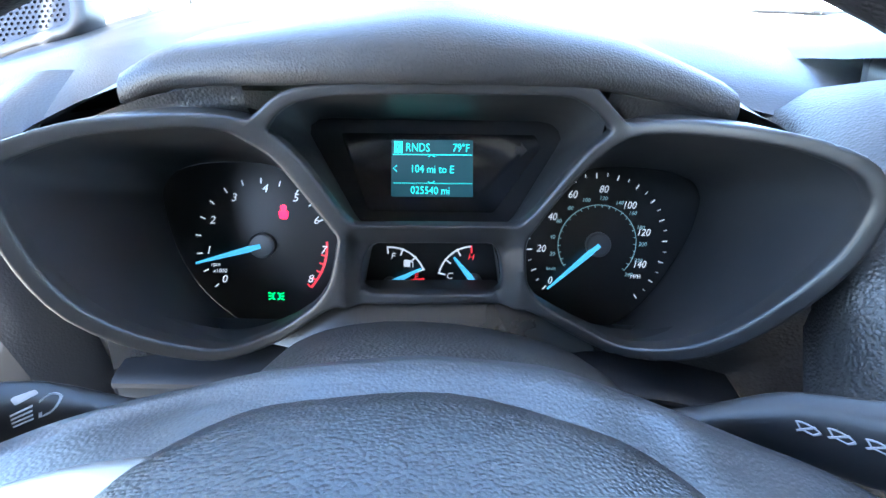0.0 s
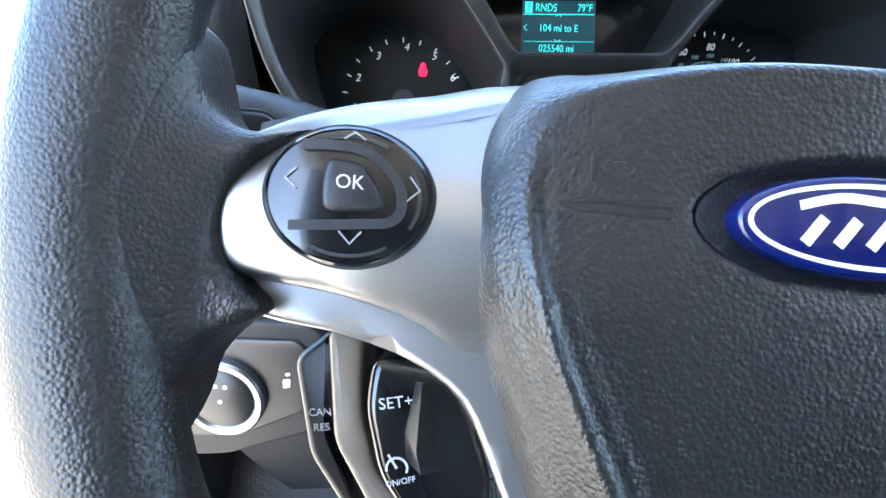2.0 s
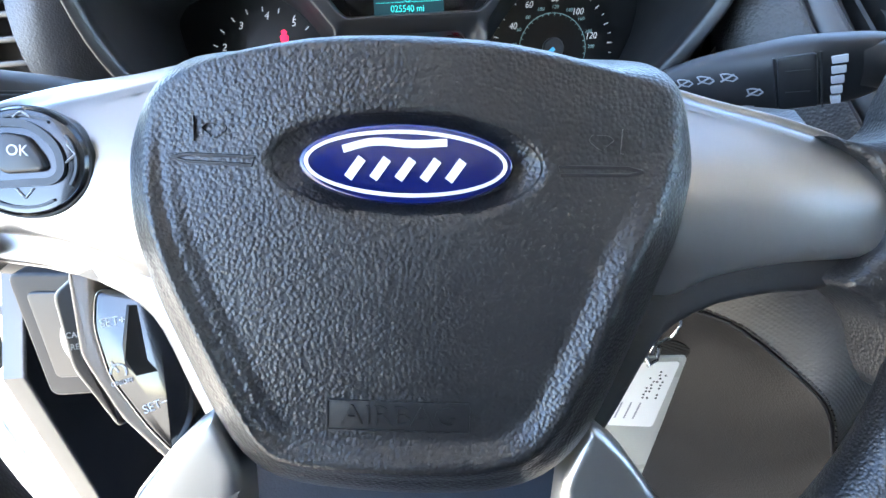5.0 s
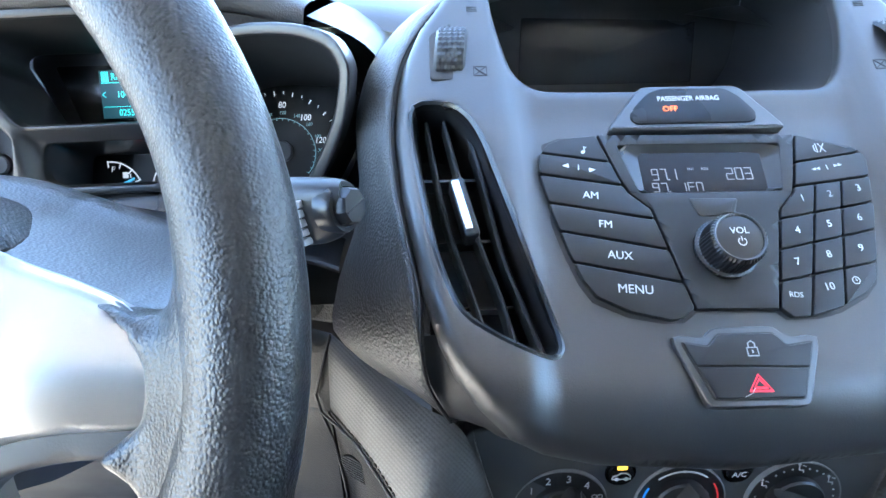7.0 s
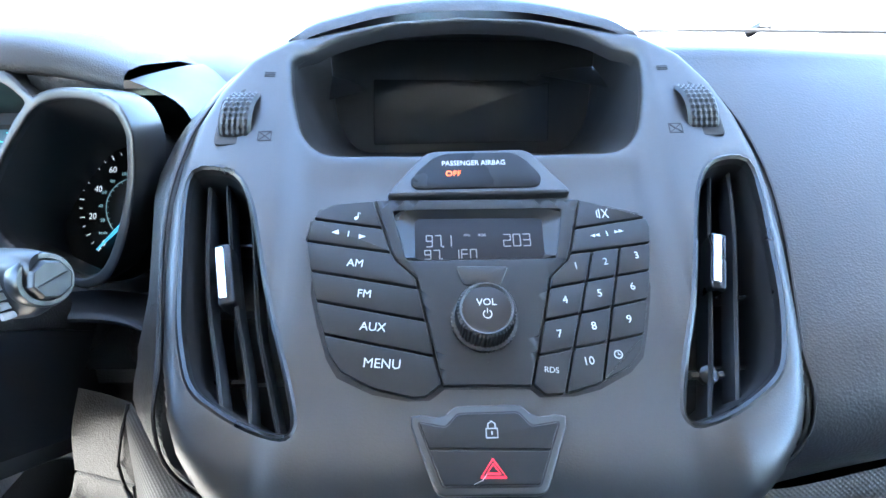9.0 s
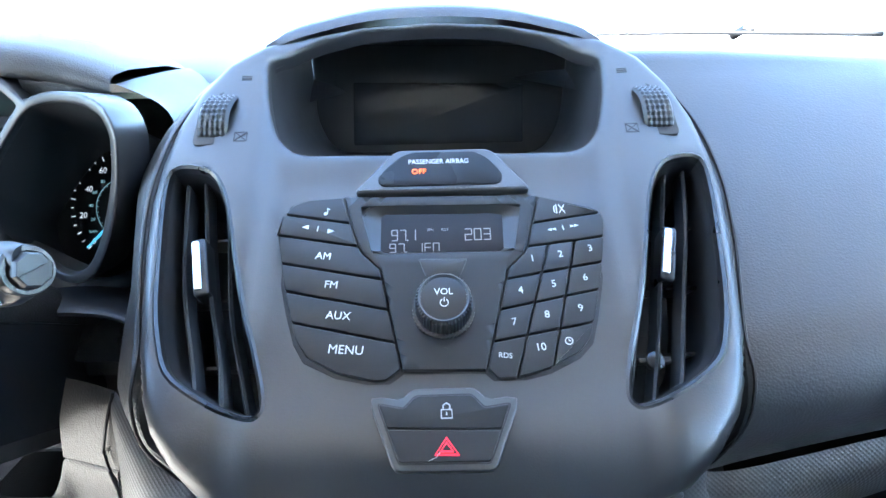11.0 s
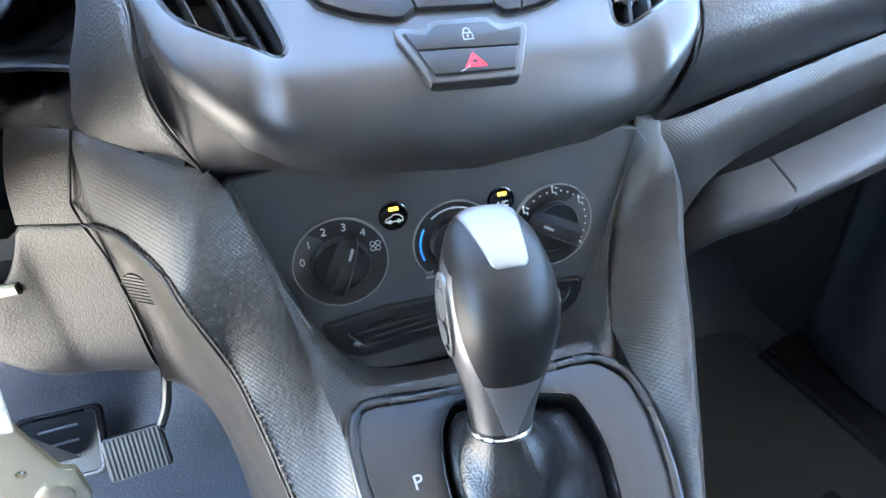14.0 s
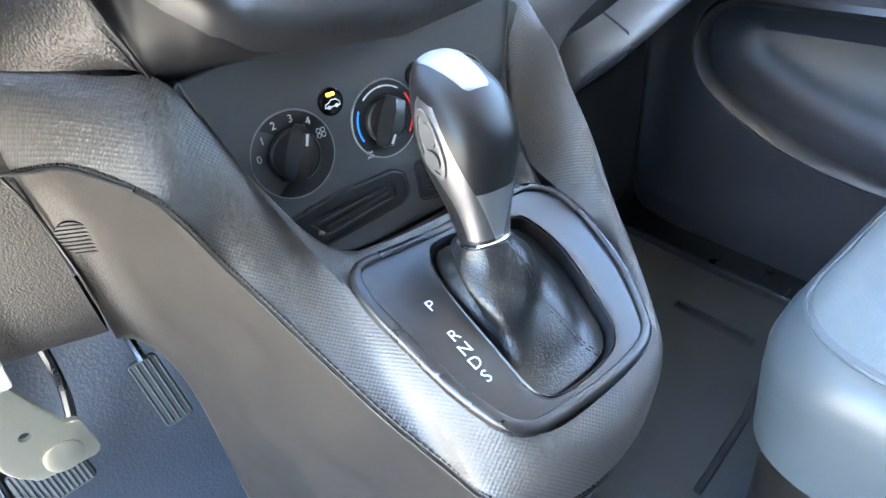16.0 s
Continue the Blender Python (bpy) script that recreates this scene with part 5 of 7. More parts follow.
for s in (-1, 1):
    c = (s * 63, 9)
    h = float(pad_h(*c)[0])
    part("horn_mark", merge(*[ribbon(q, 0.9, h - 0.8, h + 0.7) for q in (curved([(c[0] - 4, 9), (c[0], 6.4), (c[0] + 4, 9), (c[0] + 2, 11), (c[0] - 2, 11), (c[0] - 4, 9)], 4, False), [(c[0] + s * 6.5, 5), (c[0] + s * 6.8, 13)], [(c[0] - s * 4, 7), (c[0] - s * 7, 6)])]), LEATHER, pad, "embossed horn mark", m=WHEEL)

# spokes
SPK = [(76, 36), (90, 32.5), (107, 27), (133, 20.5), (151, 14.5), (161, 8), (167, 0), (169.8, -11), (169.5, -22), (166.5, -26.5), (152, -28.5), (136, -30), (115, -35), (104, -41), (94.5, -52), (88, -64), (78, -88), (70, -106), (60, -110), (70, -40), (74, 10)]


def spoke_h(u, v):
    a = abs(u)
    top = step01(v, -10, 26)
    return -12 - 9 * top - 3.0 * step01(a, 120, 168) - 6 * step01(-v, 26, 60) - 0.007 * (v + 5) ** 2


for s in (-1, 1):
    q = curved([(s * u, v) for u, v in SPK][::s], 2)
    part("spoke", sheet(q, [], 5, spoke_h, -14, r=4), SILVER, swheel, "satin silver spoke", m=WHEEL, angle=50)
    top = [(0, 42), (50, 38), (84, 34), (96, 30), (112, 26), (126, 22), (138, 18), (150, 14), (162, 7)]
    back = [(0, 138, 4), (-29, 130, 7), (-58, 128, 3), (-80, 124, -1), (-99, 118, -2), (-115, 109, -2), (-125, 98, 0), (-142, 78, 3), (-160, 56, 5)] if s < 0 else [(0, 138, 4), (46, 138, 0), (76, 134, -8), (91, 125, -8), (110, 124, -16), (128, 122, -23), (146, 115, -26), (160, 100, -24), (172, 70, -16)]
    lip = [WHEEL.inverted() @ Vector(p) for p in [(-60, 84, 12), (-88, 80, 12), (-107, 75, 10), (-128, 66, 10), (-146, 54, 9), (-160, 40, 7)]]
    lip = [WHEEL @ Vector((p.x if s < 0 else -p.x, p.y, p.z)) for p in lip]
    crest = [(76, 36), (92, 31.6), (110, 26.2), (133, 20.5), (151, 14.5), (162, 7)]
    face_ = [WHEEL @ Vector((s * u, v - 5.5, spoke_h(u, v - 5.5) + 0.2)) for u, v in crest]
    edge = [WHEEL @ Vector((s * u, v - 0.6, spoke_h(u, v) - 1.0)) for u, v in crest]
    if s > 0:
        lip = [e.lerp(p, 0.14) for e, p in zip(edge, lip)]
    part("spoke_top", surface([[tuple(f_), tuple(f_.lerp(e, 0.5) + Vector((0, 0, 0.4))), tuple(e), tuple(e.lerp(p, 0.35) + Vector((0, 0, 2.0))), tuple(e.lerp(p, 0.7) + Vector((0, 0, 2.0))), tuple(p), tuple(p + Vector((0, 2, -8)))] for f_, e, p in zip(face_, edge, lip)], 3, 3), SILVER, swheel, "satin silver spoke top", angle=60)
    front = [WHEEL @ Vector((0, 42, -34)), WHEEL @ Vector((s * 40, 40, -34)), lip[0], lip[1], lip[2], lip[3], lip[3].lerp(lip[4], 0.5), lip[4], lip[5]]
    rows = []
    for p, q in zip(front, back):
        p, q = p + Vector((0, 1, -2.5)), Vector(q)
        rows.append([tuple(p), tuple(p.lerp(q, 0.35)), tuple(p.lerp(q, 0.7)), tuple(q), tuple(q + Vector((0, 6, -30)))])
    part("spoke_cover", surface(rows, 3, 3), PAD, swheel, "dark cover behind the spoke", angle=60)
    # the spoke's under edge and its root in the rim
    low = [(s * u, v) for u, v in [(172, -25), (164, -38), (137, -42), (116, -47), (101, -55), (93, -64), (85, -80), (77, -96), (66, -112), (60, -104), (84, -40), (140, -20)]]
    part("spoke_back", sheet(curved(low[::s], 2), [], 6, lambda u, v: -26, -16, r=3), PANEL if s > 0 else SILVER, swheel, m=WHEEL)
    # the rim's skin flows into the spoke in two hollow curves
    root = [(s * u, v) for u, v in [(144, 15.4), (156, 13.6), (166, 14.4), (172.5, 20), (175, 31), (180, 44), (196, 36), (200, 0), (196, -60), (181, -78), (174, -66), (171, -53), (163, -43), (152.5, -36), (160, -28), (166, -20), (165, -4), (156, 8)]]
    part("spoke_root", sheet(curved(root[::s], 3), [], 4, lambda u, v: -11 + 13 * step01(abs(u), 164, 194) - 5 * step01(v, 4, 16) * (1 - step01(abs(u), 166, 182)), -26, r=5), RIMSKIN, swheel, "grained black spoke root", m=WHEEL, angle=70)
    foot = [(s * u, v) for u, v in [(68, -90), (74, -94), (84, -104), (100, -125), (110, -150), (84, -160), (58, -150), (60, -112)]]
    part("lower_spoke", sheet(rounded(foot[::s], 4), [], 6, lambda u, v: -16 - 0.1 * max(0, -100 - v), -14, r=4), SILVER, swheel, "satin silver lower spoke", m=WHEEL)

# thumb control on the driver's left spoke
CC = (-131.4, -3.2)
ov = lambda a_, b_: [(CC[0] + a_ * math.cos(t), CC[1] + b_ * math.sin(t)) for t in np.linspace(0, 2 * math.pi, 56, endpoint=False)]
ctl = part("thumb_control", loft([[(*p, -20) for p in ov(22.4, 18.6)], [(*p, -11.5) for p in ov(22.4, 18.6)], [(*p, -10.5) for p in ov(21.6, 17.8)], [(*p, -10.8) for p in ov(21.2, 17.4)], [(*p, -9.8) for p in ov(15, 12)]]), GLOSS, swheel, "round black thumb control", m=WHEEL)
part("control_gap", loft([[(*p, -14) for p in ov(23.4, 19.5)], [(*p, -11.8) for p in ov(23.1, 19.2)], [(*p, -11.8) for p in ov(22.1, 18.3)]], caps=(False, False)), VOID, ctl, m=WHEEL)
okp = [(-137, 6.5), (-128, 5.5), (-122.5, -1.5), (-121.5, -5), (-123, -6.4), (-135, -7.6), (-137.5, -6.5), (-138, 0)]
part("swoosh", ribbon(curved([(-144, 9.4), (-129, 9.2), (-119.6, 3), (-117, -4.6), (-119.6, -9), (-127, -10.2), (-146, -12)], 5, False), 2.6, -12, -8.6), KEYMAT, ctl, m=WHEEL)
okb = part("ok_button", prism(rounded(okp, 2.5), -11, -7.6, 1.2), KEYMAT, ctl, m=WHEEL)
part("ok_print", lettering("OK", 5.2, (-130.7, 0.2), -7.55), WHITE, okb, "white letters", m=WHEEL)
arrows = [[(-145.2, 3.2), (-148, 0.4), (-145.0, -2.2)], [(-115.4, 3.2), (-112.6, -0.2), (-115.8, -3.2)], [(-133.4, 11.6), (-130.6, 13.6), (-127.8, 11.8)], [(-133, -12.4), (-129.8, -15.6), (-127, -12.2)]]
part("arrow_print", merge(*[ribbon(q, 0.45, -11.2, -9.2) for q in arrows]), GREYPRINT, ctl, "pale arrows", m=WHEEL)
part("arc_ribs", merge(*[ribbon([(CC[0] + 19 * math.cos(radians(a)), CC[1] + 15.6 * math.sin(radians(a))) for a in range(a0, a1, 4)], 0.9, -11.5, -9.6) for a0, a1 in ((-28, 40), (-118, -50), (60, 110))]), KEYMAT, ctl, m=WHEEL)

# cruise switch pod behind the left lower spoke
cp = [(-124, -50), (-125, -66), (-119, -86), (-104, -106), (-92, -118), (-84, -102), (-84, -86), (-92, -64), (-102, -52)]
cruise = part("cruise_pod", prism(rounded(cp, 5), -70, -34, 3), GLOSS, swheel, "black cruise control pod", m=WHEEL)
bp = [(-140, -44), (-128, -44), (-127, -68), (-121, -88), (-88, -122), (-94, -128), (-118, -106), (-135, -80)]
part("cruise_paddle", prism(rounded(bp, 4), -72, -42, 3), material("warm grey paddle", (0.20, 0.16, 0.12), 0.4), swheel, "warm grey paddle edge", m=WHEEL)
part("cancel_pod", prism(rounded([(-152, -56), (-139, -44), (-137, -80), (-119, -108), (-124, -114), (-144, -88)], 4), -76, -50, 3), KEYMAT, swheel, m=WHEEL)
part("cruise_ridge", loft([[(-110, -56, -34), (-108, -56, -32), (-106, -56, -34)], [(-112, -72, -34), (-108, -76, -29), (-102, -78, -34)], [(-111, -80, -34), (-106, -84, -33), (-98, -82, -34)]]), KEYMAT, cruise, m=WHEEL)
part("cruise_words", merge(lettering("SET+", 5.0, (-115.5, -63), -33.8, 12), lettering("SET\u2212", 5.0, (-99, -96), -33.8, 24), ribbon(arc((-113.5, -83), 3.2, -20, 200, 14), 0.7, -34, -33.7), ribbon([(-113.5, -83), (-116.5, -79)], 0.7, -34, -33.7), lettering("ON/OFF", 2.6, (-112, -87), -33.8, 16)), WHITE, cruise, "white words", m=WHEEL)
part("cancel_word", merge(lettering("CAN", 3.6, (-141.5, -73), -49.8, 8), lettering("RES", 3.6, (-140.5, -78), -49.8, 8)), WHITE, swheel, "white words", m=WHEEL)

# column and its shroud
col = thing("steering_column_shroud", "dark plastic steering column shroud", "column shroud", WHEEL @ Vector((0, -20, -120)))
upper_rings, lower_rings = [], []
for w_, sx, top, bot in ((-62, 70, 8, -78), (-84, 78, 40, -86), (-120, 88, 58, -90), (-170, 96, 66, -88), (-240, 104, 66, -84), (-330, 110, 62, -80)):
    arch = [(sx * math.cos(a), top - 34 + 34 * math.sin(a)) for a in np.linspace(0, math.pi, 15)]
    mid_v = top - 34
    upper_rings.append([tuple(WHEEL @ Vector((*p, w_))) for p in arch + [(-sx + 1, mid_v - 6), (sx - 1, mid_v - 6)]])
    lower_rings.append([tuple(WHEEL @ Vector((*p, w_))) for p in [(sx - 1, mid_v - 7.2), (-sx + 1, mid_v - 7.2), (-sx + 4, bot + 22), (-sx + 26, bot), (sx - 26, bot), (sx - 4, bot + 22)]])
part("upper_shell", loft(upper_rings), COARSE, col)
part("lower_shell", loft(lower_rings), PANEL, col)

# ---- lower dash and floor console ----
lower = thing("knee_panel", "sunlit dark grained knee panel with a small round grille", "dashboard panel", (0, 160, -240))
# dimpled band that sweeps from under the cluster into the console's left leg
band = [
    [(192, 168, -131), (190, 160, -142), (187, 156, -192)],
    [(228, 128, -134), (222, 118, -148), (215, 110, -182)],
    [(256, 100, -138), (248, 86, -156), (239, 75, -193)],
    [(276, 88, -142), (266, 68, -168), (250, 52, -204)],
    [(290, 80, -168), (280, 60, -200), (266, 44, -248)],
    [(304, 62, -210), (296, 40, -242), (276, 22, -272)],
    [(318, 46, -246), (306, 14, -270), (288, -14, -300)],
]
GO = [(-78, 66), (-66, 70), (-40, 67), (10, 64), (62, 65), (80, 62), (92, 50), (96, 34), (93, 5), (82, -33), (63, -66), (53, -76), (35, -81), (-5, -82), (-44, -78), (-58, -73), (-67, -60), (-75, -30), (-80, 10), (-83, 46)]
for (u, v), mid_, out_ in (((-87, 44), (314, -20, -290), (301, -62, -326)), ((-84, 4), (319, -66, -310), (316, -104, -350)), ((-78, -34), (326, -106, -326), (321, -130, -353)), ((-68, -66), (342, -138, -336), (338, -150, -360)), ((-46, -84), (366, -152, -338), (368, -158, -372)), ((-5, -88), (402, -158, -342), (404, -159, -376)), ((38, -86), (440, -155, -340), (444, -153, -374)), ((60, -78), (472, -142, -332), (478, -138, -368)), ((74, -60), (494, -116, -318), (502, -112, -356)), ((90, -30), (514, -82, -296), (524, -80, -340)), ((100, 6), (528, -48, -268), (540, -56, -318))):
    band.append([tuple(GATE @ Vector((u, v, -3))), mid_, out_])
band += [
    [(508, -12, -272), (540, -16, -232), (552, -18, -290)],
    [(518, 44, -258), (556, 22, -206), (568, 22, -262)],
    [(535, 76, -232), (574, 54, -186), (586, 54, -236)],
    [(548, 86, -192), (586, 80, -175), (602, 90, -212)],
    [(557, 91, -152), (584, 92, -158), (606, 108, -182)],
    [(561, 93, -130), (582, 102, -138), (604, 118, -152)],
]
console = thing("floor_console", "dark dimpled floor console round the gear lever", "console", (420, -40, -500))
upper = [[(150, 182, -128), (140, 176, -160), (136, 172, -192)], [(170, 176, -129), (164, 168, -148), (162, 164, -192)], band[0]]
part("upper_panel", surface(upper, 4, 4), TRIM, lower, "grained upper knee panel", angle=60)
part("dimpled_band", surface(band, 4, 4), WEAVE, console, "dimpled soft trim band", angle=60)
stitch = [r[-1] for r in band[:13]]
st = curved(stitch, 10, False)
part("stitched_edge", merge(*[tube([Vector(a) + Vector((0.5, -0.5, 1.0)), Vector(a).lerp(Vector(b), 0.7) + Vector((0.5, -0.5, 1.0))], 0.9, 5) for a, b in zip(st, st[1:])]), TRIM, console, "moulded stitch line")
part("edge_groove", tube(curved([tuple(Vector(p) + Vector((-1.5, -0.5, -2))) for p in stitch], 6, False), 0.9, 6), VOID, console)
# side skirt from the stitch line down to the footwell opening and the floor
skirt = [
    [(187, 156, -193), (189, 158, -230), (191, 160, -290), (190, 164, -336), (190, 178, -352), (190, 290, -354)],
    [(215, 110, -183), (209, 136, -214), (202, 154, -264), (200, 164, -334), (201, 182, -366), (202, 300, -380)],
    [(239, 75, -194), (230, 104, -236), (219, 140, -306), (213, 164, -366), (214, 186, -398), (216, 300, -412)],
    [(250, 52, -205), (242, 86, -260), (230, 132, -346), (222, 166, -418), (221, 190, -452), (224, 310, -470)],
    [(266, 44, -248), (254, 80, -310), (237, 136, -412), (226, 170, -500), (223, 192, -542), (226, 310, -556)],
    [(276, 22, -272), (262, 66, -350), (241, 132, -482), (228, 172, -606), (222, 192, -650), (226, 310, -660)],
    [(288, -14, -300), (272, 40, -390), (247, 116, -562), (228, 168, -730), (221, 188, -800), (226, 310, -802)],
    [(301, -62, -326), (284, 0, -430), (258, 90, -640), (246, 130, -780), (242, 140, -800), (242, 300, -802)],
    [(316, -104, -350), (300, -40, -470), (280, 20, -680), (270, 60, -790), (268, 66, -800), (268, 200, -802)],
    [(321, -130, -353), (312, -84, -480), (298, -30, -690), (290, 0, -790), (290, 6, -800), (290, 120, -802)],
    [(338, -150, -360), (336, -124, -470), (330, -84, -700), (326, -70, -790), (326, -66, -800), (326, 60, -802)],
    [(368, -158, -372), (368, -136, -470), (366, -104, -710), (364, -92, -790), (364, -88, -800), (364, 20, -802)],
    [(404, -159, -376), (404, -138, -470), (404, -110, -710), (404, -100, -790), (404, -96, -800), (404, 20, -802)],
]
part("left_skirt", surface(skirt, 3, 3), TRIM, console, "smooth grained side skirt", angle=70)
right = [r[-1] for r in band[11:]]
rows = [[p, (p[0] - 3, p[1] + 8, p[2] - 30), (p[0] - 14, p[1] + 28, p[2] - 110), (p[0] - 30, p[1] + 60, FLOOR_Z)] for p in right]
part("right_skirt", surface(rows, 3, 2), TRIM, console, angle=60)
# knee panel below the band
rows = []
for x, y in ((0, 189), (40, 188), (76, 184), (92, 181), (112, 177), (126, 174), (137, 172), (160, 165), (187, 156)):
    k = float(np.interp(x, (30, 100), (0.62, 1)))
    crest = float(np.interp(x, (76, 92, 112, 126, 137), (-254, -251, -236, -214, -193)))
    rows.append([(x, y + dy, crest - (161 * k + 193 + crest) * f) for dy, f in ((14, 0.06), (2, 0.0), (0, 0.08), (3, 0.35), (6, 0.73), (17, 0.9), (38, 0.985), (140, 1.0))])
part("panel", surface(rows, 3, 3), TRIM, lower, "grained knee panel", angle=60)
# added black block: stands in for the deep shade round the column
part("column_shade", loft([[(x, 262, -124), (x, 262, -262), (x, 300, -300), (x, 310, -300), (x, 310, -124)] for x in (-300, 196)]), VOID, lower, "black block standing in for shade round the column")
# added black sheet in place of shade, hides the lit toe board
part("under_dash_shade", surface([[(x, 214, -240), (x, 300, -392), (x, 420, -608), (x, 500, -742)] for x in (-312, -200, -70)], 2, 2), VOID, lower, "black sheet standing in for shade under the dash", angle=60)
seam = curved([(177, 160, -176), (181, 155, -192), (187, 156, -222), (190, 158, -262), (191, 162, -306), (191, 173, -336), (191, 196, -352)], 5, False)
part("seam", tube([tuple(Vector(p) + Vector((0, -1, 0))) for p in seam], 1.3, 6), VOID, lower)
seam2 = curved([(181, 154, -191), (200, 131, -188), (215, 109, -184), (239, 74, -195)], 5, False)
part("upper_seam", tube([tuple(Vector(p) + Vector((0, -1, 0.5))) for p in seam2], 1.2, 6), VOID, lower)
seam3 = curved([(192, 166, -130), (186, 160, -150), (178, 158, -176)], 5, False)
part("side_seam", tube([tuple(Vector(p) + Vector((0, -1.5, 0.5))) for p in seam3], 1.2, 6), VOID, lower)
part("ledge", surface([[(x, y, -104), (x, y + 8, -98), (x, 300, -96)] for x, y in ((-190, 236), (0, 236), (110, 232), (160, 226), (196, 206))]), UNDER, lower)
GR = plane((202.5, 149, -247), (0.83, -0.55, 0), (-0.09, -0.13, 0.99))
ov2 = lambda k: [(15.5 * k * math.cos(a), 15.5 * k * math.sin(a)) for a in np.linspace(0, 2 * math.pi, 40, endpoint=False)]
grille = part("grille", prism(ov2(1), -5, 0.6, 0.4), VOID, lower, "small round slotted grille", m=GR)
for k in range(8):
    y = -12.6 + k * 3.6
    hx = 15.0 * math.sqrt(max(0.05, 1 - (y / 15.5) ** 2))
    part("bar", tube([(-hx, y, 0.7), (hx, y, 0.7)], 0.9, 6), TRIM, grille, m=GR)

# ---- heater panel ----
heat = thing("climate_panel", "black heater control panel with three round dials", "climate control", CLIM @ Vector((0, -50, 0)))
CO = curved([(-140, 34), (0, 40), (134, 32), (130, -5), (122, -35), (111, -65), (92, -99), (68, -120), (40, -126), (0, -127), (-40, -127), (-66, -123), (-88, -112), (-105, -92), (-120, -62), (-130, -30), (-137, 0)], 3)


def clim_h(u, v):
    return 0.00035 * u * u - 2


part("panel", sheet(CO, [], 8, clim_h, -12, r=2), HEATER, heat, m=CLIM)


DIALBLACK = material("matt black dial", (0.007, 0.007, 0.008), 0.42, vary=0.05)


def dial(c, face_r, prints, pointer):
    h = clim_h(*c)
    base = part("dial", lathe([(face_r, h - 3), (face_r, h + 1.4), (face_r - 0.8, h + 1.2), (face_r * 0.66, h + 0.6), (0.1, h + 0.4)], 56, c), DIALBLACK, heat, "round dial", m=CLIM)
    part("dial_ring", lathe([(face_r + 0.8, h - 1), (face_r + 0.5, h + 2.2), (face_r - 0.4, h + 2.0)], 56, c, caps=(False, False)), RINGGREY, base, m=CLIM)
    k = face_r * 0.61
    hub = part("knob", lathe([(k, h), (k, h + 5), (k * 0.94, h + 6.4), (k * 0.9, h + 5.6), (0.1, h + 5.4)], 48, c), KEYMAT, base, "turning knob", m=CLIM)
    m = CLIM @ Matrix.Translation((c[0], c[1], h + 5)) @ Matrix.Rotation(radians(pointer), 4, "Z")
    grip = [[(x, -w, 0), (x, -w * 0.5, t), (x, w * 0.5, t), (x, w, 0)] for x, w, t in ((-k * 1.0, 5.4, 2), (-k * 0.93, 8.6, 9), (-k * 0.4, 8.4, 13.5), (k * 0.4, 7.6, 14.5), (k * 0.95, 6.0, 13), (k * 1.16, 4.0, 3))]
    part("grip", loft(grip), KEYMAT, hub, "raised grip", m=m, angle=50)
    part("pointer", prism(rounded([(k * 0.5, -0.8), (k * 0.92, -0.8), (k * 0.92, 0.8), (k * 0.5, 0.8)], 0.5), 10.0, 14.6, 0.1), GREYPRINT, hub, "white pointer", m=m)
    for q in prints:
        part("legend", q, WHITE, base, "white legend", m=CLIM)
    return base


def pr(c, r, h):
    return lathe([(r, h), (r, h + 0.3)], 10, c)


h1 = clim_h(-82, -30) + 0.5 + 1.8
C1, C2, C3 = (-82, -32), (-2.5, -32), (72, -33)
dial(C1, 31, [lettering(s, 7.6, p, h1) for s, p in ((str(k), (C1[0] + 25.2 * math.cos(radians(a)), C1[1] + 25.2 * math.sin(radians(a)))) for k, a in enumerate((168, 139, 110, 80, 50)))] + [ribbon(arc((-58.6 + dx, -23.4 + dy), 1.6, 0, 360, 12), 0.5, h1, h1 + 0.3) for dx in (-1.8, 1.8) for dy in (-1.8, 1.8)], 67)
h2 = clim_h(0, -30) + 0.5 + 1.3
tempd = dial(C2, 29.5, [ribbon(arc(C2, 25, 130, 52, 20), 1.1, h2, h2 + 0.3), pr((C2[0], C2[1] + 25), 1.0, h2), lettering("MAX", 2.6, (-22.5, -52.5), h2), lettering("A/C", 3.4, (-22.5, -56), h2)], 238)
part("cold_arc", ribbon(arc(C2, 25, 205, 150, 16), 1.3, h2, h2 + 0.3), glowing("blue print", (0.03, 0.20, 0.62), 0.03), tempd, "blue arc", m=CLIM)
part("hot_arc", ribbon(arc(C2, 25, 35, -40, 16), 1.0, h2, h2 + 0.3), glowing("dark red print", (0.55, 0.03, 0.03), 0.03), tempd, "red arc", m=CLIM)
h3 = clim_h(72, -30) + 1.8
mode = [pr((C3[0] + 26.5 * math.cos(radians(a)), C3[1] + 26.5 * math.sin(radians(a))), 0.7, h3) for a in (-30, -18, -6, 6, 18, 54, 66, 78, 102, 114, 126, 170, 180, 190)]
for a in (-35, 36, 90, 146, 208):
    x, y = C3[0] + 26.5 * math.cos(radians(a)), C3[1] + 26.5 * math.sin(radians(a))
    mode += [ribbon([(x - 1.6, y + 3), (x - 1.2, y - 1), (x + 1.8, y - 1.4), (x + 2, y - 3.2)], 0.8, h3, h3 + 0.3), pr((x - 1.7, y + 3.6), 1.0, h3), ribbon([(x + 0.4, y + 2.6), (x + 2.8, y + 1.6)], 0.7, h3, h3 + 0.3)]
dial(C3, 31, mode, 152)
AMBER = glowing("amber lamp", (1.0, 0.45, 0.03), 0.18)
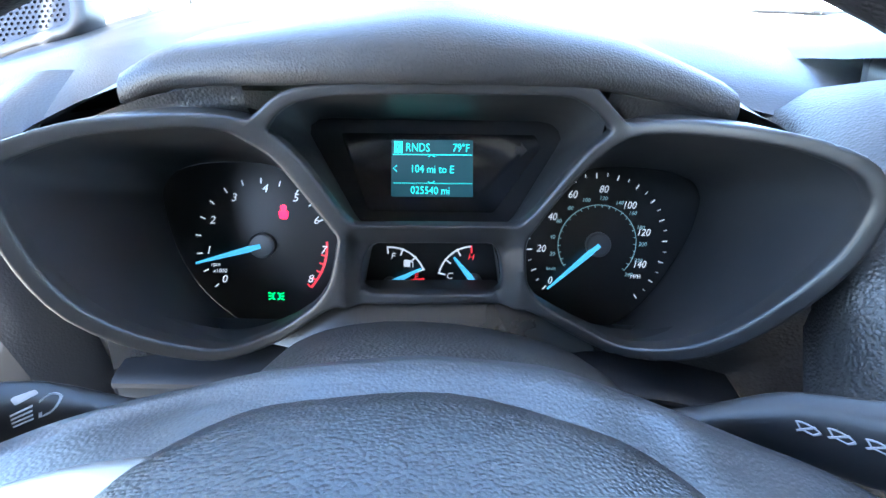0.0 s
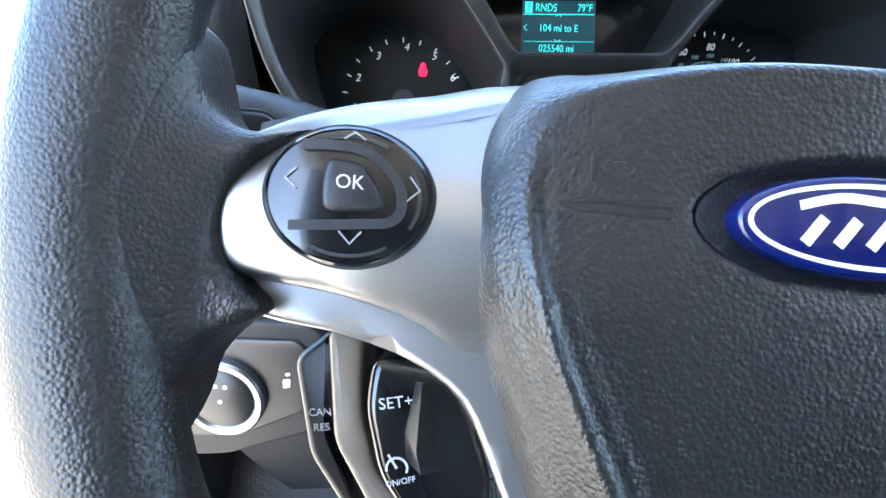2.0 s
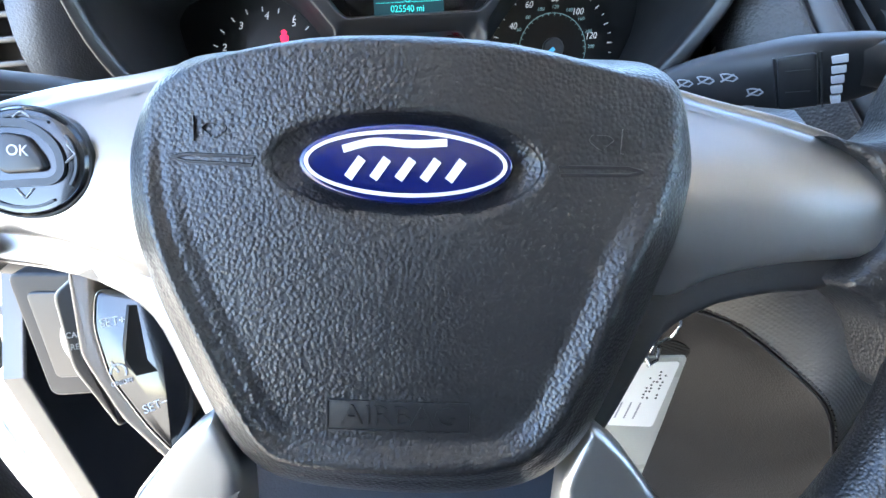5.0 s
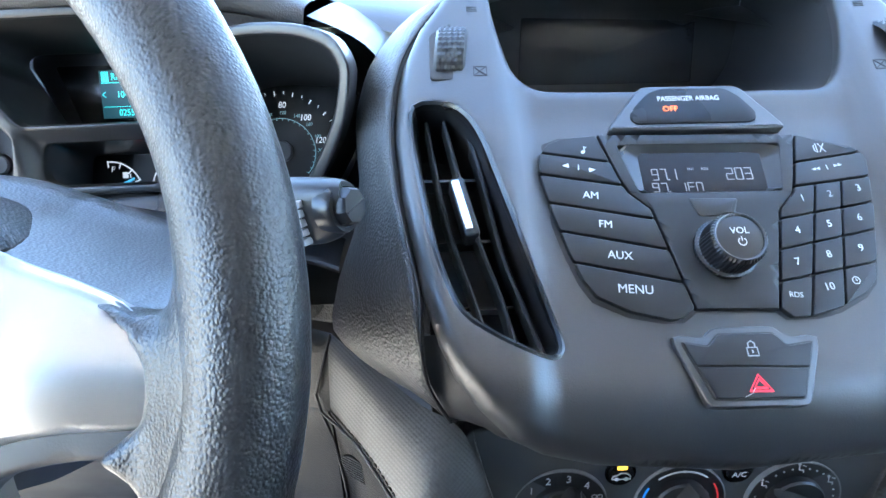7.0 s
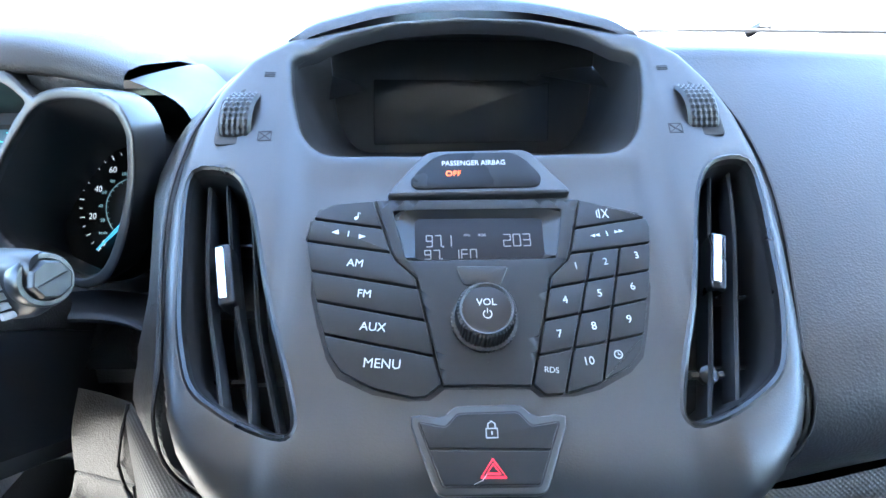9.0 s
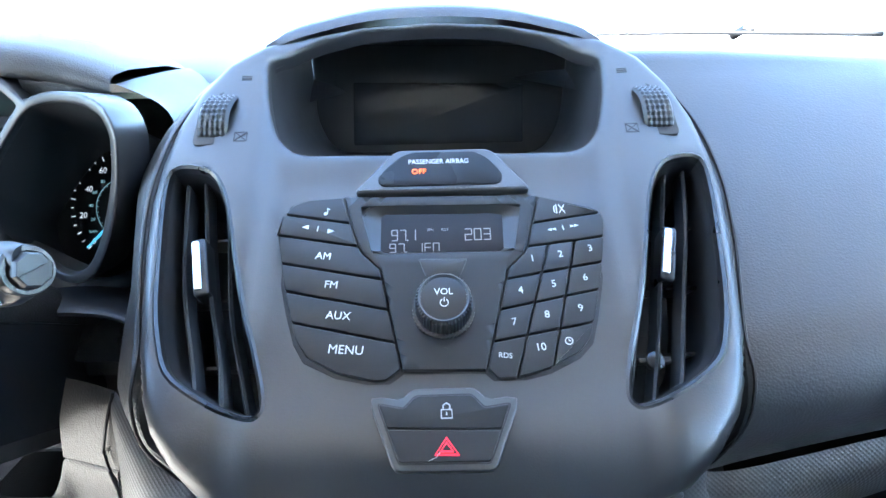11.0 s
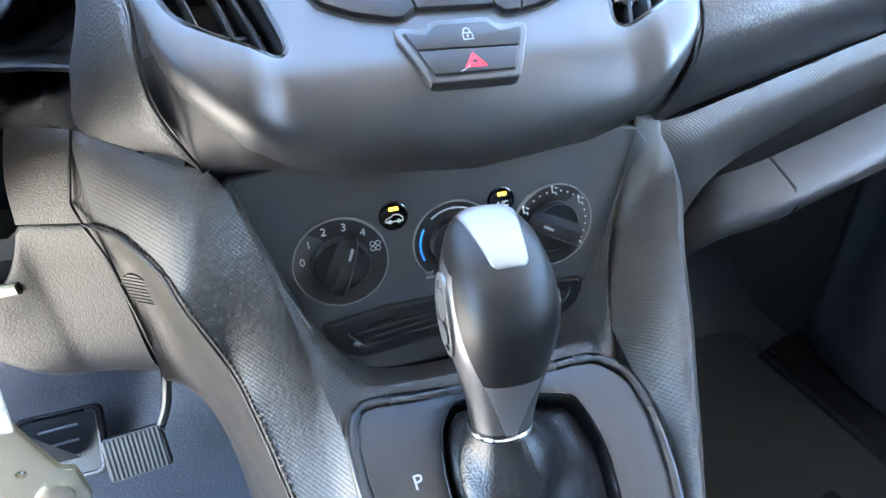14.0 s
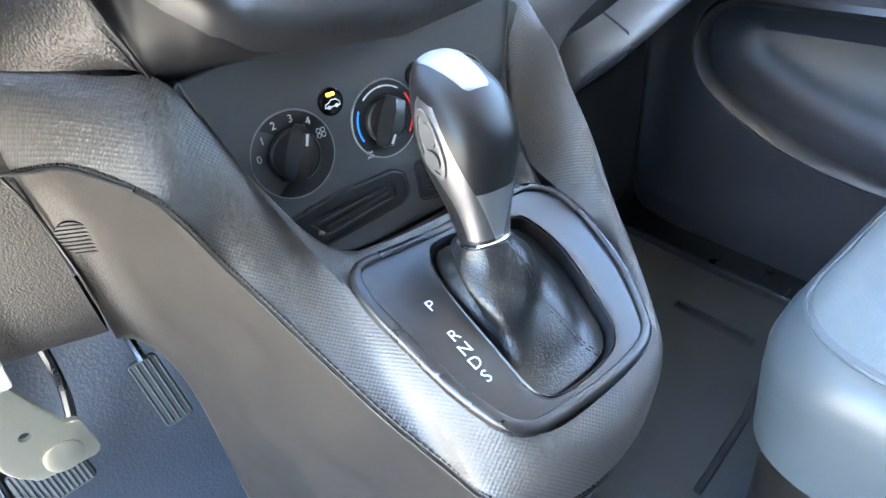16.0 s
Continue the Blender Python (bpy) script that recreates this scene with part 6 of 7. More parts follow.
for c, kind in (((-44, -6), "car"), ((32.4, -8), "ac")):
    h = clim_h(*c)
    b = part("push_button", lathe([(10, h - 3), (10, h + 1.2), (9.2, h + 1.6), (8.8, h + 1.0), (8.4, h + 1.6), (8, h + 2.8), (0.1, h + 3.4)], 40, c), GLOSS, heat, "round push button", m=CLIM)
    part("lamp", prism(rounded([(c[0] - 3.2, c[1] + 4.4), (c[0] + 3.2, c[1] + 4.4), (c[0] + 3.2, c[1] + 6.8), (c[0] - 3.2, c[1] + 6.8)], 0.6), h + 2, h + 3.5, 0.2), AMBER, b, "lit amber lamp", m=CLIM)
    if kind == "ac":
        g = lettering("A/C", 5.6, (c[0], c[1] - 1.6), h + 3.4)
    else:
        g = merge(ribbon([(c[0] - 6, c[1] - 3), (c[0] - 5.4, c[1] - 0.8), (c[0] - 2.6, c[1] + 0.2), (c[0] - 0.6, c[1] + 1.8), (c[0] + 3, c[1] + 1.6), (c[0] + 5.6, c[1] - 0.6), (c[0] + 5.8, c[1] - 3), (c[0] - 6, c[1] - 3)], 0.7, h + 3.0, h + 3.6), pr((c[0] - 3, c[1] - 3), 1.4, h + 3.2), pr((c[0] + 3, c[1] - 3), 1.4, h + 3.2))
    part("legend", g, WHITE, b, "white legend", m=CLIM)
SL = rounded([(-101, -77), (-60, -73), (-6, -74), (4, -80), (6, -98), (-2, -104), (-76, -108), (-88, -101), (-98, -86)], 4)
SR = rounded([(17, -77), (96, -81), (95, -100), (76, -112), (40, -114), (18, -110)], 4)
on = lambda d: (lambda u, v: clim_h(u, v) + d)
for edge, cut, blades in ((SL, [(-86, -86), (-14, -82), (-8, -86), (-8, -95), (-74, -100)], [[(-80 + k * 6, -89 - k * 6), (-14, -85.5 - k * 5)] for k in range(2)]), (SR, [(24, -83), (88, -86), (86, -95), (74, -105), (26, -104)], [[(27, -88 - k * 6), (84 - k * 5, -91 - k * 5)] for k in range(3)])):
    part("slot_gap", sheet(inset(edge, -2.0), [], 5, on(0.7), -4, r=0.2), VOID, heat, m=CLIM)
    plate_ = part("slot_plate", sheet(edge, [rounded(cut, 2.5)], 4, on(2.4), -5, r=1.6, hole_r=1.0), DIALBLACK, heat, "raised slotted plate", m=CLIM)
    part("slot", sheet(inset(rounded(cut, 2.5), -1), [], 5, on(-0.6), -2, r=0.2), VOID, plate_, m=CLIM)
    for q in blades:
        part("slot_blade", tube([(x, y, clim_h(x, y) + 1.4) for x, y in q], 1.3, 6, flat=0.7), KEYMAT, plate_, "thin louvre blade", m=CLIM)
part("slot_lever", tube([(-82, -95, clim_h(-82, -95) + 2.2), (-78, -97.4, clim_h(-78, -97) + 2.6)], 1.6, 8), RINGGREY, plate_, "small pale lever", m=CLIM)
# wall between the heater panel and the band's inner edge
floor_rows = [[(284, 90, -140), (296, 84, -190), (318, 80, -256), (350, 78, -304), (424, 78, -314), (498, 78, -304), (530, 82, -258), (548, 88, -196), (560, 92, -140)]]
floor_rows += [[(286, 84, -148), (302, 64, -206), (322, 48, -252), (352, 38, -284), (424, 34, -290), (494, 38, -284), (516, 48, -262), (542, 76, -206), (558, 88, -148)]]
floor_rows += [[(286, 84, -150), (304, 60, -212), (328, 20, -262), (356, 16, -266), (424, 14, -268), (490, 14, -268), (504, 10, -272), (534, 68, -222), (556, 86, -154)]]
floor_rows += [[(286, 84, -153), (305, 50, -222), (330, -18, -290), (358, 2, -282), (424, 0, -284), (490, 0, -284), (500, -22, -294), (530, 60, -234), (555, 86, -160)]]
part("panel_cove", surface(floor_rows, 4, 3), WEAVE, console, "dimpled cove below the heater panel", angle=60)

# ---- gear lever ----
sel = thing("gear_selector", "automatic gear lever with silver trim and a black leather boot", "gear lever", GATE @ Vector((0, 0, 0)))
part("frame", sheet(inset(curved(GO, 2), -5), [inset(curved(GO, 2), 3)], 4, lambda u, v: 3.5, -16, r=4, hole_r=2), SMOOTH, sel, "smooth black frame", m=GATE)
GI = curved([(-28, 50), (-20, 57), (0, 56), (44, 46), (54, 36), (56, 2), (42, -50), (34, -64), (22, -71), (-2, -73.5), (-26, -72), (-36, -65), (-39, -52), (-38, -20), (-37, 18), (-33, 40)], 3)
plate = part("gate_plate", sheet(inset(curved(GO, 2), 1), [GI], 6, lambda u, v: 2.0 - 0.0002 * u * u, -6, r=1.5, hole_r=2, hole_back=-14), material("satin black plate", (0.010, 0.0105, 0.012), 0.34, vary=0.06, wear=0.5), sel, "satin black selector plate", m=GATE)
part("gate_rim", loft([[(*p, 2.2 - 0.0002 * p[0] ** 2) for p in inset(GI, -1.6)], [(*p, 3.0) for p in inset(GI, -0.8)], [(*p, 2.0) for p in GI]], caps=(False, False)), SMOOTH, plate, m=GATE)
part("gate_letters", merge(*[lettering(s, 11.5, p, 2.0, turn) for s, p, turn in (("P", (-53.4, 19), 3), ("R", (-54.6, -6), 3), ("N", (-54.6, -17), 3), ("D", (-55.4, -27.5), 3), ("S", (-55.8, -38), 3))]), WHITE, plate, "white gear letters", m=GATE)
part("well", loft([[(*p, -13) for p in GI], [(*p, -40) for p in inset(GI, -1)]], caps=(False, True)), VOID, sel, m=GATE)
# boot: rings from the well up to the collar
COL = Vector((403, -44, -252))
AX = (Vector((417, -18, -160)) - COL).normalized()
TOPB = plane(COL, (1, 0, 0), (0, AX.z, -AX.y))
rings = []
for i in range(15):
    f = i / 14
    ring = []
    low = polar(inset(GI, 3), (6, -12), 48)
    for j in range(48):
        a = 2 * math.pi * j / 48
        b = Vector(GATE @ Vector((*low[j], -8)))
        t = COL + (TOPB.to_3x3() @ Vector((17 * math.cos(a), 17 * math.sin(a), 0)))
        g = f ** 0.62
        belly = 4 * math.sin(math.pi * f) * (1 + 0.5 * math.sin(3 * a + 5 * f)) + 3.4 * math.sin(11 * f + 1.6 * math.sin(2 * a)) * math.sin(math.pi * f)
        p = b.lerp(t, g)
        p.z = b.z + (t.z - b.z) * f ** 1.05
        d = Vector((math.cos(a), math.sin(a), 0))
        ring.append(tuple(p + d * belly))
    rings.append(ring)
BOOT = material("soft black leather", (0.007, 0.007, 0.008), 0.36, grain=0.6, cell=1.0, kind="leather")
boot = part("boot", loft(rings, caps=(False, False)), BOOT, sel, "gathered leather boot", angle=80)
for off in (-1.4, 1.4):
    pts = [Vector(r[38]) for r in rings]
    for a, b in zip(pts, pts[1:]):
        for k in range(2):
            q0, q1 = a.lerp(b, k * 0.5 + 0.05), a.lerp(b, k * 0.5 + 0.35)
            part("stitch", tube([q0 + Vector((off, -1.2, 0.6)), q1 + Vector((off, -1.2, 0.6))], 0.35, 5), TRIM, boot)
part("collar", lathe([(17, -2), (17.6, -0.8), (17.8, 0.8), (17.2, 1.8), (15.5, 2)], 40), CHROME, sel, "chrome collar", m=TOPB)
# knob, built along its axis: half widths across and fore-and-aft
KN = [(0, 15.5, 15), (9, 16.5, 16), (23, 19, 19), (38, 23, 23.5), (53, 26.5, 27.5), (68, 28, 29.5), (82, 27.5, 29), (92, 25.5, 27), (99, 22.5, 24), (103.5, 18, 19), (106, 12, 13), (107, 5, 6)]
AX2 = (Vector((409, -18, -143)) - COL).normalized()
KM = plane(COL, (1, 0, -AX2.x / AX2.z), (0, AX2.z, -AX2.y))
prof = curved(KN, 4, False)


def lean(z_):
    """The head's top slopes down towards the driver."""
    return 0.62 * step01(z_, 48, 104)


rings = []
for z_, a_, b_ in prof:
    ring = []
    for j in range(40):
        t = 2 * math.pi * j / 40
        c_, s_ = math.cos(t), math.sin(t)
        x = a_ * math.copysign(abs(c_) ** 0.82, c_)
        y = b_ * math.copysign(abs(s_) ** 0.82, s_)
        ring.append((x, y, z_ + lean(z_) * y))
    rings.append(ring)
knob = part("knob", loft(rings), material("satin black knob", (0.006, 0.0062, 0.007), 0.42, vary=0.05, wear=0.5, spec=0.3), sel, "satin black lever knob", m=KM, angle=70)


def knob_at(z_, t, up=0.7):
    """A point on the knob's skin, z_ along its axis and t degrees round it, raised by up."""
    i = min(range(len(prof)), key=lambda q: abs(prof[q][0] - z_))
    i = min(max(i, 1), len(prof) - 2)
    lo, hi = (i, i + 1) if prof[i][0] <= z_ else (i - 1, i)
    f = (z_ - prof[lo][0]) / (prof[hi][0] - prof[lo][0])
    a_, b_ = (prof[lo][k_] + (prof[hi][k_] - prof[lo][k_]) * f + up for k_ in (1, 2))
    c_, s_ = math.cos(radians(t)), math.sin(radians(t))
    x, y = a_ * math.copysign(abs(c_) ** 0.82, c_), b_ * math.copysign(abs(s_) ** 0.82, s_)
    return (x, y, z_ + lean(z_) * y)


def knob_patch(edges, n=12, m=6, up=0.7):
    """A skin on the knob between two angles that vary along it: rows of (z, t0, t1)."""
    zs = curved(edges, n, False)
    return loft([[knob_at(z_, t0 + (t1 - t0) * j / m, up * (0.15 if j in (0, m) else 1)) for j in range(m + 1)] for z_, t0, t1 in zs], closed=False)


PLATE = material("satin silver plate", (0.20, 0.20, 0.20), 0.42, metal=0.9, vary=0.04)
TRIMS = material("satin grey trim", (0.15, 0.15, 0.155), 0.42, metal=0.9, vary=0.04)
part("side_trim", knob_patch([(4, 190, 262), (16, 188, 250), (30, 184, 236), (44, 178, 222), (58, 172, 212), (72, 166, 204), (84, 164, 196), (92, 170, 188)]), TRIMS, knob, "silver side trim", m=KM, angle=60)
part("side_trim", knob_patch([(4, -82, -10), (16, -70, -10), (40, -44, -22), (66, -34, -24), (86, -28, -23)]), TRIMS, knob, "silver side trim", m=KM, angle=60)
part("lower_sleeve", knob_patch([(3, 262, 278), (14, 250, 290), (26, 238, 302), (36, 230, 310)], 6, 16, 0.4), material("dark satin grey", (0.26, 0.265, 0.28), 0.36, metal=0.85), knob, "satin grey sleeve", m=KM, angle=60)
button = part("button_rim", loft([[knob_at(68 + 20 * math.sin(a), 183 + 14 * math.cos(a) - 4 * math.sin(a), h_) for a in np.linspace(0, 2 * math.pi, 32, endpoint=False)] for h_ in (0.2, 2.4)] + [[knob_at(68 + 16.5 * math.sin(a), 183 + 10 * math.cos(a) - 4 * math.sin(a), h_) for a in np.linspace(0, 2 * math.pi, 32, endpoint=False)] for h_ in (2.4, 1.2)], caps=(False, True)), PLATE, knob, "satin release button", m=KM)
for z0, dz in ((75, 7.5), (60, 6)):
    part("rocker_key", loft([[knob_at(z0 + dz * math.sin(a), 183 + 8 * math.cos(a), h_) for a in np.linspace(0, 2 * math.pi, 24, endpoint=False)] for h_ in (1.0, 2.6)], caps=(False, True)), material("grey key", (0.06, 0.06, 0.06), 0.45), button, m=KM)
# silver plate on top, tapering towards the driver
cap_pts = [(-16, 17), (16, 17), (13, 2), (9.5, -15), (7, -17), (-7, -17), (-9.5, -15), (-13, 2)]


def top_z(x, y):
    """The height of the head's skin over a point of its plan."""
    best = 60
    for (z0, a0, b0), (z1, a1, b1) in zip(prof, prof[1:]):
        if z0 > 60:
            k0 = (abs(x) / a0) ** 2.4 + (abs(y) / b0) ** 2.4
            k1 = (abs(x) / a1) ** 2.4 + (abs(y) / b1) ** 2.4
            if k0 <= 1:
                z_ = z1 if k1 <= 1 else z0 + (z1 - z0) * (1 - k0) / (k1 - k0 + 1e-9)
                best = max(best, z_ + lean(z_) * y)
    return best


part("top_plate", sheet(rounded(cap_pts, 4), [], 2.5, lambda u, v: top_z(u, v) + 1.2, -4, r=1), PLATE, knob, "satin silver top plate", m=KM, angle=70)

# ---- stalks, switches and keys on the driver's side ----
def stalk(s):
    right = s > 0
    st = thing("wiper_stalk" if right else "indicator_stalk", "black column stalk with white wiper marks" if right else "black column stalk with white light marks", "control stalk", (s * 150, 136, -26))
    ax = [(s * 62, 190, -85, 9), (s * 100, 166, -64, 10), (s * 126, 150, -44, 11), (s * 148, 137, -28, 14), (s * 168, 118, -18, 17), (s * 190, 102, -9, 17.5), (s * 212, 92, -4, 16), (s * 222, 88, -1, 13)]
    path, rings = curved([a[:3] for a in ax], 4, False), []
    radii = np.interp(np.linspace(0, len(ax) - 1, len(path)), range(len(ax)), [a[3] for a in ax])
    for (x, y, z_), r_ in zip(path, radii):
        rings.append([(x, y + r_ * 0.62 * math.copysign(abs(math.cos(t)) ** 0.7, math.cos(t)), z_ + r_ * math.copysign(abs(math.sin(t)) ** 0.7, math.sin(t))) for t in np.linspace(0, 2 * math.pi, 36, endpoint=False)])
    part("lever", loft(rings), KEYMAT, st, m=None, angle=50)
    def mark(name, bm, label):
        """Thin print that follows the lever's front."""
        for v in bm.verts:
            x, z_ = s * 165 + v.co.x, -16 - 2 * right + v.co.y
            k = np.argsort([abs(q[0] - x) for q in path])[:2]
            w = [1 / (0.01 + abs(path[i][0] - x)) for i in k]
            cy, cz, r_ = (sum(a * b for a, b in zip(w, c)) / sum(w) for c in ([path[i][1] for i in k], [path[i][2] for i in k], [radii[i] for i in k]))
            f = min(0.99, abs(z_ - cz) / r_)
            v.co = (x, cy - r_ * 0.62 * (1 - f ** 2.857) ** 0.35 - 0.3 - v.co.z, z_)
        part(name, bm, GREYPRINT, st, label)

    face = plane((s * 190, 91.5, -9), (1, -0.59 * s, 0.32 * s), (0, 0.1, 1))
    if right:
        endm = plane((222, 88, -0.5), (0.46, 0.88, 0), (-0.2, 0.1, 1))
        part("end_rim", lathe([(12.4, -8), (12.8, 0), (11.8, 2), (9.8, 2), (9.8, -2)], 32, caps=(False, False)), SMOOTH, st, m=endm)
        cap = part("end_button", lathe([(9.2, -4), (9.2, 6), (8.0, 7.6), (0.1, 7.8)], 8), KEYMAT, st, "round end button", m=endm)
        part("button_line", ribbon([(-7, -1), (7, 1)], 0.8, 7, 8.2), VOID, cap, m=endm)
        for u in (-12, 7):
            part("ring_gap", ribbon([(u, 12), (u + 1, -14)], 0.9, -4, 1.2), VOID, st, "dark gap beside the turning ring", m=face)
        part("roller", prism(rounded([(-10.5, 12), (5.5, 12), (6.5, -13), (-10, -13)], 2), -4, 2.0, 0.8), SMOOTH, st, "turning ring", m=face)
        for v in (5, -5):
            part("roller_rib", ribbon([(-7, v), (3, v - 0.6)], 1.0, 1.2, 3.0), KEYMAT, st, "small rib", m=face)
        for k in range(5):
            part("roller_bar", prism(rounded([(11, 9 - k * 4.6), (17.5 - k * 0.6, 9 - k * 4.6), (17.5 - k * 0.6, 5.6 - k * 4.6), (11.4, 5.6 - k * 4.6)], 0.6), -4, 1.2, 0.2), GREYPRINT, st, "white bar", m=face)
        for x, y in ((-15, -1), (-8, 2.5), (-0.5, 6), (9.5, 1), (9.5, -8)):
            mark("wiper_mark", merge(ribbon(arc((x, y - 4), 5, 55, 125, 8) + [(x - 1.6, y - 2), (x + 1.6, y - 2), (x + 2.9, y)], 0.55, 0, 0.3), ribbon([(x - 2.4, y - 3.4), (x + 1.6, y + 1.4)], 0.55, 0, 0.3)), "white wiper mark")
        mark("ring_mark", ribbon(arc((10, -15), 1.6, 0, 360, 14), 0.55, 0, 0.3), "white ring mark")
    else:
        side = [(-26, 8), (20, 11), (27, 6), (32, -9), (28, -13), (-22, -11), (-28, -4)]
        part("panel_gap", prism(rounded(inset(side[::-1], -1.2), 4), -12, 0.7, 0.2), VOID, st, "dark groove", m=face)
        part("side_panel", prism(rounded(side[::-1], 4), -12, 1.9, 1.2), SMOOTH, st, "inset side panel", m=face)
        part("turn_mark", ribbon([(12, -8.6), (7, -6), (12, -3), (12, -4.8), (20, -5.2), (20, -7.6), (12, -7.2), (12, -8.6)], 0.7, 1, 2.3), GREYPRINT, st, "white arrow mark", m=face)
        mark("torch_mark", prism(rounded([(14, 3.4), (19, 2.4), (19.4, 0.2), (15.4, 0.8)], 0.5), 0, 0.3, 0.1), "white light mark")
        mark("beam_mark", ribbon(arc((22, -4.4), 2.8, -90, 90, 10) + [(20.6, -1.6), (20.6, -7.2), (22, -7.2)], 0.7, 0, 0.3), "white lamp mark")
        for k in range(4):
            mark("ray_mark", ribbon([(19, -2 - k * 1.6), (14.4, -2 - k * 1.6)], 0.6, 0, 0.3), "white ray mark")
    return st


stalk(1)
stalk(-1)


# outer vent at the driver's door
LV = plane((-300, 240, -40), (1, 0.08, 0), (-0.02, 0.16, 1))
pod = thing("outer_air_vent", "grey moulded air vent pod at the end of the dashboard", "air vent", (-320, 260, -90))
PODO = curved([(-115, -77), (-107, -44), (-82, -4), (-41, 46), (-16, 76), (24, 84), (58, 66), (66, 20), (72, -60), (66, -120), (30, -150), (-40, -154), (-82, -140), (-106, -115)], 3)
PODV = curved([(-44, -32), (-30, 8), (-10, 46), (18, 58), (38, 46), (44, 0), (44, -40), (10, -46), (-34, -46)], 3)
pod_h = lambda u, v: -0.0016 * (u + 10) ** 2 - 0.0010 * (v + 20) ** 2
part("housing", sheet(PODO, [PODV], 8, pod_h, -60, r=14, hole_r=4, hole_back=-16), UNDER, pod, "grey moulded housing", m=LV, angle=50)
groove = curved([(2, 72), (-28, 49), (-66, -14), (-82, -52), (-80, -82), (-62, -104), (-20, -118), (30, -120)], 5, False)
part("groove", tube([(u, v, pod_h(u, v) - 0.4) for u, v in groove], 1.7, 6), VOID, pod, m=LV)
part("duct", loft([[(*p, -8) for p in PODV], [(*p, -70) for p in inset(PODV, 3)]], caps=(False, True)), VOID, pod, m=LV)
for k in range(6):
    y = -34 + k * 16
    part("slat", tube([(-40 + k * 6.5, y, -12), (0, y + 1, -8), (42, y + 2, -14)], 2.4, 8, flat=0.5), SMOOTH, pod, m=LV)
# pale end of the dash between pod and binnacle
part("dash_end", surface([[(-258, 320, 60), (-262, 262, 34), (-258, 238, -20), (-236, 236, -100), (-226, 240, -150)], [(-240, 330, 66), (-238, 266, 44), (-236, 246, -10), (-226, 248, -90), (-214, 250, -150)], [(-222, 336, 66), (-220, 282, 40), (-220, 270, 0), (-212, 268, -80), (-200, 266, -150)]]), PAD, dash, angle=60)

# light switch
LS = plane((-226, 152, -194), (1, -0.12, 0), (0, 0.16, 1))
lsw = thing("light_switch", "black rotary headlight switch with a silver ring", "light switch", (-214, 160, -204))
part("housing", prism(rounded([(-64, 48), (54, 50), (62, 34), (58, -26), (-10, -54), (-64, -60)], 10), -70, -2, 3), UNDER, lsw, "grey housing", m=LS)
part("plate", prism(rounded([(-52, 34), (43, 38), (49, 31), (46, -12), (0, -36), (-52, -40)], 6), -6, 0, 1.5), KEYMAT, lsw, m=LS)
part("ring", lathe([(27, -2), (27, 5), (25.5, 7), (22.5, 7), (20.5, 5)], 48, (-6, -4.4), caps=(False, False)), SILVER, lsw, "silver ring", m=LS)
part("turn_knob", lathe([(21, 0), (21, 5), (18, 7), (0.1, 7.5)], 40, (-6, -4.4)), KEYMAT, lsw, m=LS)
part("marks", merge(*[lathe([(1.5, 7), (1.5, 7.9)], 12, c_) for c_ in ((-13, 5), (-8, 6.5), (-2, 6.2), (-6, -4.4))], prism(rounded([(32, 10), (37, 11), (36.5, 5), (32, 4)], 1), 0, 0.8, 0.1), prism(rounded([(34, 15), (37, 15.4), (37, 13.4), (34, 13)], 0.5), 0, 0.8, 0.1)), WHITE, lsw, "small white marks", m=LS)

# ignition lock, ring and tag
lock = thing("ignition_key", "metal key ring with a white paper tag in a clear sleeve", "keys", (130, 62, -150))
part("lock_barrel", lathe([(15, -20), (15, 0), (13, 3), (0.1, 3)], 28), SMOOTH, lock, "black lock barrel", m=plane((136, 84, -112), (1, 0, 0), (0, 0.3, 1)))
part("key_bow", prism(rounded([(-3, -16), (3, -16), (4, 14), (-4, 14)], 3), -7, 7, 1.5), KEYMAT, lock, "black key bow", m=plane((136, 72, -118), (0, 1, 0), (0, 0.2, 1)))
part("key_ring", tube([(133 + 13 * math.sin(a), 64 - 3 * math.cos(a), -137 + 16 * math.cos(a)) for a in np.linspace(0, 2 * math.pi, 36, endpoint=False)], 1.1, 8, closed=True), CHROME, lock, "steel split ring")
part("tag_loop", tube([(131, 62, -148), (128, 60, -154), (130, 58, -160), (135, 60, -158), (136, 62, -150)], 1.6, 8), CHROME, lock)
TG = plane((133, 60, -159), (1, 0.0, -0.16), (-0.02, 0.05, 1)) @ Matrix.Scale(0.84, 4)
part("tag_sleeve", prism(rounded([(-22, 2), (23, 6), (27, -60), (30, -128), (-20, -128), (-24, -60)], 3), -1, 1.4, 0.4), material("cloudy vinyl sleeve", (0.42, 0.42, 0.38), 0.3), lock, "cloudy vinyl sleeve", m=TG)
tag = part("tag_card", prism(rounded([(-17, -2), (19, 2), (20, -62), (-16, -62)], 3), 1.2, 1.9, 0.2), material("white card", (0.8, 0.8, 0.78), 0.6, vary=0.03), lock, "white card", m=TG)
rngt = random.Random(2)
part("tag_dots", merge(*[lathe([(0.9, 1.8), (0.9, 2.1)], 6, (x * 3.0 + rngt.uniform(-0.8, 0.8) + 3, -8 - y * 3.1)) for x in range(4) for y in range(9) if rngt.random() < 0.72]), VOID, tag, "black print dots", m=TG)
part("tag_lines", merge(*[ribbon([(-11 + k * 7, -38), (-12 + k * 7, -54)], 1.2, 1.8, 2.05) for k in range(3)]), GREYPRINT, tag, "grey print", m=TG)

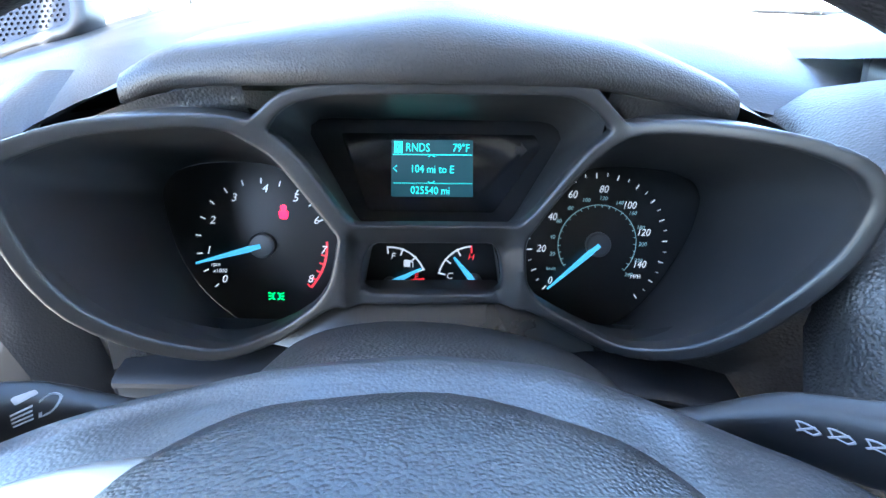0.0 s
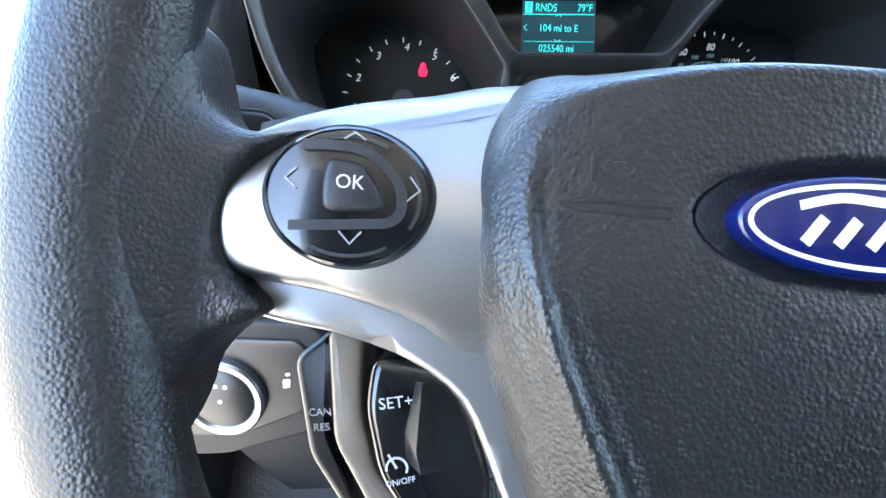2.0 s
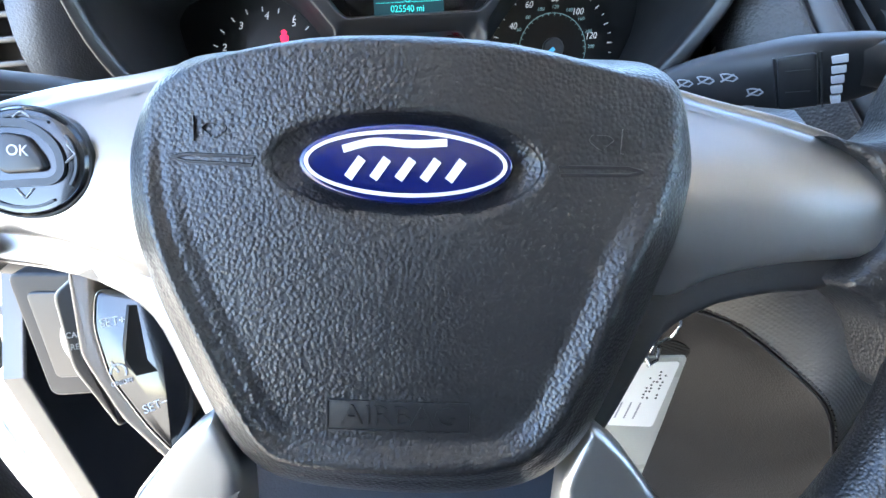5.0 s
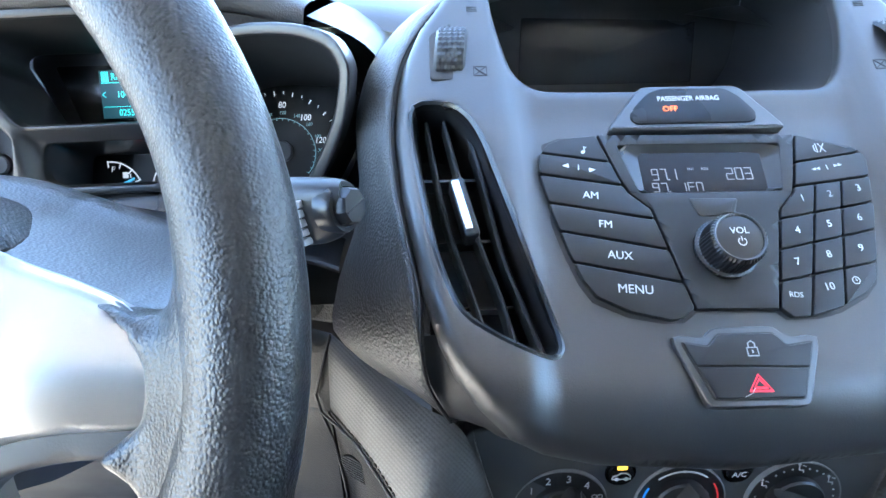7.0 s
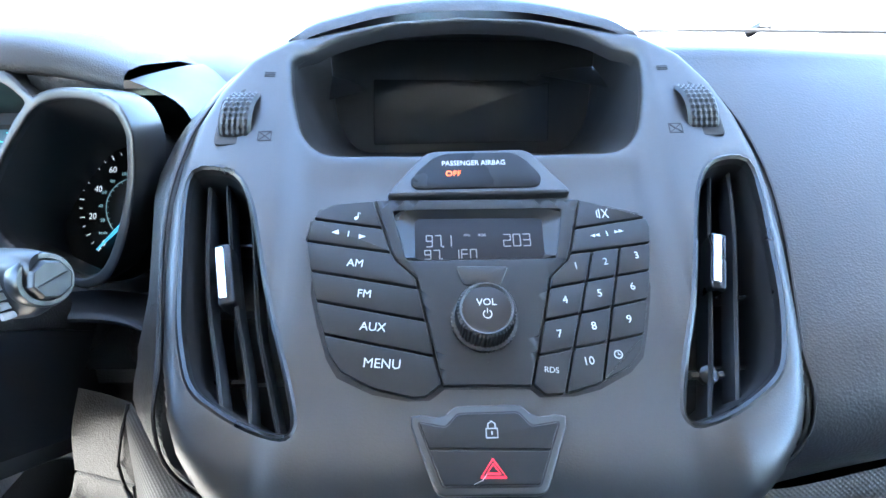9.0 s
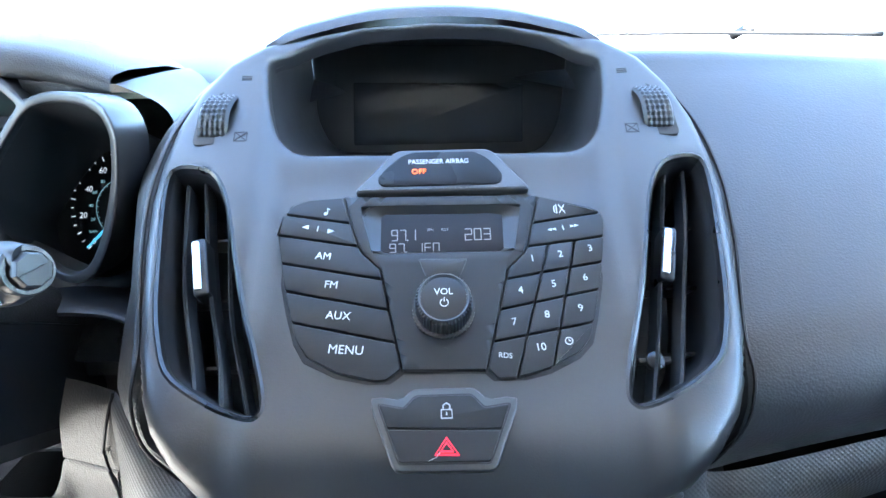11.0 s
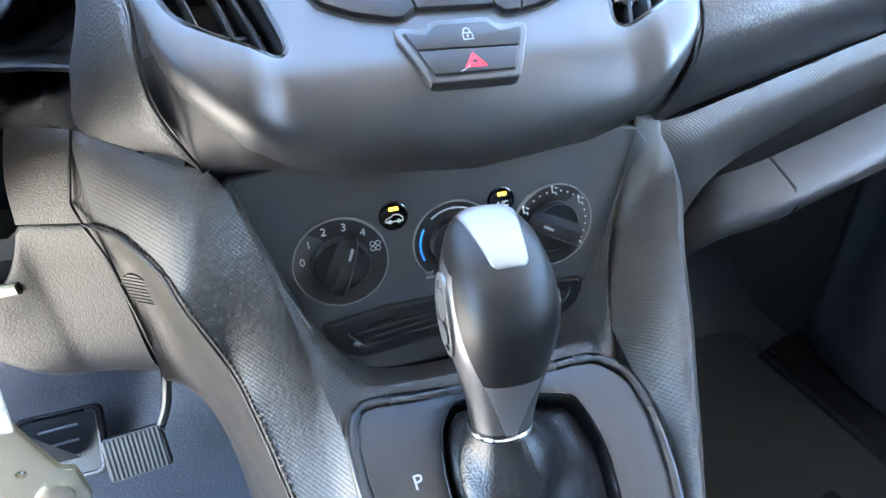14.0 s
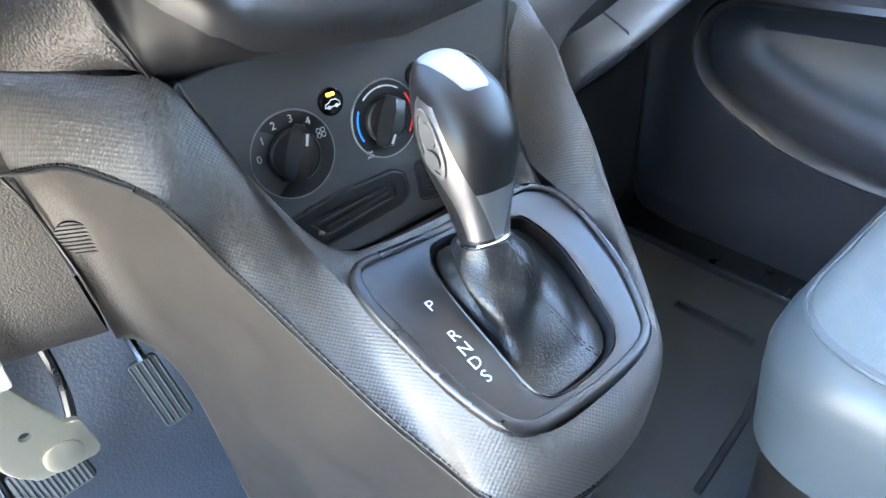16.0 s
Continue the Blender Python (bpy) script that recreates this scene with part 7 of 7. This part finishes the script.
# ---- footwell ----
def pedal(c, w, h_, ribs, upright, name, label):
    p = thing(name, label, "pedal", c)
    m = plane(c, (1, 0.02, 0.08), (0, 0.55, 1))
    part("pad", prism(rounded([(-w, -h_), (w, -h_), (w * 0.96, h_), (-w * 0.96, h_)], 9), -9, 0, 2.5), RUBBER, p, m=m)
    for k in range(ribs):
        f = -0.86 + 1.72 * k / (ribs - 1)
        if upright:
            part("rib", tube([(w * f, -h_ * 0.9, 0.5), (w * f, h_ * 0.9, 0.5)], 2.0, 6), RUBBER, p, m=m)
        else:
            part("rib", tube([(-w * 0.92, h_ * f, 0.5), (w * 0.92, h_ * f, 0.5)], 2.0, 6), RUBBER, p, m=m)
    return p


br = pedal((28, 440, -702), 44, 34, 13, True, "brake_pedal", "ribbed black rubber brake pedal")
part("arm", tube(curved([(60, 455, -690), (84, 470, -640), (96, 490, -560), (92, 540, -430)], 5, False), 7, 8), SMOOTH, br, "steel pedal arm")
ac = pedal((192, 478, -690), 22, 58, 5, True, "accelerator_pedal", "ribbed black accelerator pedal")
part("arm", tube([(190, 500, -640), (188, 524, -610), (188, 580, -570)], 7, 8), SMOOTH, ac)
fr = thing("foot_rest", "black foot rest with three bright metal strips", "foot rest", (-100, 520, -735))
FR = plane((-100, 520, -730), (1, 0, 0), (0, 0.75, 1))
part("pad", prism(rounded([(-62, -56), (62, -56), (62, 56), (-62, 56)], 14), -12, 0, 3), RUBBER, fr, m=FR)
part("rim", tube([(x, y, 1.5) for x, y in rounded([(-56, -50), (56, -50), (56, 50), (-56, 50)], 12)], 2.4, 6, closed=True), SMOOTH, fr, "raised rim", m=FR)
for k in range(3):
    part("strip", prism(rounded([(-30 + k * -2, 26 - k * 24), (28 - k * 2, 28 - k * 24), (28 - k * 2, 32 - k * 24), (-30 + k * -2, 30 - k * 24)], 1.5), -1, 1.6, 0.5), SILVER, fr, "bright metal strip", m=FR)
# zinc plated bracket hanging below the column
BK = plane((126, 58, -300), (0.94, 0.10, 0.12), (0.26, 0.06, 1))
brk = thing("steel_bracket", "zinc plated steel bracket under the dash", "bracket", (126, 58, -330))
ZINC = material("zinc plated steel", (0.55, 0.52, 0.40), 0.35, metal=0.85, vary=0.12)
hole_ = lambda c_, r_: [(c_[0] + r_ * math.cos(a), c_[1] + r_ * math.sin(a)) for a in np.linspace(0, 2 * math.pi, 20, endpoint=False)]
part("plate", sheet(rounded([(-34, 120), (4, 120), (14, 30), (20, -16), (27, -20), (25, -48), (20, -52), (-10, -42), (-16, -30), (-30, 40)], 3), [hole_((2, -8), 3.2)], 6, None, -4, r=0.8), ZINC, brk, m=BK)
part("rod", tube([(20, 182, -247), (118, 176, -243)], 5, 10), ZINC, brk, "bright steel rod")
part("washer", lathe([(11, 0), (11, 1.6), (9, 2.4), (0.1, 2.6)], 28, (8, -36)), ZINC, brk, m=BK)

# ---- passenger's side ----
mat_ = thing("floor_mat", "dark rubber floor mat with a slot", "floor mat", (930, 60, FLOOR_Z))
part("mat", sheet(rounded([(600, -480), (1180, -480), (1180, 470), (640, 470), (600, 200)], 40), [rounded([(1006, -46), (1030, -46), (1032, 106), (1008, 106)], 8)], 40, lambda u, v: 8 + 1.5 * math.sin(u * 0.02) * math.sin(v * 0.017), -7, r=4), RUBBER, mat_, m=Matrix.Translation((0, 0, FLOOR_Z)))
part("slot_base", prism(rounded([(1000, -52), (1036, -52), (1038, 112), (1002, 112)], 8), 0.3, 2, 0.3), VOID, mat_, m=Matrix.Translation((0, 0, FLOOR_Z)))
part("mat_seam", tube([(700, -126, FLOOR_Z + 9), (860, -110, FLOOR_Z + 9), (1000, -80, FLOOR_Z + 9)], 6, 8, flat=0.5), VOID, mat_)

SEATC = material("blue-grey woven seat cloth", (0.085, 0.105, 0.115), 0.7, grain=0.7, cell=2.2, kind="weave", vary=0.12)
SEATV = material("smooth grey seat vinyl", (0.055, 0.067, 0.075), 0.45, grain=0.2, cell=1.2, kind="leather")
seat = thing("passenger_seat", "grey cloth passenger seat with a smooth vinyl bolster", "seat", (850, -420, FLOOR_Z))


def seat_ring(z_, grow, dy=0):
    return [(x, y, z_) for x, y in rounded([(612 - grow, -152 + grow * 0.7 + dy), (1098 + grow, -152 + grow * 0.7 + dy), (1098 + grow, -700), (612 - grow, -700)], 90, 10)]


part("cushion", loft([seat_ring(-560, -6), seat_ring(-470, 6), seat_ring(-440, 8), seat_ring(-415, 2), seat_ring(-398, -16), seat_ring(-390, -44), seat_ring(-388, -90)]), SEATV, seat, "smooth vinyl bolster", angle=60)
part("insert", loft([[(x, y, -402) for x, y, z_ in seat_ring(0, -12)], [(x, y, -392) for x, y, z_ in seat_ring(0, -22)], [(x, y, -385) for x, y, z_ in seat_ring(0, -46)], [(x, y, -381 + 2 * math.sin(x * 0.02)) for x, y, z_ in seat_ring(0, -90)], [(x, y, -380) for x, y, z_ in seat_ring(0, -140)]]), SEATC, seat, "woven cloth insert", angle=60)
part("seam", tube([(x, y, -401) for x, y, z_ in seat_ring(0, -11)], 2.0, 6, closed=True), SEATV, seat)
part("skirt", loft([seat_ring(FLOOR_Z + 1, -40), seat_ring(-560, -20)]), TRIM, seat, "dark plastic seat base")
part("backrest", loft([[(x, y - 60 - f * 240, -400 + f * 660) for x, y in rounded([(640, -600), (1070, -600), (1070, -730), (640, -730)], 50, 6)] for f in (0, 0.3, 0.7, 1.0)]), SEATC, seat, "cloth backrest")

# passenger's door
door = thing("passenger_door", "dark plastic door panel with a moulded pocket, shut", "car door", (1260, 0, -600))
DM = plane((1240, 0, 0), (0, -1, 0), (0, 0, 1))
POCK = rounded([(-250, -350), (-215, -300), (120, -300), (600, -300), (600, -540), (90, -536), (0, -525), (-90, -500), (-170, -462), (-232, -420)], 60, 6)


def door_h(u, v):
    return 26 * step01(-v, 150, 330) - 30 * step01(-v, 690, 800) + 18 * step01(u, -330, -240)


DOORP = material("blue-black door plastic", (0.021, 0.023, 0.030), 0.42, grain=0.3, cell=1.4, kind="leather")
part("panel", sheet(rounded([(-360, -790), (-380, -300), (-340, 20), (900, 20), (900, -790)], 60, 5), [POCK], 22, door_h, -40, r=24, hole_r=14, hole_back=-22), DOORP, door, m=DM, angle=50)
part("pocket", loft([[(*p, door_h(*p) - 24) for p in POCK], [(*p, -40) for p in inset(POCK, 20)], [(*p, -60) for p in inset(POCK, 60)]], caps=(False, True)), DOORP, door, "moulded pocket", m=DM, angle=60)
part("pocket_lip", loft([[(*p, door_h(*p) - 2) for p in inset(POCK, -20)], [(*p, door_h(*p) + 8) for p in inset(POCK, -10)], [(*p, door_h(*p) - 4) for p in inset(POCK, 1)], [(*p, door_h(*p) - 22) for p in inset(POCK, 4)]], caps=(False, False)), PANEL, door, "rounded pocket lip", m=DM, angle=60)
part("speaker_boss", lathe([(78, 4), (74, 16), (66, 20), (60, 15), (0.1, 14)], 48, (-180, -640)), DOORP, door, "round speaker boss", m=DM)
part("pocket_divider", loft([[(40, -300, -50), (52, -300, -50), (46, -300, -10)], [(70, -420, -56), (84, -420, -56), (78, -410, -20)], [(110, -520, -40), (120, -520, -40), (115, -510, -22)]]), DOORP, door, m=DM)
part("sill_shell", prism([(-380, -800), (900, -800), (900, -20), (-380, -20)], -130, -100, 2, 1), WHITEPAINT, door, m=DM)
win = part("window_pane", prism([(-330, 30), (900, 30), (900, 560), (60, 560)], -30, -26, 0.5, 1), clear("side glass", (0.95, 0.98, 0.97)), door, "clear side window", m=DM)
win.visible_shadow = False
part("window_frame", sheet([(-360, 16), (900, 16), (900, 590), (40, 590)], [[(-318, 34), (860, 34), (860, 560), (64, 560)]], 40, None, -20), SMOOTH, door, m=DM)
part("sill", prism([(1150, -900), (1290, -900), (1290, 420), (1150, 380)], 0, 26, 8), SMOOTH, None, "black plastic door sill", m=Matrix.Translation((0, 0, FLOOR_Z)), kind="structure")

# windscreen pillar foot with its speaker grille, driver's side
PG = plane((-425, 600, 62), (1, 0.12, 0.1), (-0.1, 0.5, 0.85))
tw = thing("tweeter_grille", "dark perforated tweeter grille on the pillar foot", "speaker grille", (-425, 600, 40))
TGO = rounded([(-60, 44), (36, 40), (48, 22), (46, -4), (-60, -30)], 10)
part("surround", sheet(inset(TGO, -14), [TGO], 8, None, -40, r=8, hole_r=3), PANEL, tw, "grey surround", m=PG)
part("mesh", sheet(TGO, [hole_((x * 6.2 + (y % 2) * 3.1, y * 5.4), 1.9)[::3] for x in range(-9, 8) for y in range(-5, 8) if bool(inside(inset(TGO, 4), np.array([x * 6.2 + (y % 2) * 3.1]), np.array([y * 5.4]))[0])], 12, lambda u, v: -4, -2), SMOOTH, tw, m=PG)
part("backing", prism(TGO, -14, -10, 0.5), VOID, tw, m=PG)

# wiper resting on the glass
wp = thing("windscreen_wiper", "black wiper lying along the windscreen base", "wiper", (990, 830, 60))
part("blade", tube([(500, 905, 78), (760, 905, 78), (1000, 900, 74), (1300, 892, 66)], 5, 8), SMOOTH, wp)
part("arm", tube([(985, 930, 70), (995, 905, 84), (1010, 900, 80)], 9, 8), SMOOTH, wp)

# ---- outside ----
GROUND_Z = -1400
GROUNDM = material("sunlit pale concrete", (0.40, 0.345, 0.27), 0.9, grain=0.5, cell=30, kind="fine", vary=0.2)
bm = bmesh.new()
bmesh.ops.create_grid(bm, x_segments=8, y_segments=8, size=400000)
part("ground", bm, GROUNDM, None, "pale sunlit concrete lot", m=Matrix.Translation((0, 0, GROUND_Z)), kind="structure", flip=False)

# driver's door, swung open ahead of the doorway
od = thing("open_driver_door", "white van door swung wide open", "car door", (-470, 330, -500))
DO = plane((-640, 440, 0), (-0.94, 0.34, 0), (0, 0, 1))
part("door_skin", prism(rounded([(0, -860), (820, -860), (900, -100), (860, 20), (0, 20)], 40), -60, 0, 10), WHITEPAINT, od, m=DO)
HINGE = material("dull grey hinge steel", (0.05, 0.046, 0.04), 0.6, vary=0.2)
part("door_check", tube([(-440, 340, -304), (-525, 330, -315), (-640, 350, -316)], [5, 8, 10], 8), HINGE, od, "steel door check strap")
part("hinge", loft([[(-510, 332, -322), (-480, 332, -322), (-480, 352, -322), (-510, 352, -322)], [(-524, 326, -350), (-486, 326, -345), (-486, 350, -345), (-524, 350, -350)], [(-526, 330, -392), (-500, 330, -394), (-500, 348, -394), (-526, 348, -392)]]), HINGE, od, "steel hinge", angle=40)


# parked vehicles and a railing beyond the windscreen
def parked_van(x, y, long, tall, paint):
    v = thing("parked_van" if tall > 1700 else "parked_car", "white parked van in bright sun" if tall > 1700 else "pale parked car in bright sun", "van" if tall > 1700 else "car", (x, y, GROUND_Z), "vehicles in the lot")
    prof_ = [(-long / 2, 250), (-long / 2, tall * 0.55), (-long * 0.36, tall * 0.62), (-long * 0.2, tall), (long * 0.38, tall), (long * 0.48, tall * 0.6), (long / 2, 260)]
    m_ = Matrix.Translation((x, y, GROUND_Z)) @ plane((0, 0, 0), (1, 0, 0), (0, 0, 1))
    part("body", prism(rounded(prof_, 160, 3), -850, 850, 120, 3), paint, v, m=m_)
    for a_, b_ in ((-0.3, -0.05), (-0.02, 0.2), (0.23, 0.38)):
        part("window", prism(rounded([(long * a_, tall * 0.64), (long * b_, tall * 0.64), (long * b_, tall * 0.92), (long * max(a_, -0.2), tall * 0.92)], 50), 800, 856, 4), PALEGLASS, v, "side window with sky sheen in its colour", m=m_)
    for f in (-0.3, 0.3):
        w = part("wheel", lathe([(330, -880), (340, -860), (340, -700), (330, -690)], 24, (long * f, 340)), RUBBER, v, m=m_ @ Matrix.Diagonal((1, 1, -1, 1)))
        part("rim", lathe([(210, 882), (190, 886), (0.1, 880)], 20, (long * f, 340)), SILVER, w, m=m_)
    return v


# the sky's reflection is put into this glass as a pale base colour
PALEGLASS = material("car glass with painted sky sheen", (0.30, 0.33, 0.35), 0.2, vary=0.03)
PALE = material("pale silver car paint", (0.5, 0.51, 0.52), 0.25, vary=0.03, coat=0.5)
parked_van(7200, 14500, 5200, 2050, WHITEPAINT)
parked_van(13500, 15500, 4600, 1480, PALE)
parked_van(1200, 17500, 4600, 1480, WHITEPAINT)
parked_van(-5200, 16500, 4500, 1450, PALE)
fence = thing("railing", "grey upright metal railing at the lot's edge", "fence", (9000, 21000, GROUND_Z))
for k in range(60):
    part("post", tube([(2000 + k * 260, 21000, GROUND_Z), (2000 + k * 260, 21000, GROUND_Z + 2100)], 22, 6), GREYPRINT, fence)
for z_ in (300, 1900):
    part("rail", tube([(2000, 21000, GROUND_Z + z_), (17500, 21000, GROUND_Z + z_)], 28, 6), GREYPRINT, fence)
